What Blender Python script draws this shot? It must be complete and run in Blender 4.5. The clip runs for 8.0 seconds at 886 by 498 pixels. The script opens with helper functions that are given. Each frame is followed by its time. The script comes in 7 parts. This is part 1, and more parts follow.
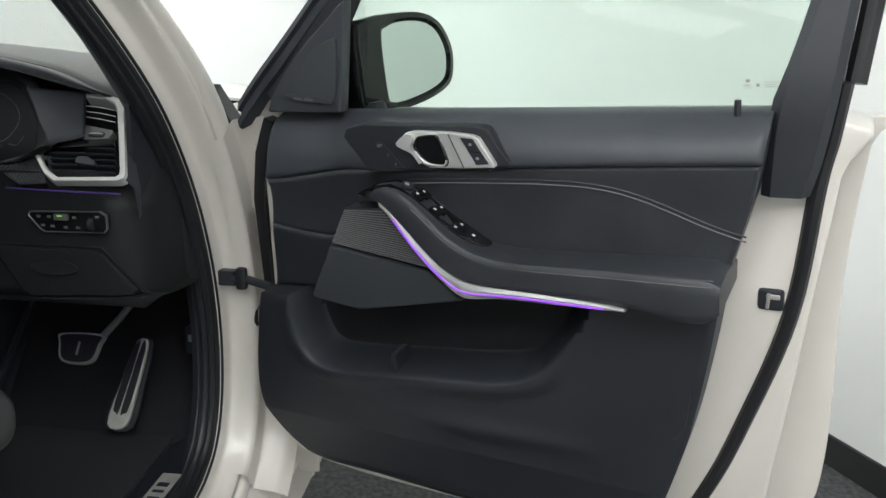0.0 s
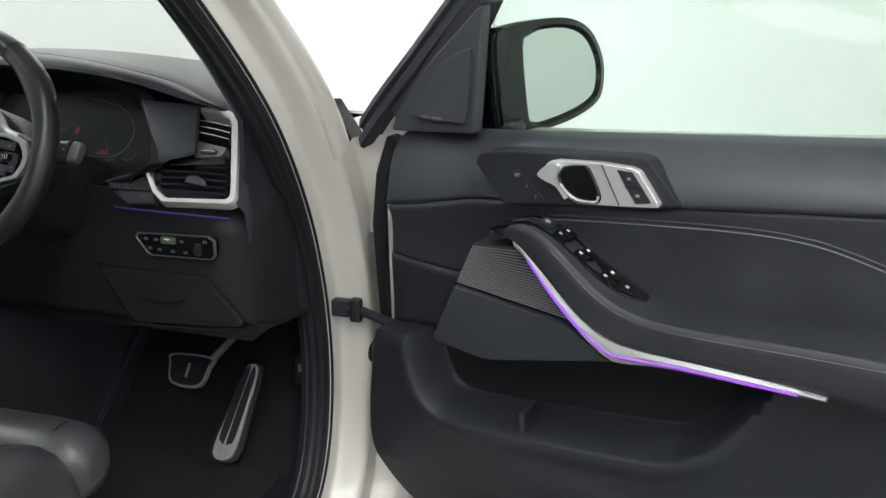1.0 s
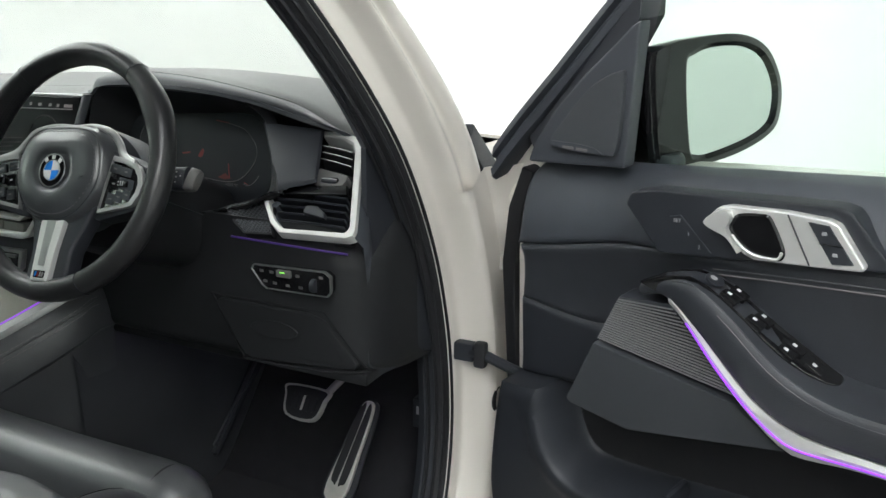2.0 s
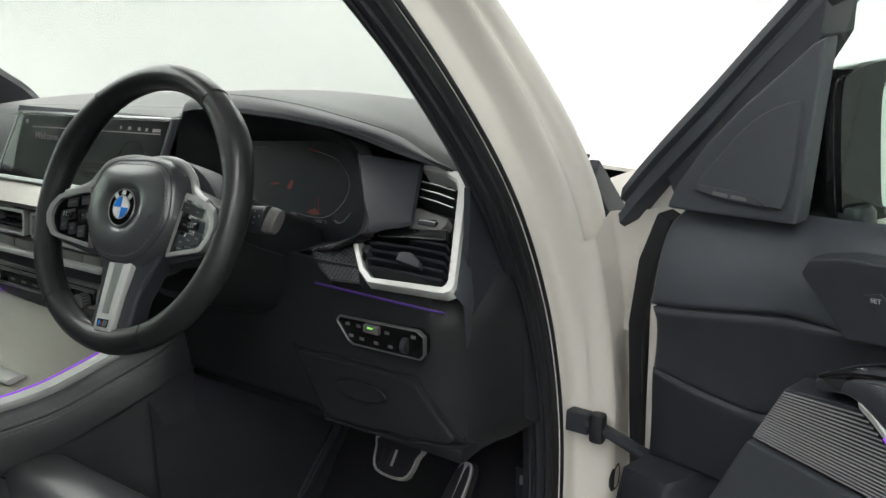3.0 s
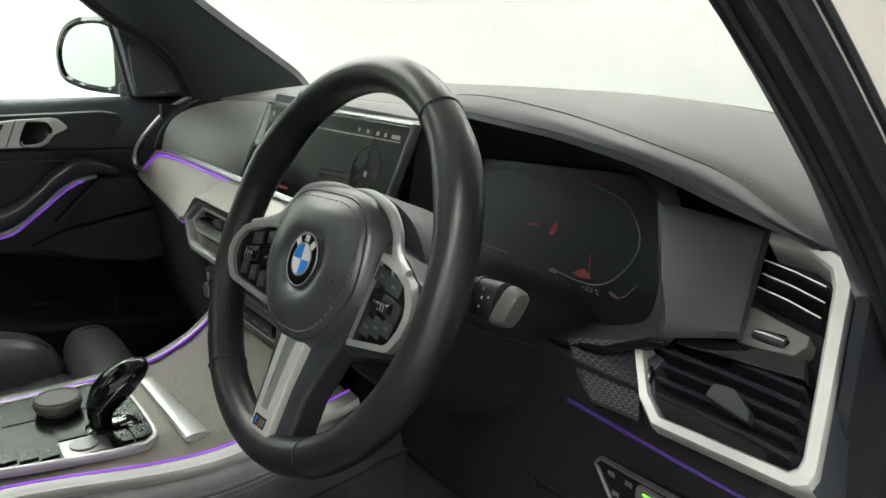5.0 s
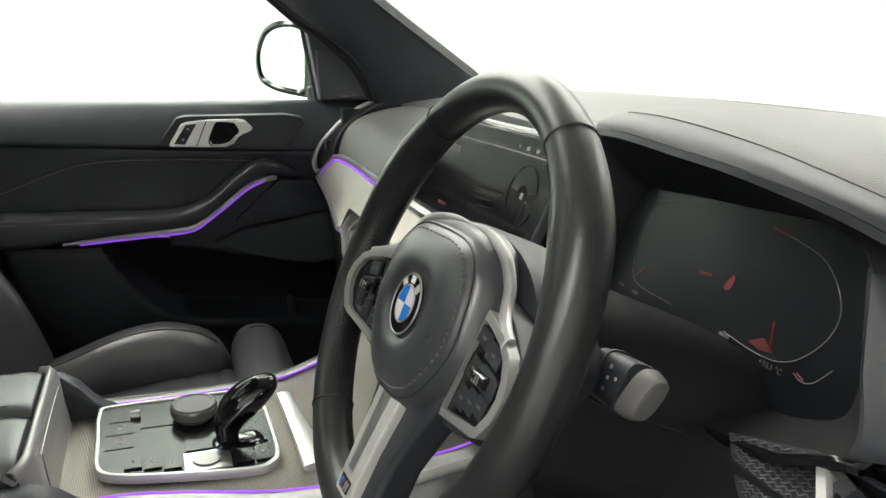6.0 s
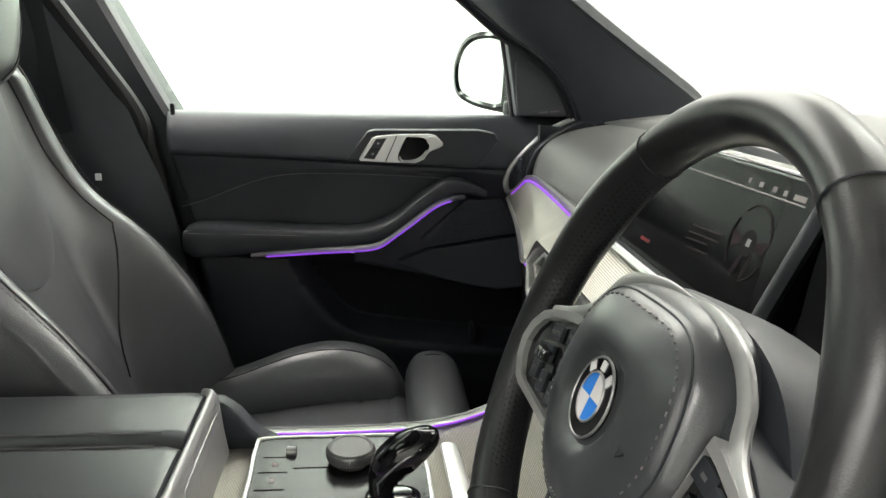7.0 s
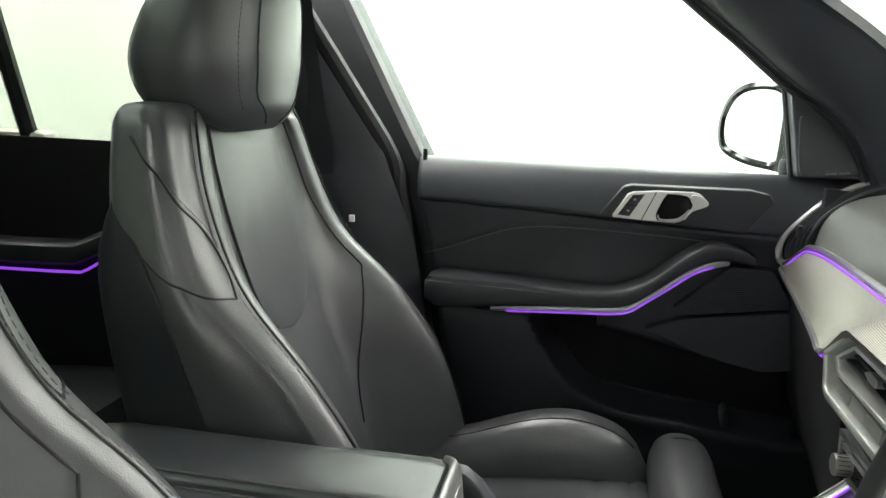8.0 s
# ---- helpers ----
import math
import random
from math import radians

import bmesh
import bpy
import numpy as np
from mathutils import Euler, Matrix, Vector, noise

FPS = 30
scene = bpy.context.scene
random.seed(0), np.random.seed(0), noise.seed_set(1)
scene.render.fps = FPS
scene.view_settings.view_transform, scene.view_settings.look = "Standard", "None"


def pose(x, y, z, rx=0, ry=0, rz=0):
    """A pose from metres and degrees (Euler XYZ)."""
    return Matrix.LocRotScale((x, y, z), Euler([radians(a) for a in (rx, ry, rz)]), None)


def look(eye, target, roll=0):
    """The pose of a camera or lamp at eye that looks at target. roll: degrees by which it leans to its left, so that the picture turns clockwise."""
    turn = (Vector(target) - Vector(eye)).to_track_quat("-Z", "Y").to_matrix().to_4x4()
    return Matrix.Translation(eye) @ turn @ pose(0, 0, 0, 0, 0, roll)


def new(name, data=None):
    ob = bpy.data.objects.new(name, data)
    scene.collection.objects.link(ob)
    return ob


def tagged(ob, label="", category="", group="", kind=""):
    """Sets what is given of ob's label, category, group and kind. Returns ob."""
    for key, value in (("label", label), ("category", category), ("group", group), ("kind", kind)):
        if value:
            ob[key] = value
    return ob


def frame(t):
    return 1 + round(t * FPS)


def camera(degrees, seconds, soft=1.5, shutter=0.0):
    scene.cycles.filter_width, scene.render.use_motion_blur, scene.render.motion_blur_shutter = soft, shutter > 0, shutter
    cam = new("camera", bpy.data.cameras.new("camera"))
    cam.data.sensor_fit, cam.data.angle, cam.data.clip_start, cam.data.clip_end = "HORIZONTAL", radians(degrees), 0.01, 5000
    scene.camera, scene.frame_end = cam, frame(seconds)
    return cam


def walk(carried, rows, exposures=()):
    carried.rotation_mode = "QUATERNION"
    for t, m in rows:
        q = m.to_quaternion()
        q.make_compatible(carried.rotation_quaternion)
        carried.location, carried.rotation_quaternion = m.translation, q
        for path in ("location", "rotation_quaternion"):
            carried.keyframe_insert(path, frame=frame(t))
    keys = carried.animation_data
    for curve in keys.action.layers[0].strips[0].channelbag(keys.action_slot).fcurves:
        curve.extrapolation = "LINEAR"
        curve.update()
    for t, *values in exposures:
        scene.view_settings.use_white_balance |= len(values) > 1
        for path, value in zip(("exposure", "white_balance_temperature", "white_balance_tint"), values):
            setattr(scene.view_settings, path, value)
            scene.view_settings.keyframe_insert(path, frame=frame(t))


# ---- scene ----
cam = camera(59.6, 8.0)
PATH = [
    (0, (1.3801, -1.4582, 1.3170), (1.2016, 0.3209, 0.8055), 1.2),
    (0.5, (1.3522, -1.3680, 1.3161), (1.0481, 0.3943, 0.8074), 1.2),
    (1, (1.3262, -1.2806, 1.3226), (0.8668, 0.4483, 0.8139), 1.1),
    (1.5, (1.3076, -1.2146, 1.3198), (0.6882, 0.4678, 0.8260), 1.0),
    (2, (1.2741, -1.1532, 1.3282), (0.5254, 0.4799, 0.8455), 0.8),
    (3.5, (1.1402, -0.9300, 1.3394), (0.0586, 0.5115, 0.8790), 0.6),
    (4, (1.0779, -0.8798, 1.3412), (-0.1004, 0.4780, 0.8650), 0.7),
    (4.5, (1.0063, -0.8175, 1.3356), (-0.2930, 0.4241, 0.8567), 0.8),
    (4.7, (0.9774, -0.7728, 1.3356), (-0.3869, 0.3953, 0.8511), 1.0),
    (5.8, (0.8993, -0.6212, 1.3496), (-0.7431, 0.0865, 0.8381), 1.5),
    (6, (0.8789, -0.6073, 1.3431), (-0.8007, 0.0158, 0.8409), 1.5),
    (6.5, (0.8212, -0.5813, 1.3338), (-0.9263, -0.1711, 0.8437), 1.4),
    (7, (0.7514, -0.5673, 1.3375), (-1.0360, -0.3952, 0.8548), 1.4),
    (7.5, (0.7059, -0.5710, 1.3403), (-1.0955, -0.6761, 0.8920), 1.2),
    (8, (0.6622, -0.6305, 1.3328), (-1.1253, -0.9672, 0.9441), 2.2),
]
EXPOSURES = [(0.0, -1.06, 6150, 7), (1.0, -0.85, 6150, 7), (2.0, -0.66, 6150, 7), (3.5, -0.76, 6350, 7), (4.5, -0.70, 6400, 6), (6.0, -0.17, 6650, 9), (7.0, -0.06, 6650, 9), (8.0, 0.07, 6550, 8)]
walk(cam, [(t, look(eye, target, roll)) for t, eye, target, roll in PATH], EXPOSURES)

# ---- light ----
world = bpy.data.worlds.new("world")
scene.world = world
world.use_nodes = True
world.node_tree.nodes["Background"].inputs[0].default_value = (0.9, 0.95, 1.0, 1)
world.node_tree.nodes["Background"].inputs[1].default_value = 0.3
LAMP_POWER = 21.0


# ---- materials ----
def mat(name, color, rough=0.5, metal=0.0, vary=0.15, scale=6.0, bump=0.0, grain=400.0, kind="noise", coat=0.0,
        spec=0.5, emit=0.0, sheen=0.0, coat_rough=0.05):
    m = bpy.data.materials.new(name)
    m.use_nodes = True
    nt = m.node_tree
    b = nt.nodes["Principled BSDF"]
    b.inputs["Roughness"].default_value = rough
    b.inputs["Metallic"].default_value = metal
    b.inputs["Coat Weight"].default_value = coat
    b.inputs["Coat Roughness"].default_value = coat_rough
    b.inputs["Specular IOR Level"].default_value = spec
    b.inputs["Sheen Weight"].default_value = sheen
    tc = nt.nodes.new("ShaderNodeTexCoord")
    n1 = nt.nodes.new("ShaderNodeTexNoise")
    n1.inputs["Scale"].default_value = scale
    n1.inputs["Detail"].default_value = 6
    nt.links.new(tc.outputs["Object"], n1.inputs["Vector"])
    ramp = nt.nodes.new("ShaderNodeValToRGB")
    lo = [c * (1 - vary) for c in color]
    hi = [min(1, c * (1 + vary)) for c in color]
    ramp.color_ramp.elements[0].color = (*lo, 1)
    ramp.color_ramp.elements[1].color = (*hi, 1)
    ramp.color_ramp.elements[0].position, ramp.color_ramp.elements[1].position = 0.3, 0.7
    nt.links.new(n1.outputs["Fac"], ramp.inputs["Fac"])
    nt.links.new(ramp.outputs["Color"], b.inputs["Base Color"])
    rr = nt.nodes.new("ShaderNodeMapRange")
    rr.inputs["To Min"].default_value, rr.inputs["To Max"].default_value = max(0.0, rough * 0.85), min(1.0, rough * 1.15)
    nt.links.new(n1.outputs["Fac"], rr.inputs["Value"])
    nt.links.new(rr.outputs["Result"], b.inputs["Roughness"])
    if bump:
        if kind == "noise":
            g = nt.nodes.new("ShaderNodeTexNoise")
            out = g.outputs["Fac"]
        elif kind == "cells":
            g = nt.nodes.new("ShaderNodeTexVoronoi")
            out = g.outputs["Distance"]
        elif kind in ("ribs_y", "ribs_z"):
            g = nt.nodes.new("ShaderNodeTexWave")
            g.bands_direction = kind[-1].upper()
            out = g.outputs["Fac"]
            mul = nt.nodes.new("ShaderNodeMix")
            mul.data_type = "RGBA"
            mul.blend_type = "MULTIPLY"
            mul.inputs[0].default_value = 1.0
            tone = nt.nodes.new("ShaderNodeMapRange")
            tone.inputs["To Min"].default_value, tone.inputs["To Max"].default_value = 0.42, 1.15
            nt.links.new(out, tone.inputs["Value"])
            nt.links.new(ramp.outputs["Color"], mul.inputs[6])
            nt.links.new(tone.outputs["Result"], mul.inputs[7])
            nt.links.new(mul.outputs[2], b.inputs["Base Color"])
        else:
            g = nt.nodes.new("ShaderNodeTexChecker")
            out = g.outputs["Fac"]
        g.inputs["Scale"].default_value = grain
        nt.links.new(tc.outputs["Object"], g.inputs["Vector"])
        bp = nt.nodes.new("ShaderNodeBump")
        bp.inputs["Strength"].default_value = bump
        bp.inputs["Distance"].default_value = 0.002
        nt.links.new(out, bp.inputs["Height"])
        nt.links.new(bp.outputs["Normal"], b.inputs["Normal"])
    if emit:
        b.inputs["Emission Color"].default_value = (*color, 1)
        b.inputs["Emission Strength"].default_value = emit
    return m


def glass_mat(name, tint):
    m = bpy.data.materials.new(name)
    m.use_nodes = True
    nt = m.node_tree
    nt.nodes.remove(nt.nodes["Principled BSDF"])
    tr = nt.nodes.new("ShaderNodeBsdfTransparent")
    tr.inputs["Color"].default_value = (*tint, 1)
    gl = nt.nodes.new("ShaderNodeBsdfGlossy")
    gl.inputs["Roughness"].default_value = 0.01
    lw = nt.nodes.new("ShaderNodeLayerWeight")
    pw = nt.nodes.new("ShaderNodeMath")
    pw.operation = "POWER"
    pw.inputs[1].default_value = 5.0
    nt.links.new(lw.outputs["Facing"], pw.inputs[0])
    fr = nt.nodes.new("ShaderNodeMapRange")
    fr.inputs["To Min"].default_value, fr.inputs["To Max"].default_value = 0.006, 0.4
    nt.links.new(pw.outputs[0], fr.inputs["Value"])
    mx = nt.nodes.new("ShaderNodeMixShader")
    nt.links.new(fr.outputs[0], mx.inputs[0])
    nt.links.new(tr.outputs[0], mx.inputs[1])
    nt.links.new(gl.outputs[0], mx.inputs[2])
    nt.links.new(mx.outputs[0], nt.nodes["Material Output"].inputs[0])
    return m


SOFT = mat("soft_black_plastic", (0.038, 0.0422, 0.0510), 0.47, bump=0.09, grain=900, kind="cells", vary=0.2)
SOFT2 = mat("hard_black_plastic", (0.020, 0.0224, 0.0285), 0.50, bump=0.1, grain=1200, vary=0.2)
BELT = mat("soft_touch_belt_trim", (0.050, 0.0555, 0.066), 0.45, bump=0.09, grain=900, kind="cells", vary=0.2)
DASH = mat("dash_top_leatherette", (0.098, 0.0995, 0.097), 0.52, bump=0.2, grain=500, kind="cells", vary=0.12)
DOORL = mat("black_door_leather", (0.030, 0.0325, 0.0385), 0.42, spec=0.5, bump=0.09, grain=700, kind="cells", vary=0.25, scale=9)
LEATHER = mat("black_leather", (0.038, 0.0402, 0.0450), 0.34, spec=0.9, bump=0.05, grain=1100, kind="cells", vary=0.25, scale=9)
SEATL = mat("black_seat_leather", (0.065, 0.0670, 0.0725), 0.36, bump=0.12, grain=600, kind="cells", vary=0.22, scale=6, spec=0.9, coat=0.6, coat_rough=0.34)
LEATHER2 = mat("worn_wheel_leather", (0.017, 0.017, 0.0185), 0.33, bump=0.05, grain=1100, kind="cells", vary=0.3, scale=14)
STITCH = mat("grey_thread", (0.15, 0.14, 0.145), 0.8)
HARD = mat("matt_black_plastic", (0.0125, 0.0132, 0.0150), 0.58, bump=0.1, grain=1200, vary=0.2, spec=0.35)
PIANO = mat("gloss_black", (0.008, 0.008, 0.009), 0.07, coat=0.0, vary=0.1)
KEYBLACK = mat("black_key_plastic", (0.010, 0.010, 0.011), 0.22, vary=0.1, spec=0.22)
RUBBER = mat("black_rubber", (0.014, 0.0142, 0.0165), 0.48, bump=0.1, grain=700, vary=0.25)
CARPET = mat("black_carpet", (0.012, 0.012, 0.0155), 0.95, bump=0.8, grain=900, vary=0.35, scale=40, sheen=0.05)
TRIMGREY = mat("silver_grey_trim", (0.27, 0.265, 0.25), 0.42, metal=0.4, vary=0.06)
SILVER = mat("satin_silver_paint", (0.33, 0.33, 0.325), 0.36, metal=0.45, vary=0.05)
# near-black for lid joints and the map pocket, whose shade is put into colour
RECESS_SHADE = mat("recess_shade_black", (0.006, 0.006, 0.008), 0.95, bump=0.5, grain=1500, vary=0.3, scale=40)
CHROME = mat("satin_chrome", (0.40, 0.40, 0.396), 0.30, metal=0.85, vary=0.05)
BRIGHT = mat("bright_satin_chrome", (0.66, 0.66, 0.645), 0.32, metal=0.48, vary=0.05)
ALU = mat("ribbed_aluminium_trim", (0.42, 0.40, 0.35), 0.40, metal=0.75, vary=0.08, bump=0.4, grain=190, kind="ribs_y")
ALUBAND = mat("fine_ribbed_aluminium_trim", (0.37, 0.35, 0.315), 0.40, metal=0.75, vary=0.08, bump=0.25, grain=420, kind="ribs_z")
WHITE = mat("white_car_paint", (0.74, 0.70, 0.645), 0.3, coat=0.6, vary=0.02, scale=2)
STEEL = mat("brushed_pedal_steel", (0.55, 0.53, 0.50), 0.42, metal=0.5, vary=0.15, scale=30)
GRILLE = mat("lit_grille_rib_grey", (0.115, 0.115, 0.118), 0.5, vary=0.15)
GREY = mat("speaker_cover_grey", (0.034, 0.038, 0.044), 0.6, bump=0.4, grain=1500, kind="check", vary=0.08)
PURPLE = mat("purple_light_guide", (0.34, 0.07, 0.90), 0.4, emit=0.80, vary=0.02)
DIMPURPLE = mat("dim_purple_light_guide", (0.05, 0.018, 0.16), 0.4, emit=0.07, vary=0.02)
GREEN = mat("green_lamp", (0.3, 1.0, 0.1), 0.4, emit=1.5, vary=0.02)
GLASS = glass_mat("green_tinted_glass", (0.845, 0.905, 0.868))
REARGLASS = glass_mat("dark_tinted_rear_glass", (0.50, 0.54, 0.49))
ROOFGLASS = glass_mat("dark_roof_glass", (0.33, 0.355, 0.34))
WSGLASS = glass_mat("windscreen_glass", (0.770, 0.785, 0.768))
MIRROR = mat("mirror_glass", (0.66, 0.71, 0.68), 0.01, metal=1.0, vary=0.0)
TIP = mat("grey_plastic", (0.11, 0.107, 0.105), 0.45, vary=0.05)
SCREEN = mat("black_display_glass", (0.005, 0.0065, 0.009), 0.30, vary=0.05, spec=0.40)
CSCREEN = mat("dark_touch_glass", (0.005, 0.005, 0.006), 0.16, vary=0.05, spec=0.04)
INK = mat("white_print", (0.36, 0.36, 0.36), 0.6)
DIMINK = mat("dim_display_print", (0.20, 0.165, 0.17), 0.5, emit=0.05)
FAINT = mat("faint_display_print", (0.11, 0.095, 0.10), 0.5, emit=0.03)
REDINK = mat("red_display_print", (0.16, 0.010, 0.010), 0.5, emit=0.035)
ETCH = mat("etched_glass_print", (0.32, 0.34, 0.32), 0.7, vary=0.05)
BLUE = mat("badge_blue", (0.02, 0.22, 0.75), 0.25, coat=0.5)
BADGEW = mat("badge_white", (0.75, 0.75, 0.75), 0.25, coat=0.5)
WALL = mat("painted_white_wall", (0.80, 0.81, 0.79), 0.75, vary=0.02, scale=0.8, bump=0.05, grain=60)
BASE = mat("dark_baseboard", (0.02, 0.021, 0.022), 0.5, vary=0.15)
FLOORM = mat("grey_speckled_carpet", (0.075, 0.075, 0.079), 0.95, vary=0.55, scale=60, bump=0.6, grain=300)
CEIL = mat("white_ceiling", (0.78, 0.78, 0.77), 0.8, vary=0.02)
LAMP = mat("lamp_diffuser", (1.0, 0.98, 0.95), 0.6, emit=LAMP_POWER, vary=0.0)
LINING = mat("dark_headliner", (0.06, 0.06, 0.065), 0.9, bump=0.3, grain=800, vary=0.1)


# ---- mesh helpers ----
def part(name, bm, material, parent=None, label="", flat=False, loose=False):
    """Links a bmesh as one mesh object under its thing."""
    bmesh.ops.recalc_face_normals(bm, faces=bm.faces[:])
    for f in bm.faces:
        f.smooth = not flat
    for e in bm.edges:
        if len(e.link_faces) == 2 and e.calc_face_angle(0) > 0.6:
            e.smooth = False
    me = bpy.data.meshes.new(name)
    bm.to_mesh(me)
    bm.free()
    me.materials.append(material)
    ob = new(name, me)
    if not flat and 12 < len(me.polygons) < 400:
        ob.modifiers.new("weighted_normals", "WEIGHTED_NORMAL").keep_sharp = True
    if parent is not None:
        ob.parent = parent
    if label:
        ob["label"] = label
    return ob


def thing(name, label, category, at=(0, 0, 0), kind="", group=""):
    ob = new(name)
    ob.location = at
    ob.empty_display_size = 0.05
    return tagged(ob, label, category, group, kind)


def lerp(a, b, f):
    return a + (b - a) * f


def curve(*pts):
    """A piecewise smooth function through (x, y) points."""
    xs = [p[0] for p in pts]
    ys = [p[1] for p in pts]

    def f(x):
        if x <= xs[0]:
            return ys[0]
        for i in range(len(xs) - 1):
            if x <= xs[i + 1]:
                h = xs[i + 1] - xs[i]
                s = (x - xs[i]) / h
                d0 = (ys[i + 1] - ys[i - 1]) / (xs[i + 1] - xs[i - 1]) if i else (ys[1] - ys[0]) / h
                d1 = (ys[i + 2] - ys[i]) / (xs[i + 2] - xs[i]) if i + 2 < len(xs) else (ys[i + 1] - ys[i]) / h
                return ((2 * s ** 3 - 3 * s * s + 1) * ys[i] + (s ** 3 - 2 * s * s + s) * h * d0
                        + (3 * s * s - 2 * s ** 3) * ys[i + 1] + (s ** 3 - s * s) * h * d1)
        return ys[-1]
    return f


def smooth_line(pts, n=6, closed=False):
    """Catmull-Rom through 2D or 3D points."""
    P = [Vector(p) for p in pts]
    k = len(P)
    out = []
    for i in range(k if closed else k - 1):
        p1, p2 = P[i], P[(i + 1) % k]
        p0 = P[i - 1] if closed or i else p1
        p3 = P[(i + 2) % k] if closed or i + 2 < k else p2
        for j in range(n):
            t = j / n
            out.append(0.5 * (2 * p1 + (p2 - p0) * t + (2 * p0 - 5 * p1 + 4 * p2 - p3) * t * t
                              + (3 * p1 - p0 - 3 * p2 + p3) * t ** 3))
    if not closed:
        out.append(P[-1])
    return out


def add_rows(bm, rows, closed=False, caps=False):
    """Skins rows of points; closed: each row is a ring."""
    V = [[bm.verts.new(p) for p in r] for r in rows]
    for a, b in zip(V, V[1:]):
        n = len(a)
        for j in range(n if closed else n - 1):
            k = (j + 1) % n
            bm.faces.new((a[j], a[k], b[k], b[j]))
    if caps:
        bm.faces.new(V[0])
        bm.faces.new(V[-1][::-1])
    return bm


def skin(rows, closed=False, caps=False):
    return add_rows(bmesh.new(), rows, closed, caps)


def sheet(f, nu, nv, thick=0.004):
    """A surface f(s, t) with thickness away from its facing side."""
    bm = skin([[f(i / nu, j / nv) for j in range(nv + 1)] for i in range(nu + 1)])
    if thick:
        bmesh.ops.recalc_face_normals(bm, faces=bm.faces[:])
        bmesh.ops.solidify(bm, geom=bm.faces[:], thickness=thick)
    return bm


def add_tube(bm, pts, r, n=8, closed=False, squash=1.0, up=(0, 0, 1)):
    P = [Vector(p) for p in pts]
    rows = []
    k = len(P)
    for i, p in enumerate(P):
        a = P[i - 1] if i or closed else p
        b = P[(i + 1) % k] if i + 1 < k or closed else p
        d = (b - a).normalized()
        s = d.cross(Vector(up))
        if s.length < 1e-4:
            s = d.cross(Vector((1, 0, 0)))
        s.normalize()
        w = s.cross(d)
        rr = r(i / max(1, k - 1)) if callable(r) else r
        rows.append([p + rr * (math.cos(q) * s + squash * math.sin(q) * w) for q in (2 * math.pi * j / n for j in range(n))])
    if closed:
        rows.append(rows[0])
        V = [[bm.verts.new(q) for q in row] for row in rows[:-1]]
        V.append(V[0])
        for a, b in zip(V, V[1:]):
            for j in range(n):
                bm.faces.new((a[j], a[(j + 1) % n], b[(j + 1) % n], b[j]))
    else:
        add_rows(bm, rows, True, True)
    return bm


def tube(pts, r, n=8, closed=False, squash=1.0, up=(0, 0, 1)):
    return add_tube(bmesh.new(), pts, r, n, closed, squash, up)


def bevel_all(bm, d, seg=2, angle=0.5):
    if d:
        bmesh.ops.recalc_face_normals(bm, faces=bm.faces[:])
        es = [e for e in bm.edges if len(e.link_faces) == 2 and e.calc_face_angle(0) > angle]
        bmesh.ops.bevel(bm, geom=es, offset=d, segments=seg, profile=0.5, affect="EDGES", clamp_overlap=True)
    return bm


def rbox(c, size, d=0.003, seg=2, rot=None):
    bm = bmesh.new()
    bmesh.ops.create_cube(bm, size=1.0)
    bmesh.ops.scale(bm, vec=size, verts=bm.verts[:])
    bevel_all(bm, d, seg)
    if rot is not None:
        bmesh.ops.rotate(bm, cent=(0, 0, 0), matrix=rot, verts=bm.verts[:])
    bmesh.ops.translate(bm, vec=c, verts=bm.verts[:])
    return bm


def rot(rx=0, ry=0, rz=0):
    return Euler((radians(rx), radians(ry), radians(rz))).to_matrix()


def prism(poly, place, d0, d1, d=0.0, seg=2):
    """A flat outline given thickness; place(a, b, depth) gives the point."""
    bm = skin([[place(a, b, d0) for a, b in poly], [place(a, b, d1) for a, b in poly]], True, True)
    return bevel_all(bm, d, seg)


def ring_prism(outer, inner, place, d0, d1, d=0.0):
    """A frame between two outlines with the same number of points."""
    n = len(outer)
    bm = bmesh.new()
    O0, O1 = ([bm.verts.new(place(a, b, q)) for a, b in outer] for q in (d0, d1))
    I0, I1 = ([bm.verts.new(place(a, b, q)) for a, b in inner] for q in (d0, d1))
    for j in range(n):
        k = (j + 1) % n
        for a, b in ((O0, O1), (I1, I0), (O1, I1), (I0, O0)):
            bm.faces.new((a[j], a[k], b[k], b[j]))
    return bevel_all(bm, d)


def cyl(c, axis, r, h, n=24, d=0.0, r2=None):
    a = Vector(axis).normalized()
    s = a.orthogonal().normalized()
    w = a.cross(s)
    c = Vector(c)
    rows = [[c + a * z + rr * (math.cos(q) * s + math.sin(q) * w) for q in (2 * math.pi * j / n for j in range(n))]
            for z, rr in ((0, r), (h, r2 or r))]
    return bevel_all(skin(rows, True, True), d)


def sring(c, a1, a2, a, b, n=20, p=2.6):
    """A rounded ring round c."""
    c, a1, a2 = Vector(c), Vector(a1), Vector(a2)
    out = []
    for j in range(n):
        q = 2 * math.pi * j / n
        x, y = math.cos(q), math.sin(q)
        out.append(c + a1 * a * math.copysign(abs(x) ** (2 / p), x) + a2 * b * math.copysign(abs(y) ** (2 / p), y))
    return out


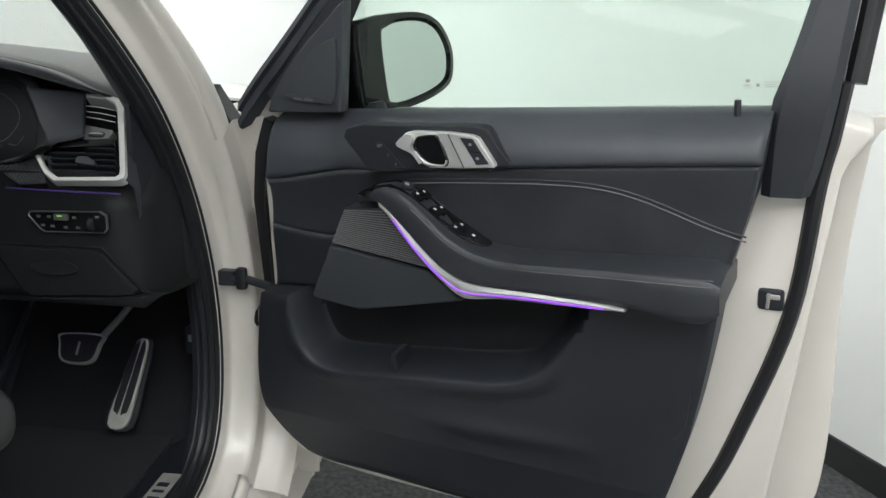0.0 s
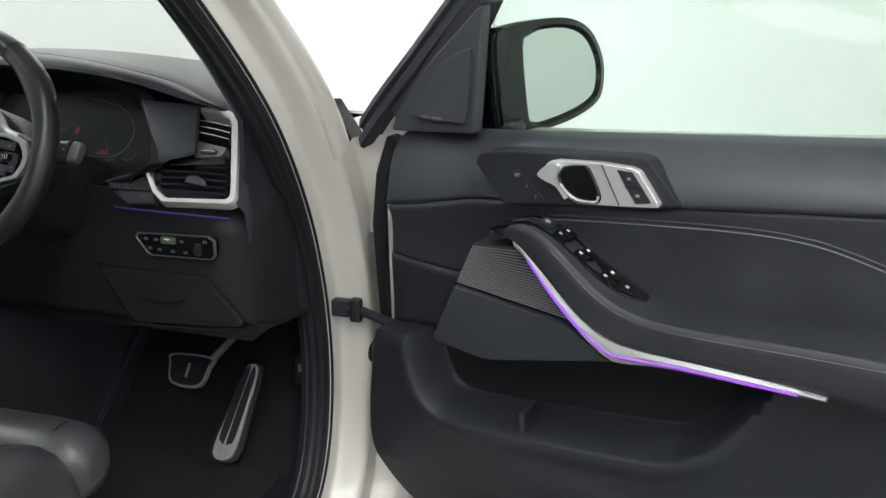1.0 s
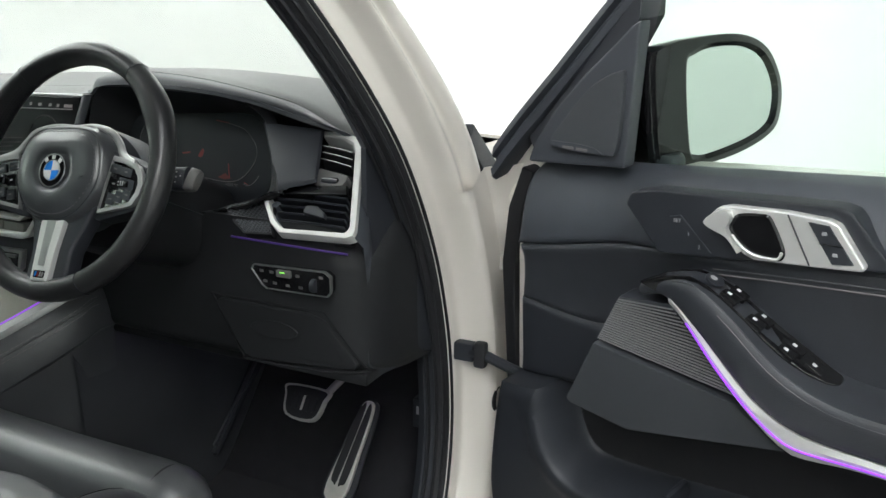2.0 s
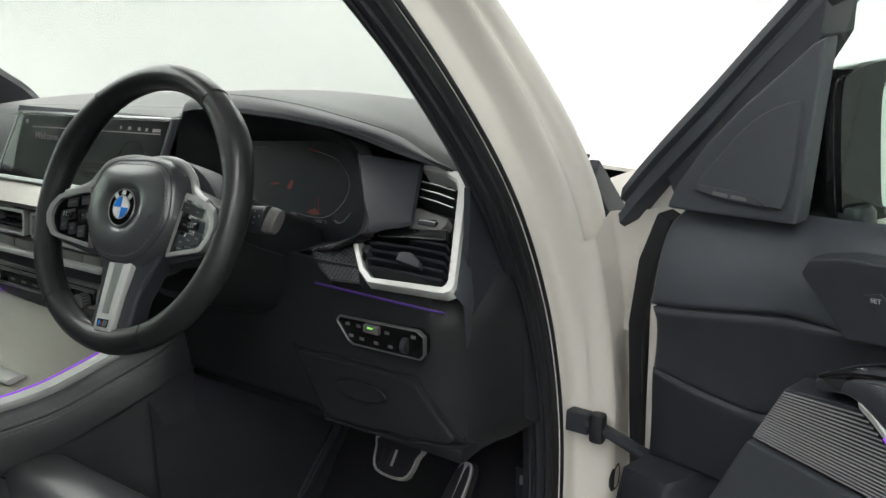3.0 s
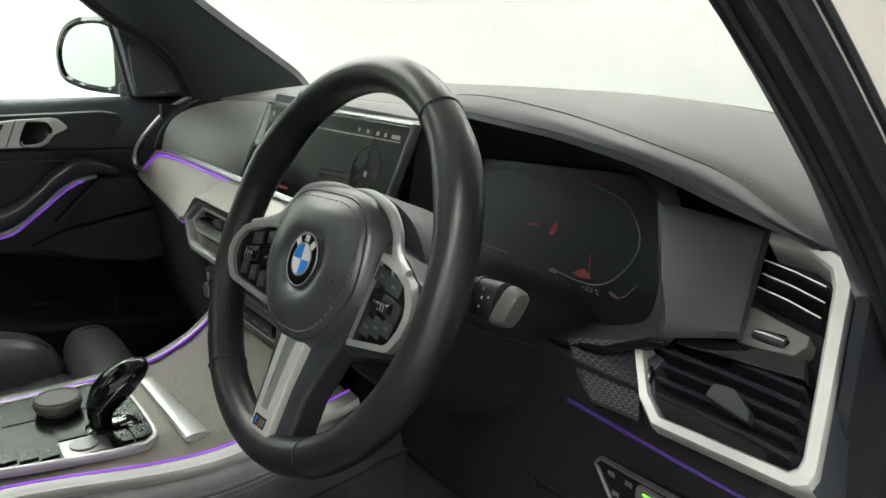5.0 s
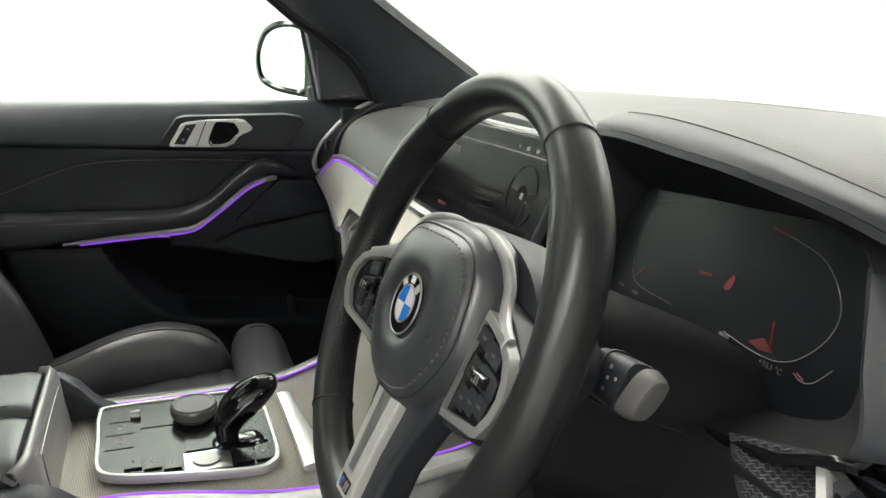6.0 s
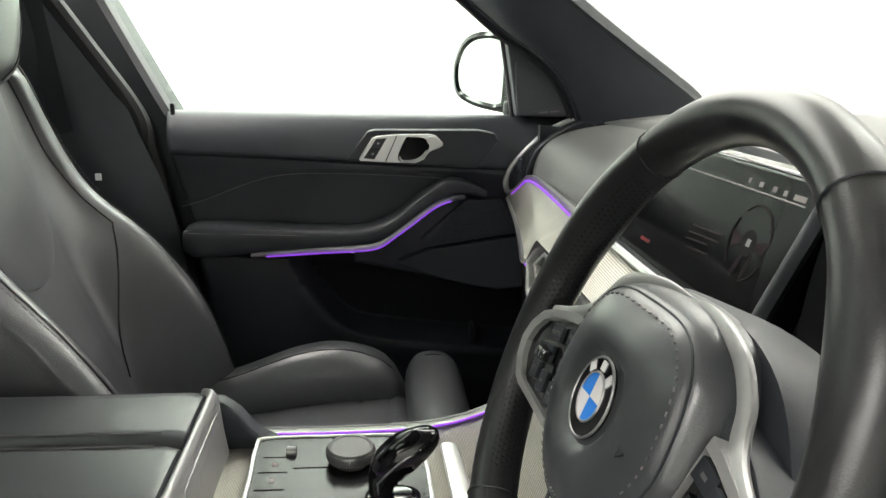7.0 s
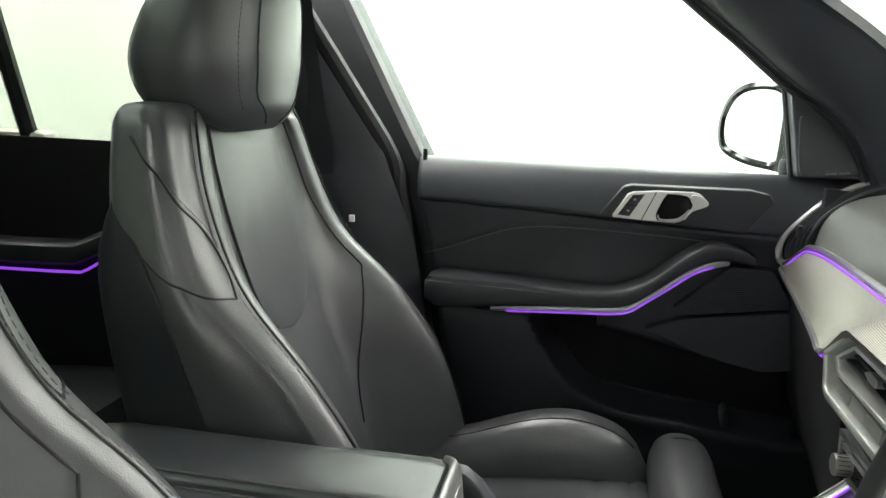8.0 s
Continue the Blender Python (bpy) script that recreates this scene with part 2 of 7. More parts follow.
def words(text, size, place, material, parent, name="lettering"):
    """Built-in font lettering as a mesh; place is its matrix in the parent's space."""
    cu = bpy.data.curves.new(name, "FONT")
    cu.body, cu.size, cu.extrude, cu.align_x, cu.align_y = text, size, 0.0002, "CENTER", "CENTER"
    tmp = bpy.data.objects.new(name, cu)
    scene.collection.objects.link(tmp)
    me = bpy.data.meshes.new_from_object(tmp.evaluated_get(bpy.context.evaluated_depsgraph_get()))
    bpy.data.objects.remove(tmp)
    me.transform(place)
    me.materials.append(material)
    ob = new(name, me)
    ob.parent = parent
    return ob


# ---- room ----
TURN = 27.0


def room():
    """A closed white room, turned against the car."""
    c, s = math.cos(radians(TURN)), math.sin(radians(TURN))

    def at(a, b, z):
        return Vector((a * c - b * s, a * s + b * c, z))
    # a runs across, b along, from the car's middle
    A0, A1, B0, B1, Z = -4.2, 2.53, -5.0, 5.2, 3.0

    def wall(name, a0, a1, b0, b1, nx, ny):
        bm = bmesh.new()
        t = 0.12
        add_rows(bm, [[at(a0, b0, -0.02), at(a1, b1, -0.02), at(a1 + nx * t, b1 + ny * t, -0.02), at(a0 + nx * t, b0 + ny * t, -0.02)],
                      [at(a0, b0, Z), at(a1, b1, Z), at(a1 + nx * t, b1 + ny * t, Z), at(a0 + nx * t, b0 + ny * t, Z)]], True, True)
        return tagged(part(name, bm, WALL), "plain white painted studio wall", "wall", kind="structure")
    walls = [wall("wall_east", A1, A1, B0, B1, 1, 0), wall("wall_west", A0, A0, B0, B1, -1, 0),
             wall("wall_north", A0, A1, B1, B1, 0, 1), wall("wall_south", A0, A1, B0, B0, 0, -1)]
    # the far corner is coved, so that no edge shows
    R = 2.2
    cove = skin([[at(A0 + R + R * math.cos(q), B1 - R + R * math.sin(q), z) for z in (0.0, 1.5, Z)] for q in np.linspace(math.pi / 2, math.pi, 25)])
    tagged(part("wall_corner", cove, WALL), "white coved corner between two studio walls", "wall", kind="structure")
    for (a0, b0, a1, b1, nx, ny) in ((A1, B0, A1, B1, -1, 0), (A0, B0, A0, B1, 1, 0), (A0, B1, A1, B1, 0, -1), (A0, B0, A1, B0, 0, 1)):
        t = 0.014
        bm = skin([[at(a0, b0, z), at(a1, b1, z), at(a1 + nx * t, b1 + ny * t, z), at(a0 + nx * t, b0 + ny * t, z)] for z in (0.0, 0.10)], True, True)
        tagged(part("baseboard", bevel_all(bm, 0.003), BASE), "dark rubber baseboard along a white wall", "baseboard", kind="structure")
    bm = skin([[at(A0, b, z) for z in (-0.05, 0.0)] + [at(A1, b, z) for z in (0.0, -0.05)] for b in (B0, B1)], True, True)
    tagged(part("floor", bm, FLOORM), "grey speckled carpet floor", "floor", kind="structure")
    bm = skin([[at(A0, b, z) for z in (Z, Z + 0.1)] + [at(A1, b, z) for z in (Z + 0.1, Z)] for b in (B0, B1)], True, True)
    tagged(part("ceiling", bm, CEIL), "white ceiling with lamp panels", "ceiling", kind="structure")
    # panels out of view, added in rows where car and walls need light
    for a, rows in ((-3.5, (-3.2, -1.8, -0.4, 1.0, 2.4)), (-2.6, (-3.9, -2.45, -1.0, 0.4, 1.8, 3.2)), (-1.7, (-2.45, -1.0, 0.4, 1.8, 3.2)), (-0.4, (-3.9, -2.45, 1.4, 2.7, 4.0)), (0.9, (-3.9, -2.45, 2.7, 4.0))):
        for b in rows:
            lamp = thing("added_ceiling_light", "unseen white ceiling light panel, added to light car and walls", "ceiling light", at(a, b, Z), group="ceiling lights")
            lamp.rotation_euler = (0, 0, radians(TURN))
            part("frame", bevel_all(rbox((0, 0, -0.012), (0.66, 1.26, 0.022), 0.004), 0), CEIL, lamp)
            part("diffuser", rbox((0, 0, -0.026), (0.60, 1.20, 0.006), 0.001), LAMP, lamp, "glowing white diffuser")


room()


# ---- car body ----
LOOP = [(-1.18, 0.45), (-0.60, 0.425), (-0.28, 0.43), (-0.14, 0.465), (-0.075, 0.55), (-0.05, 0.68), (-0.06, 0.82), (-0.095, 0.95),
        (-0.145, 1.06), (-0.225, 1.19), (-0.34, 1.345), (-0.45, 1.455), (-0.60, 1.555), (-0.80, 1.61), (-1.12, 1.625)]


INNER_LOOP = LOOP[:8] + [(-0.120, 1.06), (-0.158, 1.19), (-0.205, 1.275), (-0.262, 1.325), (-0.325, 1.363), (-0.44, 1.45)] + LOOP[12:]


def loop_rows(section, side, z_from=-1.0, z_to=9.0, n=6, slim=0.0, narrow=None):
    """Rows that follow the front door opening; section: (distance from the middle, distance outward) points."""
    pts = smooth_line(LOOP if side > 0 else INNER_LOOP, n)
    rows = []
    for i, p in enumerate(pts):
        if not z_from <= p.y <= z_to:
            continue
        d = (pts[min(i + 1, len(pts) - 1)] - pts[max(i - 1, 0)]).normalized()
        out = Vector((d.y, -d.x))
        h = p.y - 1.2
        lean = -0.30 * (h + math.sqrt(h * h + 0.006)) / 2
        k = narrow(p.y) if narrow else 1.0
        thin = 1 - slim * max(0.0, min(1.0, (p.y - 1.13) / 0.25))
        width = [(o if o < 0.03 else 0.03 + (o - 0.03) * thin) * k for x, o in section]
        rows.append([Vector((side * (x + lean), p.x + out.x * o, p.y + out.y * o)) for (x, _), o in zip(section, width)])
    return rows


def far_pillar(body):
    """Lining of the pillar on the passenger's side, from the door seal to the edge of the windscreen."""
    seal = [r[0] for r in loop_rows([(0.752, -0.006)], -1, 1.10)]
    glass = smooth_line([(-0.655, 0.075, 1.19), (-0.668, 0.040, 1.238), (-0.674, 0.004, 1.266), (-0.670, -0.050, 1.302), (-0.655, -0.110, 1.339), (-0.620, -0.208, 1.399), (-0.592, -0.275, 1.440), (-0.560, -0.39, 1.505), (-0.535, -0.52, 1.575), (-0.53, -0.62, 1.62), (-0.53, -0.90, 1.64)], 6)

    def at(line, f):
        k = f * (len(line) - 1)
        i = min(int(k), len(line) - 2)
        return line[i].lerp(line[i + 1], k - i)

    rows = []
    for f in np.linspace(0, 1, 60):
        a, b = at(seal, f), at(glass, f)
        inward = Vector((0.9, -0.35, -0.25))
        row = [a + Vector((0, 0.008, 0)), a]
        for g in (0.08, 0.2, 0.35, 0.5, 0.65, 0.8, 0.92):
            row.append(a.lerp(b, g) + inward * (0.020 * math.sin(math.pi * g ** 0.7)))
        rows.append(row + [b, b + Vector((-0.012, 0.012, 0.012)), b + Vector((-0.06, 0.02, 0.02))])
    part("pillar_trim", skin(rows), SOFT, body, "dark grey pillar lining")


def car():
    body = thing("car_shell", "white car body shell with open door frames", "car body", kind="structure")
    for side in (1, -1):
        part("door_frame", skin(loop_rows([(p.x, p.y) for p in smooth_line([(0.745, 0.02), (0.772, 0.0), (0.790, 0.006), (0.796, 0.027), (0.806, 0.033), (0.828, 0.037), (0.837, 0.043), (0.835, 0.053), (0.836, 0.060), (0.846, 0.066), (0.851, 0.080), (0.846, 0.094), (0.82, 0.102), (0.72, 0.11)], 4)], side, slim=0.58 if side > 0 else 0.35)), WHITE, body, "white painted door frame")
        seal = loop_rows([(0.776, -0.010), (0.784, -0.003), (0.786, 0.008), (0.778, 0.016), (0.768, 0.012), (0.762, 0.0), (0.760, -0.010), (0.766, -0.014)], side)
        part("door_seal", skin(seal, True, True), RUBBER, body, "black rubber door seal")
        for x_, o_, r_ in ((0.7885, 0.004, 0.0030), (0.7800, -0.0105, 0.0030), (0.7690, -0.0165, 0.0035), (0.7545, -0.0165, 0.0030)):
            part("seal_ridge", skin(loop_rows([(x_ + r_ * math.cos(a), o_ + r_ * math.sin(a)) for a in np.linspace(0, 2 * math.pi, 6, endpoint=False)], side), True, True), RUBBER, body, "rounded ridge of the door seal")
        lip = loop_rows([(0.757, -0.014), (0.764, -0.012), (0.765, -0.004), (0.757, 0.004), (0.746, 0.002), (0.744, -0.008)], side)
        part("seal_lip", skin(lip, True, True), SOFT2, body, "black fabric inner seal lip")
        part("pillar_trim", skin(loop_rows([(0.752, -0.006), (0.742, -0.008), (0.730, 0.0), (0.705, 0.030), (0.675, 0.076), (0.648, 0.122), (0.640, 0.15), (0.66, 0.19), (0.74, 0.19)], side, 1.10, narrow=curve((1.10, 0.9), (1.22, 0.84), (1.30, 1.02), (1.38, 1.50), (1.50, 1.9), (1.65, 1.9)))), SOFT, body, "dark grey pillar lining") if side > 0 else far_pillar(body)
        part("kick_panel", skin(loop_rows([(0.752, -0.006), (0.742, -0.010), (0.728, -0.002), (0.715, 0.03), (0.705, 0.12), (0.70, 0.20)], side, 0.44, 1.08)), SOFT2, body, "black kick panel")
        sill = [[Vector((side * x, y, z)) for x, z in ((0.64, 0.43), (0.70, 0.455), (0.755, 0.452), (0.79, 0.405), (0.86, 0.375), (0.895, 0.33), (0.90, 0.24), (0.80, 0.20))] for y in (-1.9, -1.2, -0.6, -0.1, 0.15, 0.35)]
        part("sill", skin(sill), WHITE, body, "white painted door sill")
        tread = [[Vector((side * x, y, z)) for x, z in ((0.655, 0.440), (0.70, 0.461), (0.752, 0.459), (0.765, 0.445))] for y in (-1.15, -0.8, -0.4, -0.1, 0.08)]
        part("sill_trim", skin(tread), SOFT2, body, "black plastic sill cover")
        plate = part("sill_plate", rbox((side * 0.727, -0.40, 0.463), (0.038, 0.44, 0.004), 0.0015), STEEL, body, "brushed metal sill plate")
        for k in range(4):
            part("mark", rbox((side * 0.727, -0.22 - k * 0.022, 0.4655), (0.022, 0.007 if k else 0.012, 0.001), 0), SOFT2, plate)
        fen = [[Vector((side * x, y + dy, z)) for x, z, dy in ((0.93, 0.30, 0.0), (0.945, 0.60, 0.0), (0.94, 0.80, 0.0), (0.925, 0.95, 0.0), (0.905, 1.04, -0.01), (0.87, 1.105, -0.04), (0.82, 1.14, -0.06), (0.77, 1.155, -0.06))] for y in (0.10, 0.3, 0.7, 1.2)]
        f = part("fender", sheet(lambda s, t, q=fen: q[round(s * 3)][round(t * 7)], 3, 7, 0.004), WHITE, body, "white front wing panel")
        part("hinge_pillar", skin(loop_rows([(p.x, p.y) for p in smooth_line([(0.826, 0.030), (0.846, 0.034), (0.8535, 0.040), (0.855, 0.048), (0.855, 0.085), (0.860, 0.094), (0.885, 0.100), (0.905, 0.106), (0.925, 0.12)], 4)], side, 0.46, 1.12)), WHITE, body, "white painted hinge pillar")
        part("wing_flange", rbox((side * 0.893, 0.108, 0.70), (0.10, 0.010, 0.78), 0.003), WHITE, body, "white inner edge of the wing")
        part("wheel_arch_liner", rbox((side * 0.80, 0.62, 0.58), (0.14, 0.90, 0.60), 0.02), SOFT2, body)
        for z in (0.985, 0.635):
            h = part("hinge", bevel_all(rbox((side * 0.852, 0.015, z), (0.045, 0.055, 0.036), 0.004), 0), WHITE, body, "white painted door hinge")
            part("hinge_pin", cyl((side * 0.872, -0.006, z - 0.028), (0, 0, 1), 0.008, 0.056, 12, 0.001), WHITE, h)
    for side in (1, -1):
        part("wing_gap_cover", prism([(-0.108, 1.214), (-0.124, 1.188), (-0.043, 1.122), (0.008, 1.133)], lambda y, z, w, side=side: Vector((side * w, y, z)), 0.828, 0.842, 0.003), SOFT2, body, "black wing gap cover")
    bon = [[Vector((x, y, 1.145 + 0.035 * math.cos(x * 1.55) - 0.10 * (y - 0.3) ** 2)) for x in np.linspace(-0.80, 0.80, 13)] for y in (0.22, 0.4, 0.7, 1.0, 1.3)]
    part("bonnet", sheet(lambda s, t: bon[round(s * 4)][round(t * 12)], 4, 12, 0.006), WHITE, body, "white bonnet")
    # roof with dark lining
    def roofp(s, t, dz=0.0):
        x = lerp(-0.66, 0.66, s)
        y = lerp(-0.62, -2.6, t)
        return Vector((x, y + 0.10 * (x / 0.66) ** 2 * (2 * t - 1), 1.665 - 0.10 * abs(x / 0.66) ** 3 - 0.05 * (1 - t) ** 3 - 0.05 * t ** 3 + dz))
    for nm, dz, mt_, lb in (("roof", 0.0, WHITE, "white roof panel"), ("headliner", -0.035, LINING, "dark headliner")):
        bm = skin([[roofp(i / 12, j / 16, dz) for j in range(17)] for i in range(13)])
        cut = [f for f in bm.faces if abs(f.calc_center_median().x) < 0.46 and -1.75 < f.calc_center_median().y < -0.82]
        bmesh.ops.delete(bm, geom=cut, context="FACES")
        bmesh.ops.recalc_face_normals(bm, faces=bm.faces[:])
        bmesh.ops.solidify(bm, geom=bm.faces[:], thickness=0.01)
        part(nm, bm, mt_, body, lb)
    # out of view: this added pane and its tint set the light from above
    pr = part("unseen_roof_glass", sheet(lambda s, t: roofp(lerp(0.12, 0.88, s), lerp(0.05, 0.62, t), -0.012), 12, 12, 0.005), ROOFGLASS, body, "unseen dark roof glass, tinted to set the cabin light")
    # windscreen
    base = curve((-0.80, -0.02), (-0.70, 0.10), (-0.5, 0.25), (0, 0.36), (0.5, 0.25), (0.70, 0.10), (0.80, -0.02))

    def screen(s, t):
        xb, xt = lerp(-0.775, 0.775, s), lerp(-0.60, 0.60, s)
        return Vector((lerp(xb, xt, t), lerp(base(xb), -0.60 - 0.06 * (xt / 0.6) ** 2, t), lerp(1.205, 1.60, t) + 0.03 * math.sin(math.pi * t)))
    w = part("windscreen", sheet(screen, 24, 8, 0.005), WSGLASS, body, "clear windscreen glass")
    w.visible_shadow = False
    # scuttle panel under the glass
    part("scuttle", sheet(lambda s, t: Vector((lerp(-0.68, 0.68, s), base(lerp(-0.68, 0.68, s)) + lerp(-0.02, 0.14, t), lerp(1.198, 1.17, t))), 20, 3, 0.006), SOFT2, body, "black plastic scuttle")
    # floor, toe board and tunnel
    def floorp(s, t):
        x = lerp(-0.71, 0.71, s)
        y = lerp(-2.3, 0.42, t)
        z = 0.435 + max(0.0, (y + 0.04)) * 0.95 if y > -0.04 else 0.435
        return Vector((x, y, z))
    part("carpet", sheet(floorp, 8, 40, 0.01), CARPET, body, "black carpeted cabin floor")
    part("firewall", rbox((0, 0.40, 0.79), (1.42, 0.03, 0.70), 0), HARD, body)
    part("floor_pan", rbox((0, -0.95, 0.36), (1.50, 2.8, 0.10), 0.01), SOFT2, body)
    part("tailgate", rbox((0, -2.72, 1.0), (1.60, 0.05, 1.2), 0.02), LINING, body)
    for side in (1, -1):
        # B pillar and everything behind it
        yf = curve((0.42, -0.87), (0.65, -0.89), (1.02, -0.945), (1.18, -1.008), (1.30, -1.078), (1.47, -1.182), (1.63, -1.278))
        def bp(s, t, side=side):
            z = lerp(0.44, 1.63, t)
            lean = -0.26 * max(0, z - 1.18)
            bow = 0.03 * math.sin(math.pi * s) + (0.02 if z < 1.17 else 0.0)
            return Vector((side * (0.755 - bow + lean), yf(z) - 0.008 - 0.17 * s * (1.25 - 0.35 * t), z))
        seal = smooth_line([(side * x, -u, z) for u, x, z in ((0.842, 0.735, 0.50), (0.880, 0.735, 0.65), (0.901, 0.735, 0.75), (0.933, 0.738, 0.905), (0.956, 0.742, 1.0), (0.976, 0.748, 1.10), (1.000, 0.752, 1.185), (1.064, 0.722, 1.30), (1.172, 0.676, 1.48), (1.245, 0.645, 1.60))], 5)
        part("pillar_seal", tube(seal, 0.019, 10), RUBBER, body, "black rubber seal on the centre pillar")
        part("b_pillar_trim", sheet(bp, 8, 30, 0.03), SOFT, body, "dark grey centre pillar lining")
    for side in (1, -1):
        part("b_pillar", skin([[Vector((side * (x - 0.26 * max(0, z - 1.18)), y - 0.58 * max(0.0, z - 1.0), z)) for x, y in ((0.775, -0.945), (0.835, -0.945), (0.835, -1.16), (0.775, -1.16))] for z in (0.45, 0.8, 1.0, 1.18, 1.35, 1.5, 1.63)], True, True), SOFT2, body, "black centre pillar")
    part("rear_side_panel", rbox((0.80, -1.95, 0.78), (0.06, 1.55, 0.85), 0.02), WHITE, body)
    part("rear_pillar", rbox((0.72, -2.35, 1.38), (0.05, 0.6, 0.5), 0.02), WHITE, body)
    part("rear_quarter_trim", rbox((-0.74, -2.35, 1.38), (0.05, 0.55, 0.5), 0.02), LINING, body)
    part("rear_wing_panel", rbox((-0.80, -2.25, 0.78), (0.06, 1.0, 0.85), 0.02), WHITE, body)
    return body


car()


# ---- doors ----
UPRIGHT_IN = curve((1.06, 0.935), (1.172, 0.942), (1.236, 0.962), (1.30, 0.979), (1.60, 1.050))
UPRIGHT_OUT = curve((1.06, 0.993), (1.10, 1.004), (1.20, 1.020), (1.30, 1.032), (1.60, 1.080))
U_BELT = curve((1.02, 0.082), (1.05, 0.100), (1.08, 0.110), (1.147, 0.118), (1.165, 0.134), (1.183, 0.162))
U_FRONT = curve((0.47, 0.17), (0.50, 0.10), (0.53, 0.066), (0.58, 0.040), (0.66, 0.042), (0.80, 0.070), (0.86, 0.088), (0.96, 0.100), (1.04, 0.114))
U_REAR = curve((0.47, 0.775), (0.57, 0.818), (0.70, 0.857), (0.79, 0.876), (0.88, 0.891), (0.94, 0.899), (1.02, 0.920), (1.095, 0.938), (1.19, 0.950))
SEAM = curve((0.10, 1.052), (0.15, 1.056), (0.30, 1.078), (0.42, 1.087), (0.7, 1.102), (0.97, 1.112))
CREST = curve((0.34, 1.046), (0.37, 1.062), (0.405, 1.072), (0.43, 1.070), (0.47, 1.046), (0.52, 1.004), (0.57, 0.982), (0.63, 0.977), (0.75, 0.981), (0.93, 0.987))
ARMLOW = curve((0.34, 1.032), (0.39, 1.044), (0.43, 1.017), (0.465, 0.985), (0.50, 0.955), (0.54, 0.936), (0.58, 0.932), (0.62, 0.932), (0.70, 0.932), (0.78, 0.930), (0.86, 0.920), (0.93, 0.928))
STRIPLOW = curve((0.375, 1.040), (0.42, 1.010), (0.46, 0.968), (0.50, 0.932), (0.53, 0.912), (0.545, 0.909), (0.60, 0.916), (0.70, 0.920), (0.785, 0.925))
POCKTOP = curve((0.09, 0.845), (0.20, 0.852), (0.24, 0.855), (0.32, 0.840), (0.42, 0.860), (0.52, 0.882), (0.62, 0.900), (0.75, 0.908), (0.93, 0.914))


POCKET = [(p.x, p.y) for p in smooth_line([(0.16, 1.0), (0.150, 0.86), (0.152, 0.80), (0.168, 0.745), (0.20, 0.716), (0.26, 0.711), (0.42, 0.726), (0.56, 0.742), (0.62, 0.762), (0.66, 0.80), (0.70, 0.855), (0.735, 0.92), (0.76, 1.0)], 4, True)]


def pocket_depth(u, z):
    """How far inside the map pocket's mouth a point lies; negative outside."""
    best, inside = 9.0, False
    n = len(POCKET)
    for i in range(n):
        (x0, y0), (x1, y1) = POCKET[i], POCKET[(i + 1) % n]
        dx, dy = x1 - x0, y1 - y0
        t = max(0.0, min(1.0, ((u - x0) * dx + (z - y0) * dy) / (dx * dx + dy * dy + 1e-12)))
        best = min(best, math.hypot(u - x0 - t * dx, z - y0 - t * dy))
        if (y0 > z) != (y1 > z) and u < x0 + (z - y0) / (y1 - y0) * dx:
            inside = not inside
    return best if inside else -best


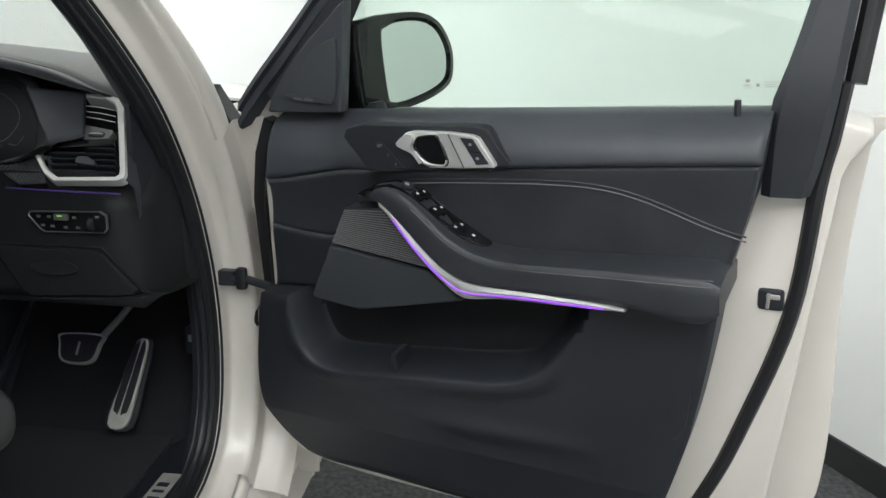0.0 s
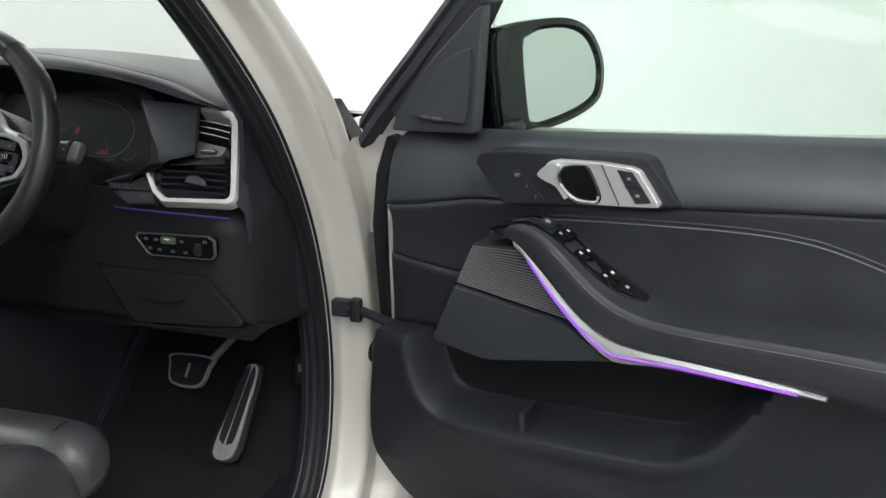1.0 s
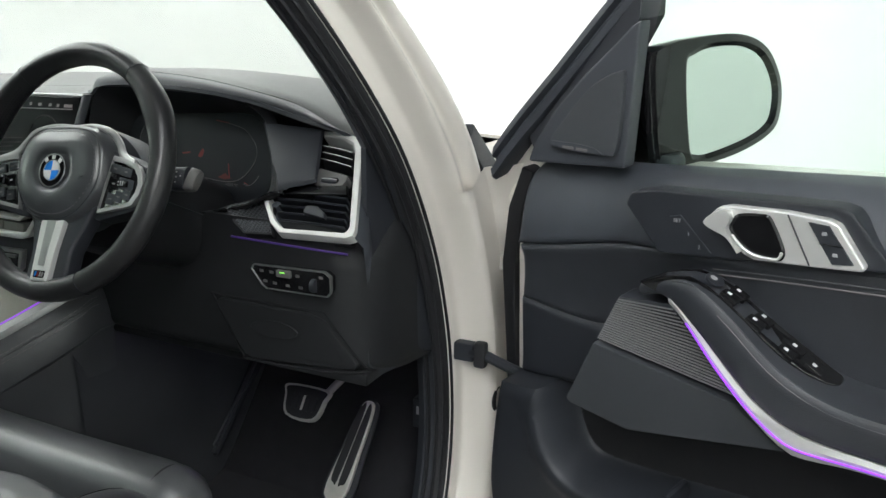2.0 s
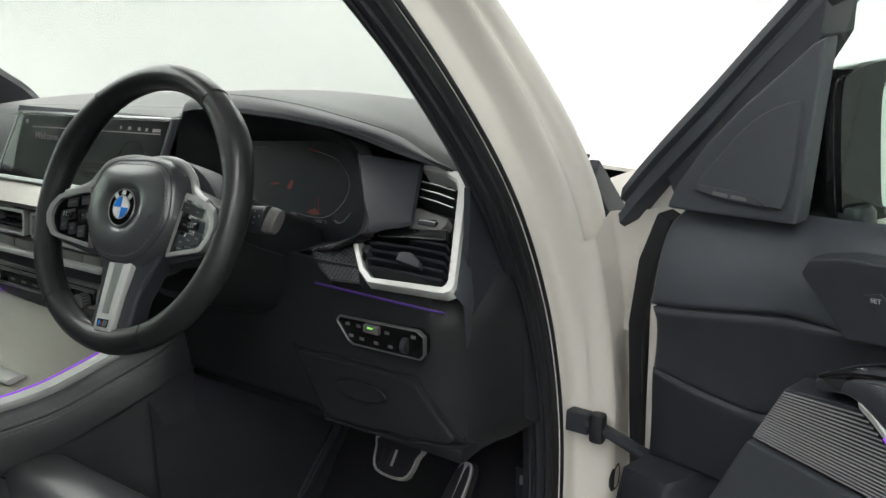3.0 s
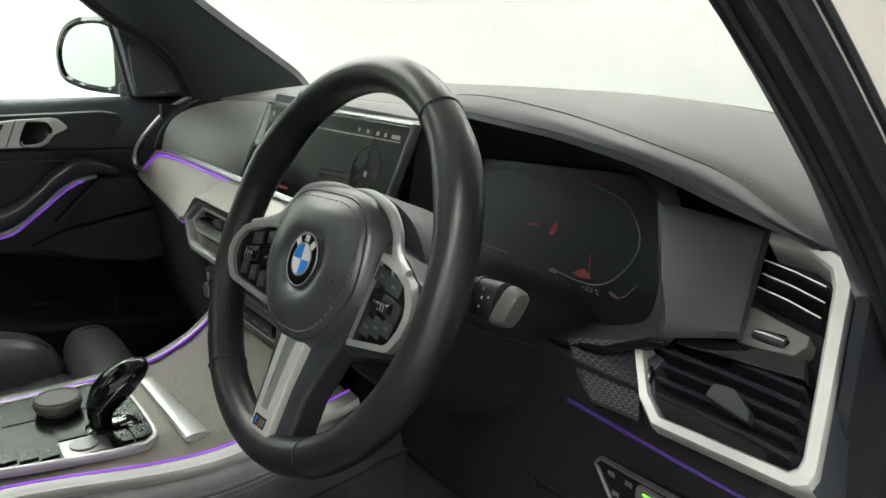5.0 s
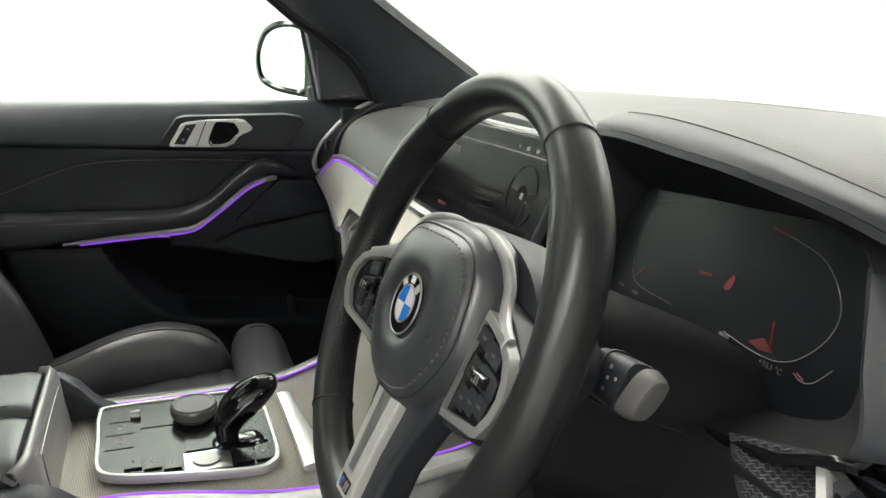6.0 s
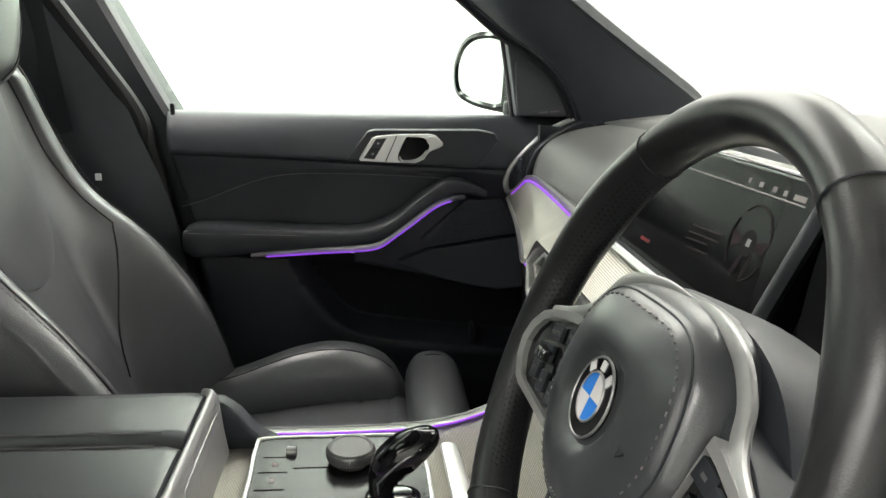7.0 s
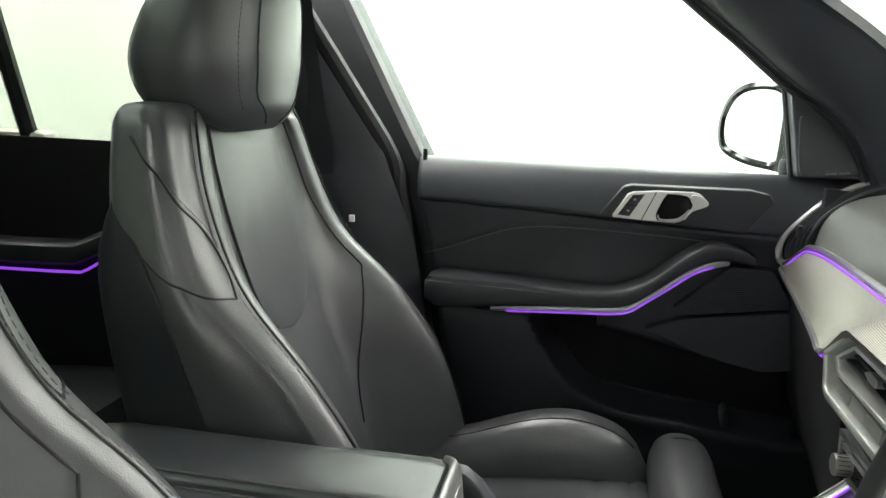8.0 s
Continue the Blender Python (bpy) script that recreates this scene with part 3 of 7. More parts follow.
def door(side, m, label):
    """A front door, closed at its own place; u runs back from the hinge, w inward."""
    d = thing("door_1" if side > 0 else "door_2", label, "car door", kind="structure")
    d.matrix_world = m

    def q(u, w, z):
        return Vector((-side * w, -u, z - 0.8))

    def uz(u, z, w):
        return q(u, w, z)
    sill = 1.170 if side > 0 else 1.183
    arml = ARMLOW if side > 0 else curve((0.34, 1.030), (0.40, 1.041), (0.45, 1.026), (0.50, 0.989), (0.545, 0.957), (0.575, 0.949), (0.66, 0.944), (0.777, 0.936), (0.86, 0.928), (0.93, 0.932))
    strl = STRIPLOW if side > 0 else curve((0.375, 1.034), (0.438, 1.021), (0.49, 0.985), (0.525, 0.9595), (0.548, 0.9435), (0.575, 0.9375), (0.66, 0.9335), (0.785, 0.929))
    # outer skin and inner sheet
    out = smooth_line([(0.02, 0.40), (0.5, 0.365), (0.95, 0.40), (1.012, 0.49), (1.034, 0.64), (1.037, 0.9), (1.056, 1.10), (1.062, sill - 0.030), (0.6, sill - 0.055), (0.12, sill - 0.045), (0.045, 1.12), (0.02, 0.9), (0.01, 0.6)], 5, True)
    part("outer_skin", prism(out, uz, -0.065, -0.045, 0.006), WHITE, d, "white painted outer skin")
    inn = smooth_line([(0.05, 0.445), (0.5, 0.425), (0.86, 0.440), (0.94, 0.50), (0.970, 0.66), (1.002, 0.9), (1.026, 1.08), (1.028, sill - 0.020), (0.6, sill - 0.014), (0.14, sill - 0.018), (0.085, 1.10), (0.062, 0.95), (0.045, 0.8), (0.020, 0.6)], 5, True)
    part("inner_sheet", prism(inn, uz, -0.046, 0.050, 0.012, 3), WHITE, d, "white painted inner door sheet")
    part("front_corner", prism([(0.052, 1.00), (0.105, 1.02), (0.128, 1.16), (0.150, 1.205), (0.172, 1.245), (0.150, 1.250), (0.100, 1.205), (0.058, 1.160), (0.040, 1.10)] if side > 0 else [(0.078, 1.05), (0.125, 1.05), (0.135, 1.185), (0.195, 1.285), (0.175, 1.285), (0.098, 1.19)], lambda u, z, w: q(u, w - 0.2 * max(0, z - 1.19), z), -0.045, 0.030 if side > 0 else 0.045, 0.004), WHITE, d, "white painted front corner of the door")
    if side > 0:
        # dark strip put where the gap between pillar and door lies in shade
        part("front_gap_shade", prism([(0.012, 0.56), (0.026, 0.56), (0.046, 0.80), (0.064, 0.995), (0.090, 1.09), (0.118, 1.150), (0.098, 1.158), (0.064, 1.095), (0.040, 1.005), (0.026, 0.80)], uz, 0.010, 0.056, 0.003), RUBBER, d, "dark strip standing in for the shade in the door gap")
    else:
        part("rear_edge_cover", prism([(U_REAR(z) - 0.02, z) for z in np.linspace(0.50, 1.165, 12)] + [(U_REAR(z) + 0.095, z) for z in np.linspace(1.165, 0.50, 12)], uz, 0.045, 0.062, 0.003), SOFT2, d, "black trim along the rear edge of the door")
    # rear edge rubber
    part("edge_seal", tube([q(u, 0.050, z) for u, z in smooth_line([(1.022, 1.20), (1.012, 1.13), (1.001, 1.07), (0.978, 0.885), (0.922, 0.70), (0.872, 0.57), (0.815, 0.475), (0.70, 0.447), (0.4, 0.445), (0.10, 0.462), (0.05, 0.50)], 6)], 0.011, 8), RUBBER, d, "black rubber edge seal")
    latch = part("latch", rbox(q(0.952, 0.047, 0.905), (0.018, 0.034, 0.032), 0.005), SOFT2, d, "black door latch recess")
    part("claw", rbox(q(0.955, 0.056, 0.911), (0.006, 0.018, 0.007), 0.002), STEEL, latch, "steel latch claw")
    part("striker_rod", tube([q(0.948, 0.057, 0.894), q(0.950, 0.057, 0.916)], 0.0026, 8), STEEL, latch)
    # padded panels between two lines; the border rolls back to the sheet
    def pad(name, lo, hi, w, mt, nu=36, nv=12, u0=None, u1=None, label="", roll=0.008, lining=False, front=U_FRONT):
        def f(s, t):
            z0 = lo(0.5)
            zz = lerp(0.0, 1.0, t)
            # two passes, as the ends follow the height
            um = lerp(0.15, 0.95, s)
            z = lerp(lo(um), hi(um), zz)
            a = front(z) if u0 is None else u0
            b = U_REAR(z) if u1 is None else u1
            u = lerp(a, b, s)
            z = lerp(lo(u), hi(u), zz)
            edge = min(s * (b - a), (1 - s) * (b - a), t * (hi(u) - lo(u)), (1 - t) * (hi(u) - lo(u)))
            k = max(0.0, 1 - edge / roll) if roll else 0
            return q(u, w(u, z, t) - 0.006 * k * k, z)
        ss = [0, 0.004, 0.009, 0.014] + [lerp(0.02, 0.98, i / nu) for i in range(nu + 1)] + [0.986, 0.991, 0.996, 1]
        ts = [0, 0.03, 0.07] + [lerp(0.12, 0.88, i / nv) for i in range(nv + 1)] + [0.93, 0.97, 1]
        bm = skin([[f(s, t) for t in ts] for s in ss])
        rim = [e for e in bm.edges if e.is_boundary]
        ext = bmesh.ops.extrude_edge_only(bm, edges=rim)
        vs = [v for v in ext["geom"] if isinstance(v, bmesh.types.BMVert)]
        for v in vs:
            v.co.x = -side * 0.040
        ob = part(name, bm, mt, d, label)
        # faces deep in the pocket turn blacker: the cavity's shade is put into colour
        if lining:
            ob.data.materials.append(RECESS_SHADE)
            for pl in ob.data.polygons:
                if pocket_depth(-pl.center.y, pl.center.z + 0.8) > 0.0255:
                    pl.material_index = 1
        return ob
    pad("belt_panel", SEAM, lambda u: sill, lambda u, z, t: 0.128 - 0.045 * t ** 2.2 - 0.040 * max(0, min(1, (0.40 - u) / 0.12)), BELT, label="black soft-touch upper door trim", front=U_BELT)
    top_lo = lambda u: CREST(u) - 0.03 if u > 0.36 else curve((0.09, 0.968), (0.24, 0.953), (0.30, 0.975), (0.36, 1.029))(u)
    pad("insert", top_lo, SEAM, lambda u, z, t: 0.112 + 0.012 * t ** 3 - 0.028 * max(0, min(1, (0.40 - u) / 0.12)), DOORL, label="black leather door insert")
    low_hi = POCKTOP
    low_lo = lambda u: 0.482 + 0.05 * max(0, 1 - (u - 0.03) / 0.16) ** 2

    # lower trim with a map pocket: the pocket's mouth is a recess with its own floor
    def lower(u, z, t):
        base = 0.132 - 0.02 * max(0, (0.60 - z) / 0.1)
        dd = pocket_depth(u, z)
        k = max(0.0, min(1.0, dd / 0.026))
        k = k * k * (3 - 2 * k)
        g_ = max(0.0, min(1.0, (0.86 - z) / 0.10))
        lip = math.exp(-((dd + 0.010) / 0.014) ** 2) * g_ * g_ * (3 - 2 * g_)
        return base + 0.005 * lip - 0.074 * k + 0.010 * math.exp(-((z - 0.655) / 0.02) ** 2) * max(0.0, 1 - abs(u - 0.52) / 0.25)
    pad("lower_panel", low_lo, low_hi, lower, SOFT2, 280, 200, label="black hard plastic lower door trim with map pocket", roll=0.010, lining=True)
    part("pocket_floor", bevel_all(skin([[q(u, w, z) for w, z in ((0.060, 0.690 + 0.05 * f), (0.124, 0.692 + 0.05 * f), (0.124, 0.702 + 0.05 * f), (0.060, 0.702 + 0.05 * f))] for u, f in ((0.19, 0), (0.4, 0.35), (0.63, 1))], True, True), 0.002), SOFT2, d)
    part("pocket_divider", rbox(q(0.36, 0.10, 0.735), (0.05, 0.012, 0.05), 0.006), SOFT2, d)
    # front speaker corner panel between insert and lower trim
    pad("speaker_surround", POCKTOP, lambda u: top_lo(u) + 0.002, lambda u, z, t: 0.120 - 0.034 * max(0, min(1, (0.36 - u) / 0.12)), SOFT2, 20, 10, u1=0.46 if side > 0 else 0.60, label="black door trim round the loudspeaker")
    cov = [(0.272, 0.958), (0.459, 0.929), (0.518, 0.887 if side > 0 else 0.905), (0.42, 0.867), (0.317, 0.846), (0.225, 0.858), (0.219, 0.864)]
    part("speaker_cover", prism(cov, uz, 0.10, 0.142, 0.006), GREY, d, "dark grey speaker cover")
    rib = part("speaker_grille", prism([(0.275, 0.962), (0.312, 1.026), (0.383, 1.030), (0.472, 0.948), (0.461, 0.934)], uz, 0.10, 0.138, 0.003), SOFT2, d, "ribbed grey speaker grille")
    n = 20
    for i in range(n):
        f = (i + 0.5) / n
        a, b = (lerp(0.277, 0.313, f), lerp(0.963, 1.024, f)), (lerp(0.466, 0.386, f), lerp(0.936, 1.027, f))
        # ribs of the open door are paler: the light on them is put into colour
        part("rib", tube([q(a[0], 0.1385, a[1]), q(b[0], 0.1400, b[1])], 0.0012, 4), GRILLE if side > 0 else GREY, rib)

    # arm rest: a swept cushion that swells towards the rear
    rows = []
    for i in range(34):
        u = lerp(0.345, 0.908, i / 33)
        zb, zt = arml(u), CREST(u)
        front = curve((0.345, 0.142), (0.42, 0.168), (0.5, 0.180), (0.6, 0.186), (0.75, 0.194), (0.88, 0.203), (0.925, 0.196))(u)
        zc, hh = (zb + zt) / 2, max(0.006, (zt - zb) / 2)
        end = 1 - max(0, (u - 0.885) / 0.023) ** 2 * 0.35
        hh *= end
        row = [(0.06, zc - hh)]
        for a in (-90, -65, -40, -15, 10, 35, 60, 90):
            c_, s_ = math.cos(radians(a)), math.sin(radians(a))
            row.append((front - 0.016 + 0.016 * c_ ** 0.7 if c_ > 0 else front - 0.016, zc + hh * math.copysign(abs(s_) ** 0.6, s_)))
        row += [(0.14, zc + hh + 0.002), (0.11, zc + hh - 0.004), (0.06, zc + hh - 0.012)]
        rows.append([q(u, w, z) for w, z in row])
    part("armrest", skin(rows, True, True), DOORL, d, "black leather armrest")
    edge = curve((0.40, 0.160), (0.5, 0.172), (0.6, 0.178), (0.75, 0.187), (0.88, 0.1955))
    part("armrest_piping", tube([q(u, edge(u), CREST(u) - 0.003) for u in np.linspace(0.40, 0.900, 40)], 0.0014, 5), DOORL, d, "dark piping along the armrest edge")
    part("armrest_stitch", tube([q(u, edge(u) + 0.006, CREST(u) - 0.009) for u in np.linspace(0.46, 0.900, 40)], 0.0006, 4), STITCH, d)
    def ins(u, z, up_=0.0):
        t = (z - top_lo(u)) / (SEAM(u) - top_lo(u))
        return q(u, 0.112 + 0.012 * max(0.0, t) ** 3 + up_, z)
    path = smooth_line([(0.425, 1.072), (0.52, 1.078), (0.66, 1.081), (0.74, 1.076), (0.80, 1.060), (0.88, 1.028), (0.925, 1.014)], 8)
    part("insert_stitch", tube([ins(p.x, p.y - 0.006, 0.0008) for p in path], 0.0011, 5), STITCH, d)
    part("insert_fold", tube([ins(p.x, p.y, 0.0) for p in path], 0.0012, 6), DOORL, d)
    # metal strip with its light line
    rows = []
    for i in range(30):
        u = lerp(0.388, 0.788, i / 29)
        zl, zh = strl(u), arml(u) + 0.001
        wf = curve((0.388, 0.150), (0.45, 0.170), (0.54, 0.181), (0.65, 0.186), (0.788, 0.196))(u)
        rows.append([q(u, wf - 0.03, zl), q(u, wf - 0.006, zl), q(u, wf - 0.002, lerp(zl, zh, 0.25)), q(u, wf, lerp(zl, zh, 0.7)), q(u, wf - 0.003, zh), q(u, wf - 0.03, zh)])
    strip = part("metal_strip", skin(rows, True, True), BRIGHT, d, "brushed aluminium door strip")
    line = [q(u, wf, lerp(strl(u), arml(u), 0.45 if side > 0 else 0.16)) for u, wf in ((u, curve((0.388, 0.150), (0.45, 0.170), (0.54, 0.181), (0.65, 0.186), (0.788, 0.196))(u)) for u in np.linspace(0.415, 0.760, 36))]
    part("light_line", tube(line, 0.0012, 6), PURPLE, strip, "glowing purple light line")
    # handle
    hp = part("handle_panel", prism([(0.366, 1.087), (0.324, 1.142), (0.332, 1.156), (0.365, 1.162), (0.560, 1.160), (0.574, 1.156), (0.613, 1.104), (0.606, 1.101)], uz, 0.105, 0.1325, 0.004), SOFT2, d, "black recessed handle panel")
    outer = [(0.431, 1.137), (0.445, 1.151), (0.458, 1.154), (0.517, 1.153), (0.556, 1.149), (0.566, 1.145), (0.590, 1.106), (0.588, 1.102), (0.539, 1.100), (0.484, 1.099), (0.472, 1.104), (0.458, 1.123), (0.437, 1.129)]
    hd = part("handle_frame", prism(outer, uz, 0.122, 0.142, 0.003, 3), BRIGHT, d, "satin chrome handle frame")
    hole = smooth_line([(0.460, 1.129), (0.463, 1.137), (0.470, 1.145), (0.494, 1.147), (0.502, 1.143), (0.513, 1.117), (0.512, 1.107), (0.505, 1.104), (0.484, 1.106), (0.470, 1.115)], 3, True)
    cx, cz = 0.483, 1.125
    part("handle_cup", skin([[q(cx + (p.x - cx) * k, w, cz + (p.y - cz) * k) for p in hole] for k, w in ((1.10, 0.1425), (1.0, 0.1440), (0.94, 0.1420), (0.90, 0.1424), (0.02, 0.1424))], True, True), PIANO, hd, "dark handle recess")
    part("lever_lip", tube([q(p.x, 0.1445, p.y) for p in hole[16:30]], 0.0016, 6), BRIGHT, hd)
    part("lever_tip", prism(smooth_line([(0.433, 1.137), (0.446, 1.148), (0.460, 1.150), (0.462, 1.140), (0.458, 1.130), (0.470, 1.106), (0.458, 1.122), (0.440, 1.130)], 3, True), uz, 0.13, 0.150, 0.003), BRIGHT, hd)
    part("lever_split", tube([q(0.519, 0.1428, 1.151), q(0.540, 0.1428, 1.102)], 0.0009, 4), SOFT2, hd)
    lk = part("lock_button", prism([(0.538, 1.146), (0.558, 1.144), (0.581, 1.108), (0.561, 1.106)], uz, 0.132, 0.1435, 0.001), SOFT2, hd, "black lock buttons")
    part("button_gap", tube([q(0.549, 0.1438, 1.126), q(0.571, 0.1438, 1.125)], 0.0006, 4), PIANO, lk)
    for a, b in ((0.554, 1.136), (0.564, 1.116)):
        part("mark", prism([(a - 0.0025, b - 0.0015), (a + 0.0025, b - 0.0015), (a + 0.002, b + 0.0018), (a - 0.002, b + 0.0018)], uz, 0.1435, 0.1439), INK, lk)
    if side > 0:
        mem = part("memory_buttons", prism([(0.382, 1.133), (0.397, 1.136), (0.432, 1.097), (0.415, 1.095)], uz, 0.128, 0.1340, 0.0008), SOFT2, hp, "black seat memory buttons")
        for text, f in (("SET", 0.12), ("1", 0.5), ("2", 0.85)):
            # letters read from the cabin side
            place = Matrix.Translation(q(lerp(0.389, 0.424, f), 0.1345, lerp(1.134, 1.096, f))) @ Matrix(((0, 0, -1), (-1, 0, 0), (0, 1, 0))).to_4x4()
            words(text, 0.006, place, INK, mem)
        part("switch_panel", prism(smooth_line([(0.352, 0.150), (0.385, 0.158), (0.44, 0.158), (0.50, 0.158), (0.562, 0.152), (0.572, 0.136), (0.555, 0.122), (0.46, 0.124), (0.40, 0.134)], 3, True), lambda u, w, e: q(u, w, CREST(u) + e), 0.0, 0.0035, 0.001), PIANO, d, "gloss black switch panel")
        dial = part("mirror_dial", cyl(q(0.440, 0.142, CREST(0.440) + 0.003), (0, -0.5, 0.85), 0.0105, 0.004, 20, 0.001), SOFT2, d, "round mirror switch")
        part("mark", cyl(q(0.440, 0.142, CREST(0.440) + 0.0072), (0, -0.5, 0.85), 0.004, 0.0004, 12), INK, dial)
        for u, w in ((0.462, 0.150), (0.464, 0.134), (0.490, 0.151), (0.492, 0.135), (0.522, 0.150), (0.524, 0.134), (0.548, 0.144)):
            sw = part("window_switch", rbox(q(u, w, CREST(u) + 0.005), (0.0135, 0.020, 0.008), 0.002, 2, rot(32, 0, 0)), PIANO, d, "black window switch")
            part("mark", rbox(q(u, w, CREST(u) + 0.0096), (0.0042, 0.0046, 0.0008), 0, 2, rot(32, 0, 0)), BADGEW, sw)
    # lock pin
    part("lock_pin", cyl(q(0.905 if side > 0 else 0.938, 0.085, sill - 0.010), (0, 0, 1), 0.0045, 0.026, 12, 0.0015), SOFT2, d, "black lock pin")
    part("speaker_tab", prism([(0.838, 0.700), (0.856, 0.725), (0.864, 0.785), (0.848, 0.765)], uz, 0.12, 0.134, 0.003), SOFT2, d)
    # window frame: rear upright, upper rail and front corner panel
    top = curve((0.050, 1.172), (0.104, 1.230), (0.16, 1.285), (0.225, 1.352), (0.30, 1.424), (0.41, 1.498), (0.57, 1.562), (0.80, 1.60), (1.05, 1.61)) if side > 0 else curve((0.125, 1.19), (0.195, 1.268), (0.30, 1.388), (0.41, 1.478), (0.57, 1.556), (0.80, 1.60), (1.05, 1.61))
    rail = [q(u, 0.02 - 0.26 * max(0, top(u) - 1.19), top(u)) for u in np.linspace(0.056 if side > 0 else 0.125, 1.09 if side > 0 else 1.21, 40)]
    rows = []
    for i, p in enumerate(rail):
        rows.append([p + Vector((-side * a, 0, b)) for a, b in (((0.048, -0.040), (0.056, -0.034), (0.057, -0.022), (0.046, -0.018), (0.044, -0.010), (0.052, -0.004), (0.048, 0.008), (0.034, 0.012), (0.030, 0.018), (0.0, 0.024), (-0.034, 0.018), (-0.036, 0.0), (-0.02, -0.030)) if side > 0 else ((0.05, -0.014), (0.055, 0.004), (0.04, 0.020), (-0.02, 0.024), (-0.035, 0.004), (-0.02, -0.012)))])
    part("window_frame", skin(rows, True, True), SOFT, d, "black window frame")
    part("frame_skin", tube([p + Vector((side * 0.036, 0.004, 0.002)) for p in rail[2:]], 0.012, 8), WHITE, d, "white painted window frame edge")
    rows = []
    for z in np.linspace(1.06, 1.60, 14):
        u0, u1 = UPRIGHT_IN(z), UPRIGHT_OUT(z)
        if side < 0:
            u0 = 0.956 + 0.60 * (z - 1.2)
            u1 = u0 + 0.105
        dw = -0.26 * max(0, z - 1.19)
        rows.append([q(u, w + dw, z) for u, w in ((u0, 0.072), (u0 + 0.012, 0.082), (u1 - 0.01, 0.082), (u1, 0.070), (u1, -0.03), (u0, -0.03))])
    part("rear_upright", skin(rows, True, True), SOFT2, d, "black window frame upright")
    part("frame_edge", tube([q(UPRIGHT_OUT(lerp(1.19, 1.60, f)) + 0.014 if side > 0 else lerp(0.975, 1.222, f), 0.0 - 0.26 * 0.41 * f, lerp(1.19, 1.60, f)) for f in np.linspace(0, 1, 8)], 0.014, 8), RUBBER, d)
    sail = [(0.132, sill + 0.002), (0.290, sill), (0.3025, 1.345), (0.288, 1.338), (0.262, 1.316), (0.222, 1.284), (0.180, 1.244), (0.146, 1.200)] if side > 0 else [(0.128, sill + 0.002), (0.283, sill), (0.314, 1.388), (0.286, 1.374), (0.200, 1.274)]
    part("corner_panel", prism(sail, lambda u, z, w: q(u, w - 0.2 * max(0, z - 1.19), z), 0.058 if side > 0 else 0.02, 0.082, 0.005), SOFT, d, "black mirror corner panel")
    if side > 0:
        part("corner_back", prism([(0.128, sill + 0.004), (0.240, sill + 0.002), (0.240, 1.270), (0.284, 1.345), (0.284, 1.392), (0.225, 1.338), (0.160, 1.270), (0.112, 1.205)], lambda u, z, w: q(u, w - 0.2 * max(0, z - 1.19), z), 0.0, 0.057, 0.002), SOFT2, d)
    tw = part("tweeter_grille", prism(smooth_line([(0.177, 1.200), (0.220, 1.192), (0.262, 1.187), (0.281, 1.194), (0.287, 1.276), (0.278, 1.287), (0.238, 1.270), (0.200, 1.232)], 4, True), lambda u, z, w: q(u, w - 0.2 * max(0, z - 1.19), z), 0.07, 0.0865, 0.002), GREY, d, "dark tweeter grille")
    part("name_bar", prism([(0.180, 1.1975), (0.220, 1.1905), (0.264, 1.1875), (0.250, 1.1960), (0.225, 1.2000), (0.182, 1.2035)], lambda u, z, w: q(u, w - 0.2 * max(0, z - 1.19), z), 0.0865, 0.0878, 0.0004), SOFT, tw, "slim grey plate with bars")
    for k in range(2):
        part("mark", prism([(0.200 + 0.022 * k, 1.1945 - 0.002 * k), (0.218 + 0.022 * k, 1.1928 - 0.002 * k), (0.218 + 0.022 * k, 1.1962 - 0.002 * k), (0.200 + 0.022 * k, 1.1980 - 0.002 * k)], lambda u, z, w: q(u, w - 0.2 * max(0, z - 1.19), z), 0.0878, 0.0882), TIP, tw)
    part("window_post", tube([q(lerp(0.256, 0.280, (z - 1.18) / 0.165) if side > 0 else lerp(0.286, 0.318, (z - 1.18) / 0.22), 0.045 - 0.2 * (z - 1.19), z) for z in np.linspace(1.18, 1.335 if side > 0 else 1.40, 6)], 0.0045, 6), RUBBER, d)
    # glass
    def pane(s, t):
        z = lerp(1.13, 1.60, t)
        u = lerp(lerp(0.255 if side > 0 else 0.29, 0.33, t), lerp(0.955, 1.05, t) if side > 0 else 1.006 + 0.60 * (max(z, 1.18) - 1.2), s)
        return q(u, 0.035 - 0.26 * max(0, z - 1.19), min(z, top(u)))
    g = part("window_pane", sheet(pane, 20, 8, 0.004), GLASS, d, "green tinted window glass")
    g.visible_shadow = False
    dn = 0.026 if side > 0 else 0.0
    ee = 0.036 if side > 0 else 0.046
    part("glass_etching", prism([(0.868 + ee, 1.222 - dn), (0.878 + ee, 1.222 - dn), (0.878 + ee, 1.2232 - dn), (0.868 + ee, 1.2232 - dn)], lambda u, z, w: q(u, w, z), 0.0378, 0.0380), ETCH, g, "small etched marks on the glass")
    for a, b, c_, e in ((0.868, 1.2185, 0.012, 0.0010), (0.893, 1.2255, 0.018, 0.0009), (0.893, 1.2225, 0.015, 0.0009), (0.893, 1.2195, 0.016, 0.0009), (0.871, 1.226, 0.005, 0.004), (0.884, 1.2205, 0.004, 0.004)):
        part("mark", prism([(a + ee, b - dn), (a + ee + c_, b - dn), (a + ee + c_, b + e - dn), (a + ee, b + e - dn)], lambda u, z, w: q(u, w, z), 0.0378, 0.0380), ETCH, g)
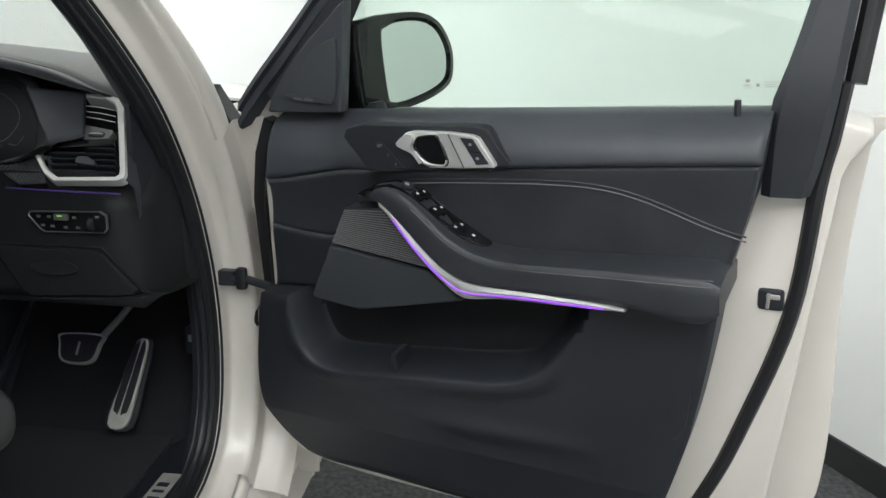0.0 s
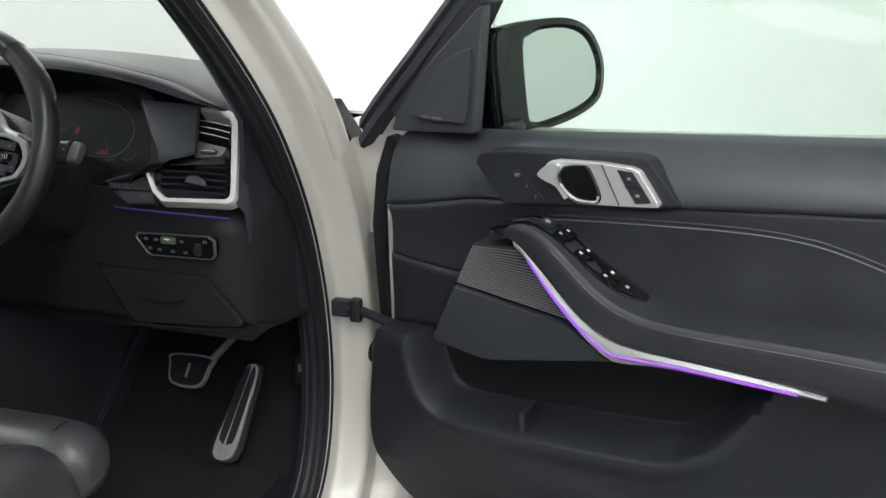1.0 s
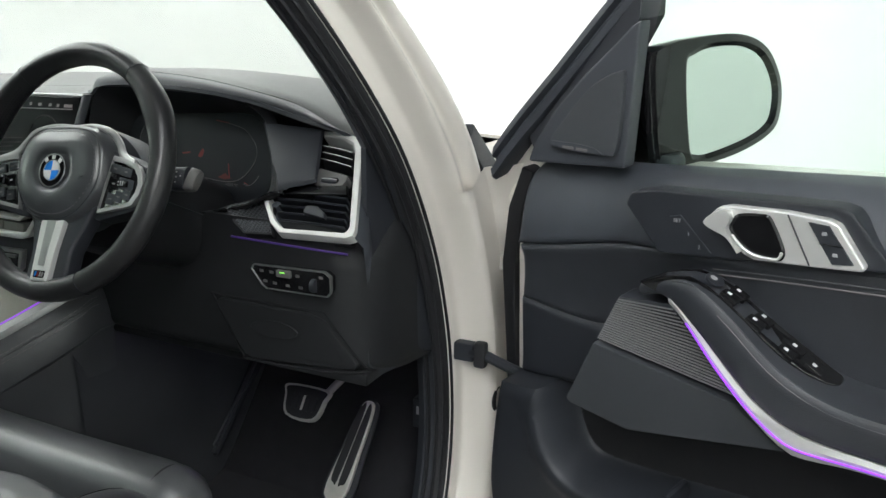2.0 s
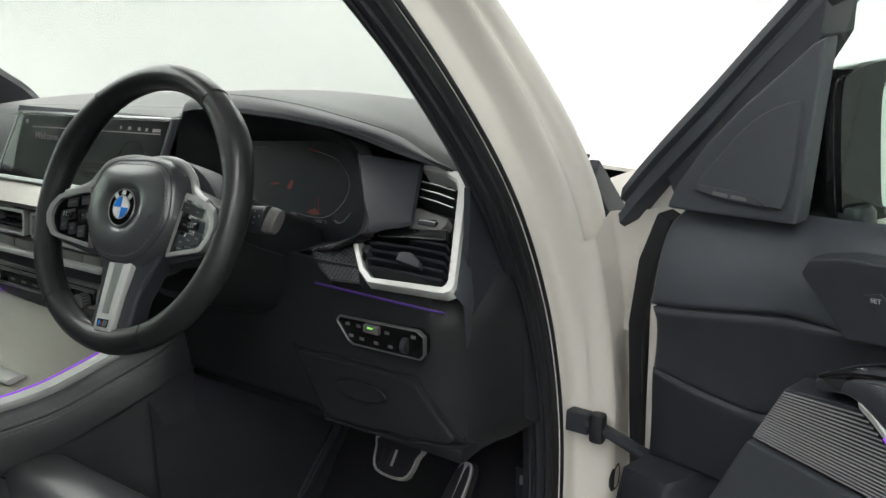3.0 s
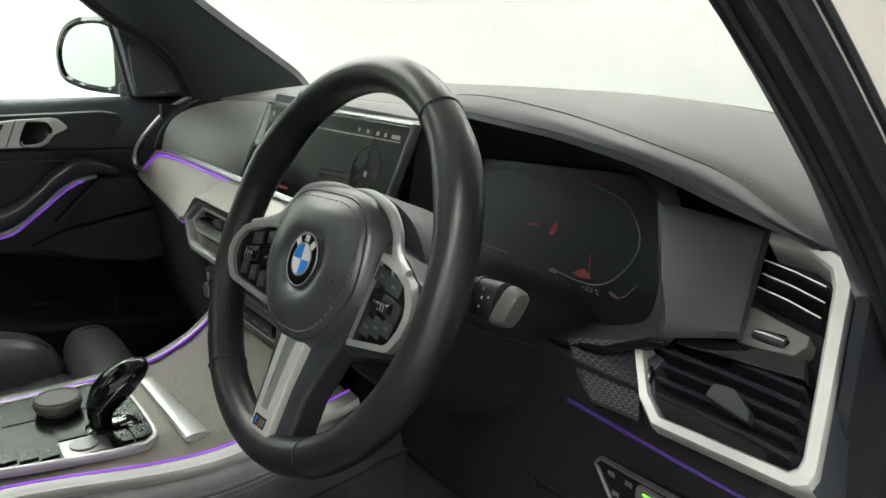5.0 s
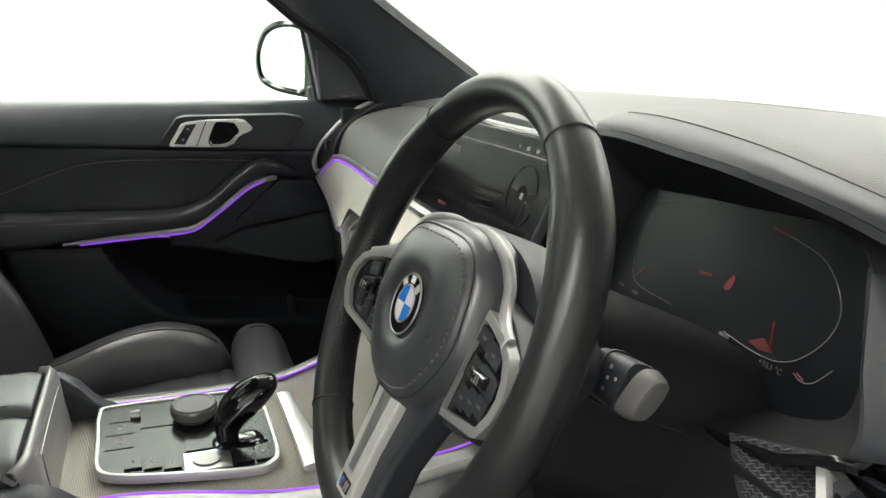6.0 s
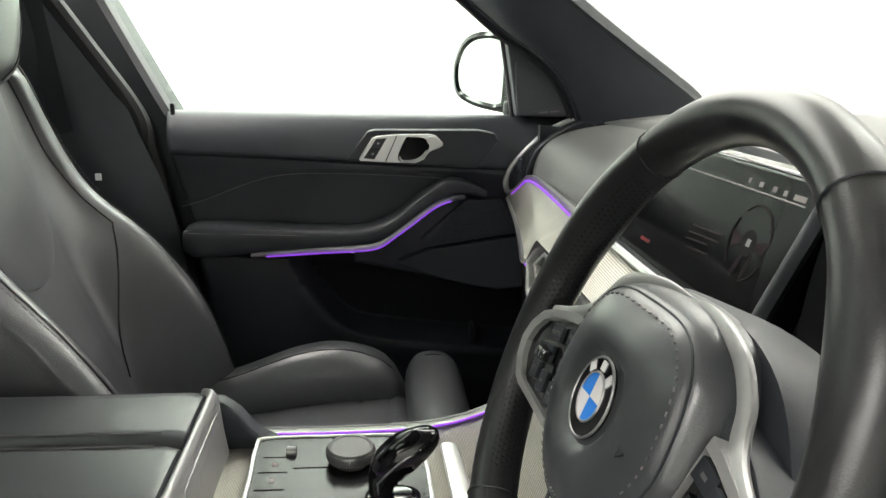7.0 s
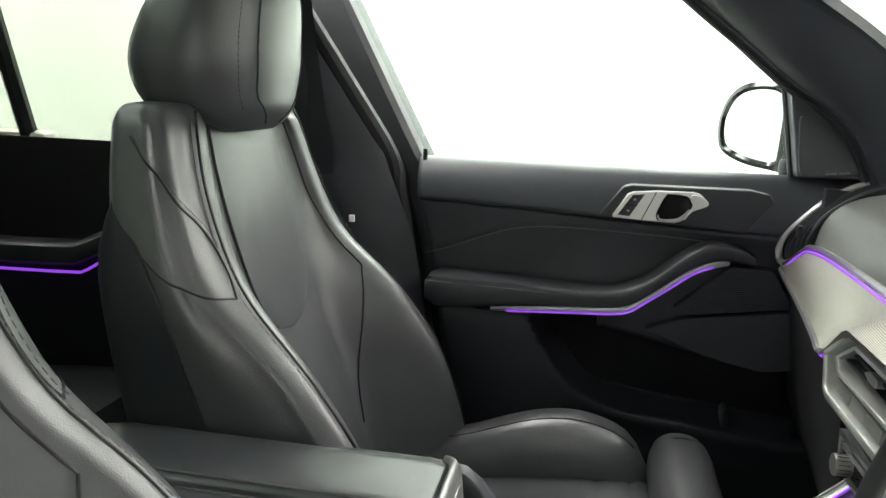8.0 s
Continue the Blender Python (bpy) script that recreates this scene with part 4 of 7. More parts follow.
    # outside mirror
    arm = part("mirror_foot", skin([sring(q(u, w, z), (0, 1, 0), (0, 0, 1), a, b, 14) for u, w, z, a, b in ((0.265, 0.0, 1.198, 0.030, 0.014), (0.262, -0.03, 1.190, 0.028, 0.012), (0.250, -0.06, 1.180, 0.022, 0.012))], True, True), PIANO, d, "gloss black mirror foot")
    turn, mz = (14, 1.232) if side > 0 else (30, 1.264)
    ci, si = math.cos(radians(turn)), math.sin(radians(turn))

    def mp(a, b, e):
        """Mirror point: a inward along its face, b up, e out of the face."""
        return q(0.324 - a * si + e * ci, -0.100 + a * ci + e * si, mz + b)
    oval = smooth_line([(0.088, 0.055), (0.070, 0.074), (0.030, 0.080), (-0.030, 0.074), (-0.072, 0.052), (-0.096, 0.010), (-0.096, -0.030), (-0.080, -0.056), (-0.030, -0.072), (0.040, -0.080), (0.074, -0.078), (0.086, -0.060)], 4, True)
    shell = []
    for e, k in ((-0.125, 0.45), (-0.118, 0.66), (-0.095, 0.84), (-0.055, 0.96), (-0.02, 1.01), (0.0, 1.02), (0.006, 1.0)):
        shell.append([mp(p.x * k * 1.04 + 0.042 * max(0, min(1, p.x / 0.05)) * max(0.0, 1 + min(e, 0.0) / 0.05) + 0.036 * min(1.0, -e / 0.08) * (e < 0), p.y * k, 0.0) + Vector((0, -e, 0)) for p in oval])
    part("mirror_housing", skin(shell, True, True), PIANO, d, "gloss black mirror housing")
    part("mirror_bezel", skin([[mp(p.x * k + (0.036 * max(0, min(1, p.x / 0.05)) if k > 0.95 else 0.0), p.y * k, e) for p in oval] for k, e in ((1.04, 0.0), (1.03, 0.010), (0.91, 0.014), (0.83, 0.008))], True), PIANO, d)
    part("foot_joint", skin([sring(mp(0.108, b, 0.004), (0, 1, 0), (-1, 0, 0), a, a * 0.8, 14) for b, a in ((-0.088, 0.020), (-0.080, 0.023), (-0.062, 0.023), (-0.056, 0.019))], True, True), SOFT2, d, "black folding joint of the mirror")
    part("mirror_glass", skin([[mp(p.x * k, p.y * k, e) for p in oval] for k, e in ((0.885, 0.0085), (0.45, 0.009), (0.02, 0.009))], True, True), MIRROR, d, "silvered mirror glass")
    return d


HINGE_AXIS = Vector((0, -math.sin(radians(6.5)), math.cos(radians(6.5))))
door(1, Matrix.Translation((0.884, 0.010, 0.8)) @ Matrix.Rotation(radians(68), 4, HINGE_AXIS), "wide open front car door with black trim and purple light line")
door(-1, Matrix.Translation((-0.842, 0, 0.814)), "closed front car door with black trim and purple light line")
strap = thing("check_strap", "black door check strap on the white hinge pillar", "door strap", (0.82, -0.03, 0.83))
part("bracket", rbox((-0.012, -0.012, 0.0), (0.035, 0.02, 0.032), 0.003), SOFT2, strap)
part("arm", tube([(0, -0.015, 0), (0.03, -0.02, 0.0), (0.10, -0.04, -0.01), (0.15, -0.05, -0.01)], 0.009, 8), SOFT2, strap)
part("stop", rbox((0.02, -0.022, 0.002), (0.022, 0.02, 0.045), 0.006), RUBBER, strap)
for nm, lb, y, z, r1, m_ in (("bolt", "white painted bolt on the hinge pillar", -0.012, 1.035, 0.009, WHITE), ("bolt", "white painted bolt on the hinge pillar", -0.010, 0.585, 0.009, WHITE)):
    bl = thing(nm, lb, "bolt", (0.846, y, z), group="hinge bolts")
    part("head", cyl((0, 0, 0), (1, -0.3, 0), r1, 0.008, 6, 0.001), m_, bl)
    part("washer", cyl((-0.002, 0.001, 0), (1, -0.3, 0), r1 * 1.4, 0.004, 16, 0.001), m_, bl)
gr = thing("rubber_grommet", "black oval rubber grommet in the hinge pillar", "grommet", (0.846, 0.0, 0.735))
part("plug", skin([sring((x, 0, 0), (0, 1, 0), (0, 0, 1), a, a * 1.7, 18) for x, a in ((0.0, 0.015), (0.006, 0.015), (0.009, 0.011), (0.006, 0.008))], True, True), RUBBER, gr)
boot = thing("cable_boot", "black rubber cable boot between pillar and door", "cable boot", (0.86, 0.03, 0.90))
part("bellows", skin([sring((0.06 * f, 0.005 - 0.03 * f, 0.02 * math.sin(6 * f)), (0, 1, 0), (0, 0, 1), 0.020 + 0.003 * (i % 2), 0.032 + 0.003 * (i % 2), 12) for i, f in enumerate(np.linspace(0, 1, 9))], True, True), RUBBER, boot)


# ---- dashboard ----
DISPLAY = [(0.215, 1.084), (0.203, 1.125), (0.222, 1.190), (0.260, 1.199), (0.360, 1.206), (0.450, 1.211), (0.490, 1.197), (0.516, 1.145), (0.520, 1.098), (0.497, 1.080), (0.450, 1.070), (0.350, 1.072)]


def screen_y(z):
    return -0.188 - 0.30 * (1.214 - z)


def display_y(z):
    return -0.145 - 0.30 * (1.19 - z)


YR = curve((-0.78, -0.135), (-0.60, -0.125), (-0.40, -0.115), (0.0, -0.105), (0.10, -0.13), (0.17, -0.185), (0.25, -0.212), (0.45, -0.215), (0.60, -0.190), (0.70, -0.150), (0.78, -0.12))
ZR = curve((-0.78, 1.186), (-0.60, 1.205), (-0.40, 1.220), (0.0, 1.232), (0.10, 1.240), (0.18, 1.256), (0.28, 1.262), (0.40, 1.254), (0.50, 1.236), (0.62, 1.205), (0.70, 1.187), (0.78, 1.175))
YB = curve((-0.80, -0.03), (-0.70, 0.09), (-0.5, 0.24), (0, 0.35), (0.5, 0.24), (0.70, 0.09), (0.80, -0.03))
ZB = curve((-0.80, 1.190), (-0.6, 1.228), (-0.3, 1.240), (0, 1.244), (0.3, 1.244), (0.6, 1.228), (0.80, 1.190))
YS = curve((-0.715, -0.296), (-0.69, -0.288), (-0.667, -0.273), (-0.60, -0.270), (-0.4, -0.284), (-0.1, -0.300), (0.30, -0.300))
ZS = curve((-0.715, 1.052), (-0.692, 1.062), (-0.670, 1.087), (-0.658, 1.092), (-0.60, 1.099), (-0.4, 1.112), (-0.1, 1.121), (0.30, 1.124))
YT = curve((-0.715, -0.300), (-0.646, -0.305), (-0.573, -0.312), (-0.412, -0.334), (-0.29, -0.353), (-0.233, -0.361), (-0.15, -0.362), (0.30, -0.362))
ZT = curve((-0.715, 1.047), (-0.66, 1.041), (-0.573, 1.041), (-0.412, 1.048), (-0.29, 1.054), (-0.236, 1.056), (-0.170, 1.099), (-0.15, 1.102), (0.30, 1.106))
FAR_EDGE = smooth_line([(-0.662, -0.150, 1.205), (-0.662, -0.205, 1.186), (-0.660, -0.255, 1.150), (-0.662, -0.275, 1.115), (-0.668, -0.276, 1.090)], 6)
FAR_LOOP = smooth_line([(-0.748, -0.115, 1.204), (-0.746, -0.167, 1.198), (-0.742, -0.222, 1.174), (-0.736, -0.264, 1.138), (-0.735, -0.292, 1.105), (-0.733, -0.303, 1.080), (-0.724, -0.303, 1.060), (-0.706, -0.298, 1.055)], 6)


def dashboard():
    d = thing("dashboard", "black dashboard with silver trim and purple light lines", "dashboard")

    def hood_w(x):
        w_ = max(0.0, min(1.0, (x - 0.09) / 0.09)) * max(0.0, min(1.0, (0.69 - x) / 0.14))
        return w_ * w_ * (3 - 2 * w_)

    def padz(x, y):
        t = (y - YB(x)) / (YR(x) - YB(x))
        return lerp(ZB(x), ZR(x), t) + 0.014 * math.sin(math.pi * t) * max(0, 1 - (abs(x) / 0.8) ** 4) + 0.016 * hood_w(x) * t * t

    lip_up = curve((0.08, 0.0), (0.17, 0.006), (0.25, 0.009), (0.35, 0.010), (0.45, 0.016), (0.52, 0.020), (0.60, 0.017), (0.66, 0.012), (0.69, 0.0))

    def crease(x):
        return YR(x) + 0.046 * hood_w(x)

    def toppad(s, t):
        x = lerp(-0.775, 0.775, s)
        y = lerp(YB(x), crease(x), t)
        r = max(0.0, (t - 0.93) / 0.07)
        return Vector((x, y, padz(x, y) - 0.010 * r * r * (1 - hood_w(x)) - 0.004 * r * r * hood_w(x)))

    def hoodface(s, t):
        x = lerp(0.088, 0.690, s)
        w_ = hood_w(x)
        y = lerp(crease(x) + 0.002, YR(x) + 0.006 * w_, t) - 0.010 * w_ * math.sin(math.pi * t)
        z = lerp(padz(x, crease(x)) - 0.005, ZR(x) - 0.012 + lip_up(x), t) + 0.004 * w_ * math.sin(math.pi * t)
        return Vector((x, y, z))
    part("hood_face", sheet(hoodface, 60, 14, 0.004), SOFT2, d, "black soft face of the instrument hood")
    part("top_pad", sheet(toppad, 70, 56, 0.010), DASH, d, "dark grey leatherette dashboard top")
    part("pad_stitch", tube([(x, YR(x) + 0.035, lerp(ZR(x), ZB(x), 0.035 / (YB(x) - YR(x))) + 0.003) for x in np.linspace(-0.70, 0.08, 30)], 0.0012, 4), DASH, d)

    for k in range(3):
        part("defroster_slat", tube([(x, YB(x) - 0.020 - 0.010 * k, lerp(ZB(x), ZR(x), 0.05 + 0.03 * k) + 0.0035) for x in np.linspace(0.50, 0.70, 12)], 0.0016, 4), SOFT2, d, "black defroster slat")

    def face(s, t):
        x = lerp(-0.661, lerp(-0.300, -0.353, t), s)
        k = s ** 3
        z = lerp(ZR(x) - 0.010 + 0.006 * (1 - s) ** 2, lerp(ZS(x) + 0.004, 1.074, k), t) + (0.010 + 0.010 * (1 - s) ** 2) * math.sin(math.pi * t) * (1 - k)
        y = lerp(YR(x) - 0.002, YS(x) + 0.004, t) - (0.010 + 0.026 * (1 - s) ** 2) * math.sin(math.pi * t)
        return Vector((x, lerp(y, max(screen_y(z) + 0.004, -0.236), k), z))
    part("face_panel", sheet(face, 40, 14, 0.010), DASH, d, "black passenger side dashboard face")

    part("face_foot", sheet(lambda s, t: face(s, 0.985).lerp(Vector((face(s, 1.0).x, YS(face(s, 1.0).x) + 0.003, ZS(face(s, 1.0).x) + 0.002)), t), 24, 4, 0.004), DASH, d, "black foot of the dashboard face")
    part("display_shelf", sheet(lambda s, t: Vector((x, lerp(-0.222, YS(x) + 0.003, t), lerp(1.080, ZS(x) + 0.003, t ** 2))) if (x := lerp(-0.352, 0.16, s)) else None, 20, 8, 0.008), SOFT2, d, "black shelf under the display")
    part("display_back", sheet(lambda s, t: Vector((lerp(-0.425, 0.16, s), lerp(-0.115, -0.17, t), lerp(1.225, 1.08, t))), 4, 4, 0.006), SOFT2, d)

    def band(s, t):
        x = lerp(-0.712, 0.20, s)
        y = lerp(YS(x), YT(x), t) - 0.006 * math.sin(math.pi * t)
        return Vector((x, y, lerp(ZS(x), ZT(x), t)))
    part("trim_band", sheet(band, 90, 12, 0.008), ALUBAND, d, "woven silver aluminium trim band")
    xs = np.concatenate([np.linspace(-0.710, -0.65, 14), np.linspace(-0.64, 0.20, 44)])
    part("chrome_line", tube([(x, YS(x) - 0.002, ZS(x) + 0.004) for x in xs], 0.0045, 6), CHROME, d, "chrome line")
    part("light_line", tube([(x, YS(x) - 0.0065, ZS(x) - 0.0035) for x in xs[3:]], 0.0018, 6), PURPLE, d, "glowing purple light line")
    xs = np.linspace(-0.712, -0.235, 30)
    part("lower_chrome_line", tube([(x, YT(x) - 0.002, ZT(x) - 0.002) for x in xs], 0.004, 6), CHROME, d)
    part("lower_light_line", tube([(x, YT(x) + 0.002, ZT(x) - 0.008) for x in xs], 0.002, 6), PURPLE, d)
    # glove box side
    def glove(s, t):
        x = lerp(-0.735, -0.20, s)
        z = lerp(min(ZT(x), 1.056) - 0.008, 0.66, t)
        return Vector((x, YT(x) + 0.012 + 0.05 * t + 0.10 * max(0, t - 0.6), z))
    part("glove_box", sheet(glove, 20, 20, 0.02), HARD, d, "black glove box lid")
    # middle vents
    outer = [(-0.230, 1.057), (-0.166, 1.103), (0.166, 1.108), (0.230, 1.060), (0.204, 1.026), (0.188, 1.020), (-0.188, 1.016), (-0.204, 1.022)]
    inner = [(-0.218, 1.056), (-0.161, 1.096), (0.161, 1.101), (0.218, 1.059), (0.197, 1.033), (0.186, 1.029), (-0.186, 1.025), (-0.197, 1.029)]
    f = lambda x, z, w: Vector((x, -0.352 + 0.10 * (z - 1.06) + 0.05 * abs(x) ** 2 - w, z))
    vent = part("centre_vent", ring_prism(outer, inner, f, -0.020, 0.012, 0.003), BRIGHT, d, "chrome frame round the centre vents")
    part("vent_plate", prism(inner, f, -0.040, -0.016), PIANO, vent, "dark vent cavity")
    for sx in (-1, 1):
        o = [(sx * a, b) for a, b in ((0.200, 1.061), (0.152, 1.089), (0.012, 1.091), (0.008, 1.086), (0.008, 1.056), (0.012, 1.050), (0.180, 1.047))]
        i2 = [(sx * a, b) for a, b in ((0.190, 1.0615), (0.150, 1.0845), (0.0165, 1.086), (0.0135, 1.083), (0.0135, 1.059), (0.0165, 1.055), (0.177, 1.052))]
        part("vent_frame", ring_prism(o, i2, f, -0.014, 0.008, 0.0012), BRIGHT, vent, "chrome vent frame")
        for z, x1 in ((1.0625, 0.186), (1.0745, 0.166)):
            part("slat", skin([[f(sx * x, z + dz, w_) for w_, dz in ((-0.014, -0.001), (0.000, -0.0016), (0.001, 0.0016), (-0.014, 0.001))] for x in (0.015, x1)], True, True), SOFT2, vent)
        for x in np.linspace(0.030, 0.150, 6):
            part("vane", skin([[f(sx * (x + dx), z, w_) for w_, dx in ((-0.016, -0.0008), (-0.006, -0.0008), (-0.006, 0.0008), (-0.016, 0.0008))] for z in (1.056, 1.083)], True, True), SOFT2, vent)
        part("thumb_tab", prism([(sx * 0.080, 1.072), (sx * 0.084, 1.078), (sx * 0.104, 1.079), (sx * 0.118, 1.0735), (sx * 0.104, 1.069), (sx * 0.084, 1.069)], f, -0.004, 0.006, 0.0015), CHROME, vent)
    for j in range(8):
        x0 = -0.183 + j * 0.0460
        part("memory_key", prism([(x0 - (0.004 if j == 0 else 0), 1.043), (x0 + 0.0445, 1.043), (x0 + 0.0445, 1.029), (x0 + (0.003 if j == 0 else 0), 1.029)], f, -0.016, 0.004 - 0.0005 * (j % 2), 0.0012), TRIMGREY, vent, "silver memory key")
    part("hazard_panel", prism([(-0.045, 1.0995), (0.045, 1.1005), (0.040, 1.0925), (-0.040, 1.0920)], f, -0.014, 0.006, 0.001), PIANO, vent, "gloss black hazard switch strip")
    part("hazard_button", prism([(-0.008, 1.0985), (0.006, 1.0985), (0.005, 1.0935), (-0.007, 1.0935)], f, 0.004, 0.0075, 0.0008), REDINK, vent, "small red hazard button")
    # centre stack with climate panel
    rows = [[Vector((x * k, y + 0.25 * x * x, z)) for x in np.linspace(-0.20, 0.20, 14)] for y, z, k in ((-0.335, 1.024, 1.0), (-0.345, 1.016, 0.99), (-0.350, 1.002, 0.96), (-0.352, 0.97, 0.90), (-0.348, 0.945, 0.86), (-0.335, 0.925, 0.84), (-0.312, 0.88, 0.82), (-0.26, 0.78, 0.82))]
    part("centre_fascia", sheet(lambda s, t: rows[round(s * 7)][round(t * 13)], 7, 13, 0.02), SOFT2, d, "black centre stack")
    g = lambda x, z, w: Vector((x, -0.352 + 0.25 * x * x - w, z))
    o = [(-0.168, 0.993), (0.168, 0.996), (0.160, 0.965), (0.150, 0.957), (-0.150, 0.953), (-0.160, 0.960)]
    i2 = [(-0.160, 0.987), (0.160, 0.990), (0.154, 0.967), (0.147, 0.962), (-0.147, 0.958), (-0.154, 0.963)]
    cl = part("climate_panel", ring_prism(o, i2, g, -0.006, 0.008, 0.0015), CHROME, d, "climate panel with a chrome rim")
    part("climate_face", prism(i2, g, -0.012, 0.004), PIANO, cl, "gloss black climate panel face")
    part("climate_bar", prism([(-0.152, 0.984), (0.152, 0.987), (0.150, 0.981), (-0.150, 0.978)], g, 0.003, 0.007, 0.001), CHROME, cl, "slim chrome key bar")
    for x in (-0.128, 0.128):
        kn = part("climate_knob", cyl(g(x, 0.969, 0.002), (0, -1, 0), 0.0115, 0.018, 24, 0.002), CHROME, cl, "chrome temperature knob")
        for j in range(16):
            a = 2 * math.pi * j / 16
            part("groove", tube([g(x, 0.969, q) + Vector((0.0117 * math.cos(a), 0, 0.0117 * math.sin(a))) for q in (0.006, 0.017)], 0.0005, 3), SOFT2, kn)
    part("climate_display", prism([(-0.085, 0.977), (0.085, 0.979), (0.085, 0.964), (-0.085, 0.962)], g, 0.004, 0.0055), SCREEN, cl)
    for j in range(5):
        x0 = -0.075 + j * 0.034
        part("mark", prism([(x0, 0.972), (x0 + 0.014, 0.972), (x0 + 0.014, 0.968), (x0, 0.968)], g, 0.0055, 0.006), DIMINK, cl)
    # driver side lower dash
    rowf = curve((0.14, -0.262), (0.45, -0.268), (0.66, -0.262), (0.72, -0.245), (0.752, -0.20), (0.765, -0.13))

    def low(s, t):
        x = curve((0, 0.14), (0.5, 0.52), (0.8, 0.715), (0.92, 0.757), (1, 0.765))(s)
        z = lerp(1.075, 0.835, t)
        k = max(0, t - 0.86) / 0.14
        return Vector((x, rowf(x) - 0.006 * math.sin(math.pi * t) + 0.05 * k * k + (0.03 * max(0, 0.25 - t) * 4 if x > 0.7 else 0), z))
    part("lower_panel", sheet(low, 60, 40, 0.02), HARD, d, "black lower dashboard panel under the wheel")
    kp = [(0.50, 0.946), (0.655, 0.944), (0.682, 0.935), (0.728, 0.868), (0.722, 0.860), (0.555, 0.858), (0.54, 0.864), (0.492, 0.940)]
    kpf = lambda x, z, w: Vector((x, rowf(x) - 0.006 - w, z))
    lid = part("knee_cover", prism(kp, kpf, -0.004, 0.006, 0.004), HARD, d, "black storage lid under the switches")
    part("lid_joint", tube([kpf(a, b, 0.0012) for a, b in smooth_line([(a + 0.004 * (1 if a > 0.6 else -1), b + 0.004 * (1 if b > 0.9 else -1)) for a, b in kp], 3, True)], 0.0018, 5, True), RECESS_SHADE, d)
    part("finger_dish", skin([[kpf(0.598 + 0.040 * k * math.cos(q) * (1 - 0.12 * math.sin(q)), 0.912 + 0.013 * k * math.sin(q), w_) for q in np.linspace(0, 2 * math.pi, 20, endpoint=False)] for k, w_ in ((1.05, 0.0055), (1.0, 0.0072), (0.86, 0.0066), (0.1, 0.0064))], True, True), HARD, lid, "shallow finger dish")
    part("under_dash", rbox((0.44, -0.10, 0.845), (0.60, 0.30, 0.02), 0.005), HARD, d)
    # side end of the dash against the pillar
    part("dash_end", sheet(lambda s, t: Vector((lerp(0.735, 0.768, math.sin(s * math.pi / 2)), lerp(-0.235, -0.02, s), lerp(1.185 - 0.02 * s, 0.84, t))), 8, 12, 0.01), SOFT2, d, "black dashboard end cap")
    part("dash_end_left", sheet(lambda s, t: Vector((-lerp(0.735, 0.772, math.sin(s * math.pi / 2)), lerp(-0.245, -0.02, s), lerp(1.185 - 0.02 * s, 0.66, t))), 8, 12, 0.01), SOFT2, d)
    # driver's side vent on the slanted face
    v = lambda x, z, w: Vector((x, -0.155 - (1.186 - z) * 0.95 - 0.68 * w, z + 0.68 * w))
    o = [(0.616, 1.189), (0.662, 1.188), (0.686, 1.181), (0.696, 1.171), (0.739, 1.070), (0.738, 1.064), (0.729, 1.060), (0.618, 1.0565), (0.597, 1.067), (0.568, 1.0925), (0.571, 1.098)]
    i2 = [(0.621, 1.181), (0.655, 1.180), (0.675, 1.174), (0.684, 1.164), (0.724, 1.076), (0.724, 1.071), (0.720, 1.0675), (0.622, 1.0635), (0.603, 1.0725), (0.5765, 1.095), (0.578, 1.098)]
    fr = part("side_vent", skin([[v(a, b, -0.006) for a, b in o], [v(a, b, 0.006) for a, b in o], [v(lerp(a, c, 0.16), lerp(b, e, 0.16), 0.0095) for (a, b), (c, e) in zip(o, i2)], [v(lerp(a, c, 0.8), lerp(b, e, 0.8), 0.0095) for (a, b), (c, e) in zip(o, i2)], [v(a, b, 0.006) for a, b in i2], [v(a, b, -0.022) for a, b in i2]]), BRIGHT, d, "satin chrome frame of the side air vent")
    part("vent_cheek", skin([[v(a, b, 0.004) for a, b in o[2:6]], [v(a + 0.010, b - 0.004, -0.012) for a, b in o[2:6]], [v(a + 0.014, b - 0.03, -0.05) for a, b in o[2:6]]]), SOFT, fr)
    part("vent_back", prism([(0.618, 1.186), (0.680, 1.176), (0.726, 1.064), (0.600, 1.062), (0.574, 1.094), (0.600, 1.112)], v, -0.026, -0.020), HARD, fr, "black vent opening")
    for x0, z0, x1, z1 in ((0.624, 1.1700, 0.678, 1.1640), (0.628, 1.1615, 0.683, 1.1550), (0.631, 1.1530, 0.686, 1.1460)):
        part("slat", skin([[v(x, z + dz, w) for w, dz in ((-0.018, -0.002), (0.003, 0.0), (0.0045, 0.0010), (0.003, 0.0022), (-0.018, 0.001))] for x, z in ((x0, z0), (lerp(x0, x1, 0.5), lerp(z0, z1, 0.5) + 0.0006), (x1, z1))], True, True), HARD, fr)
        part("slat_edge", tube([v(x0, z0 + 0.0012, 0.0046), v(lerp(x0, x1, 0.5), lerp(z0, z1, 0.5) + 0.0018, 0.0050), v(x1, z1 + 0.0012, 0.0046)], 0.00065, 5), BRIGHT, fr, "thin chrome edge of a slat")
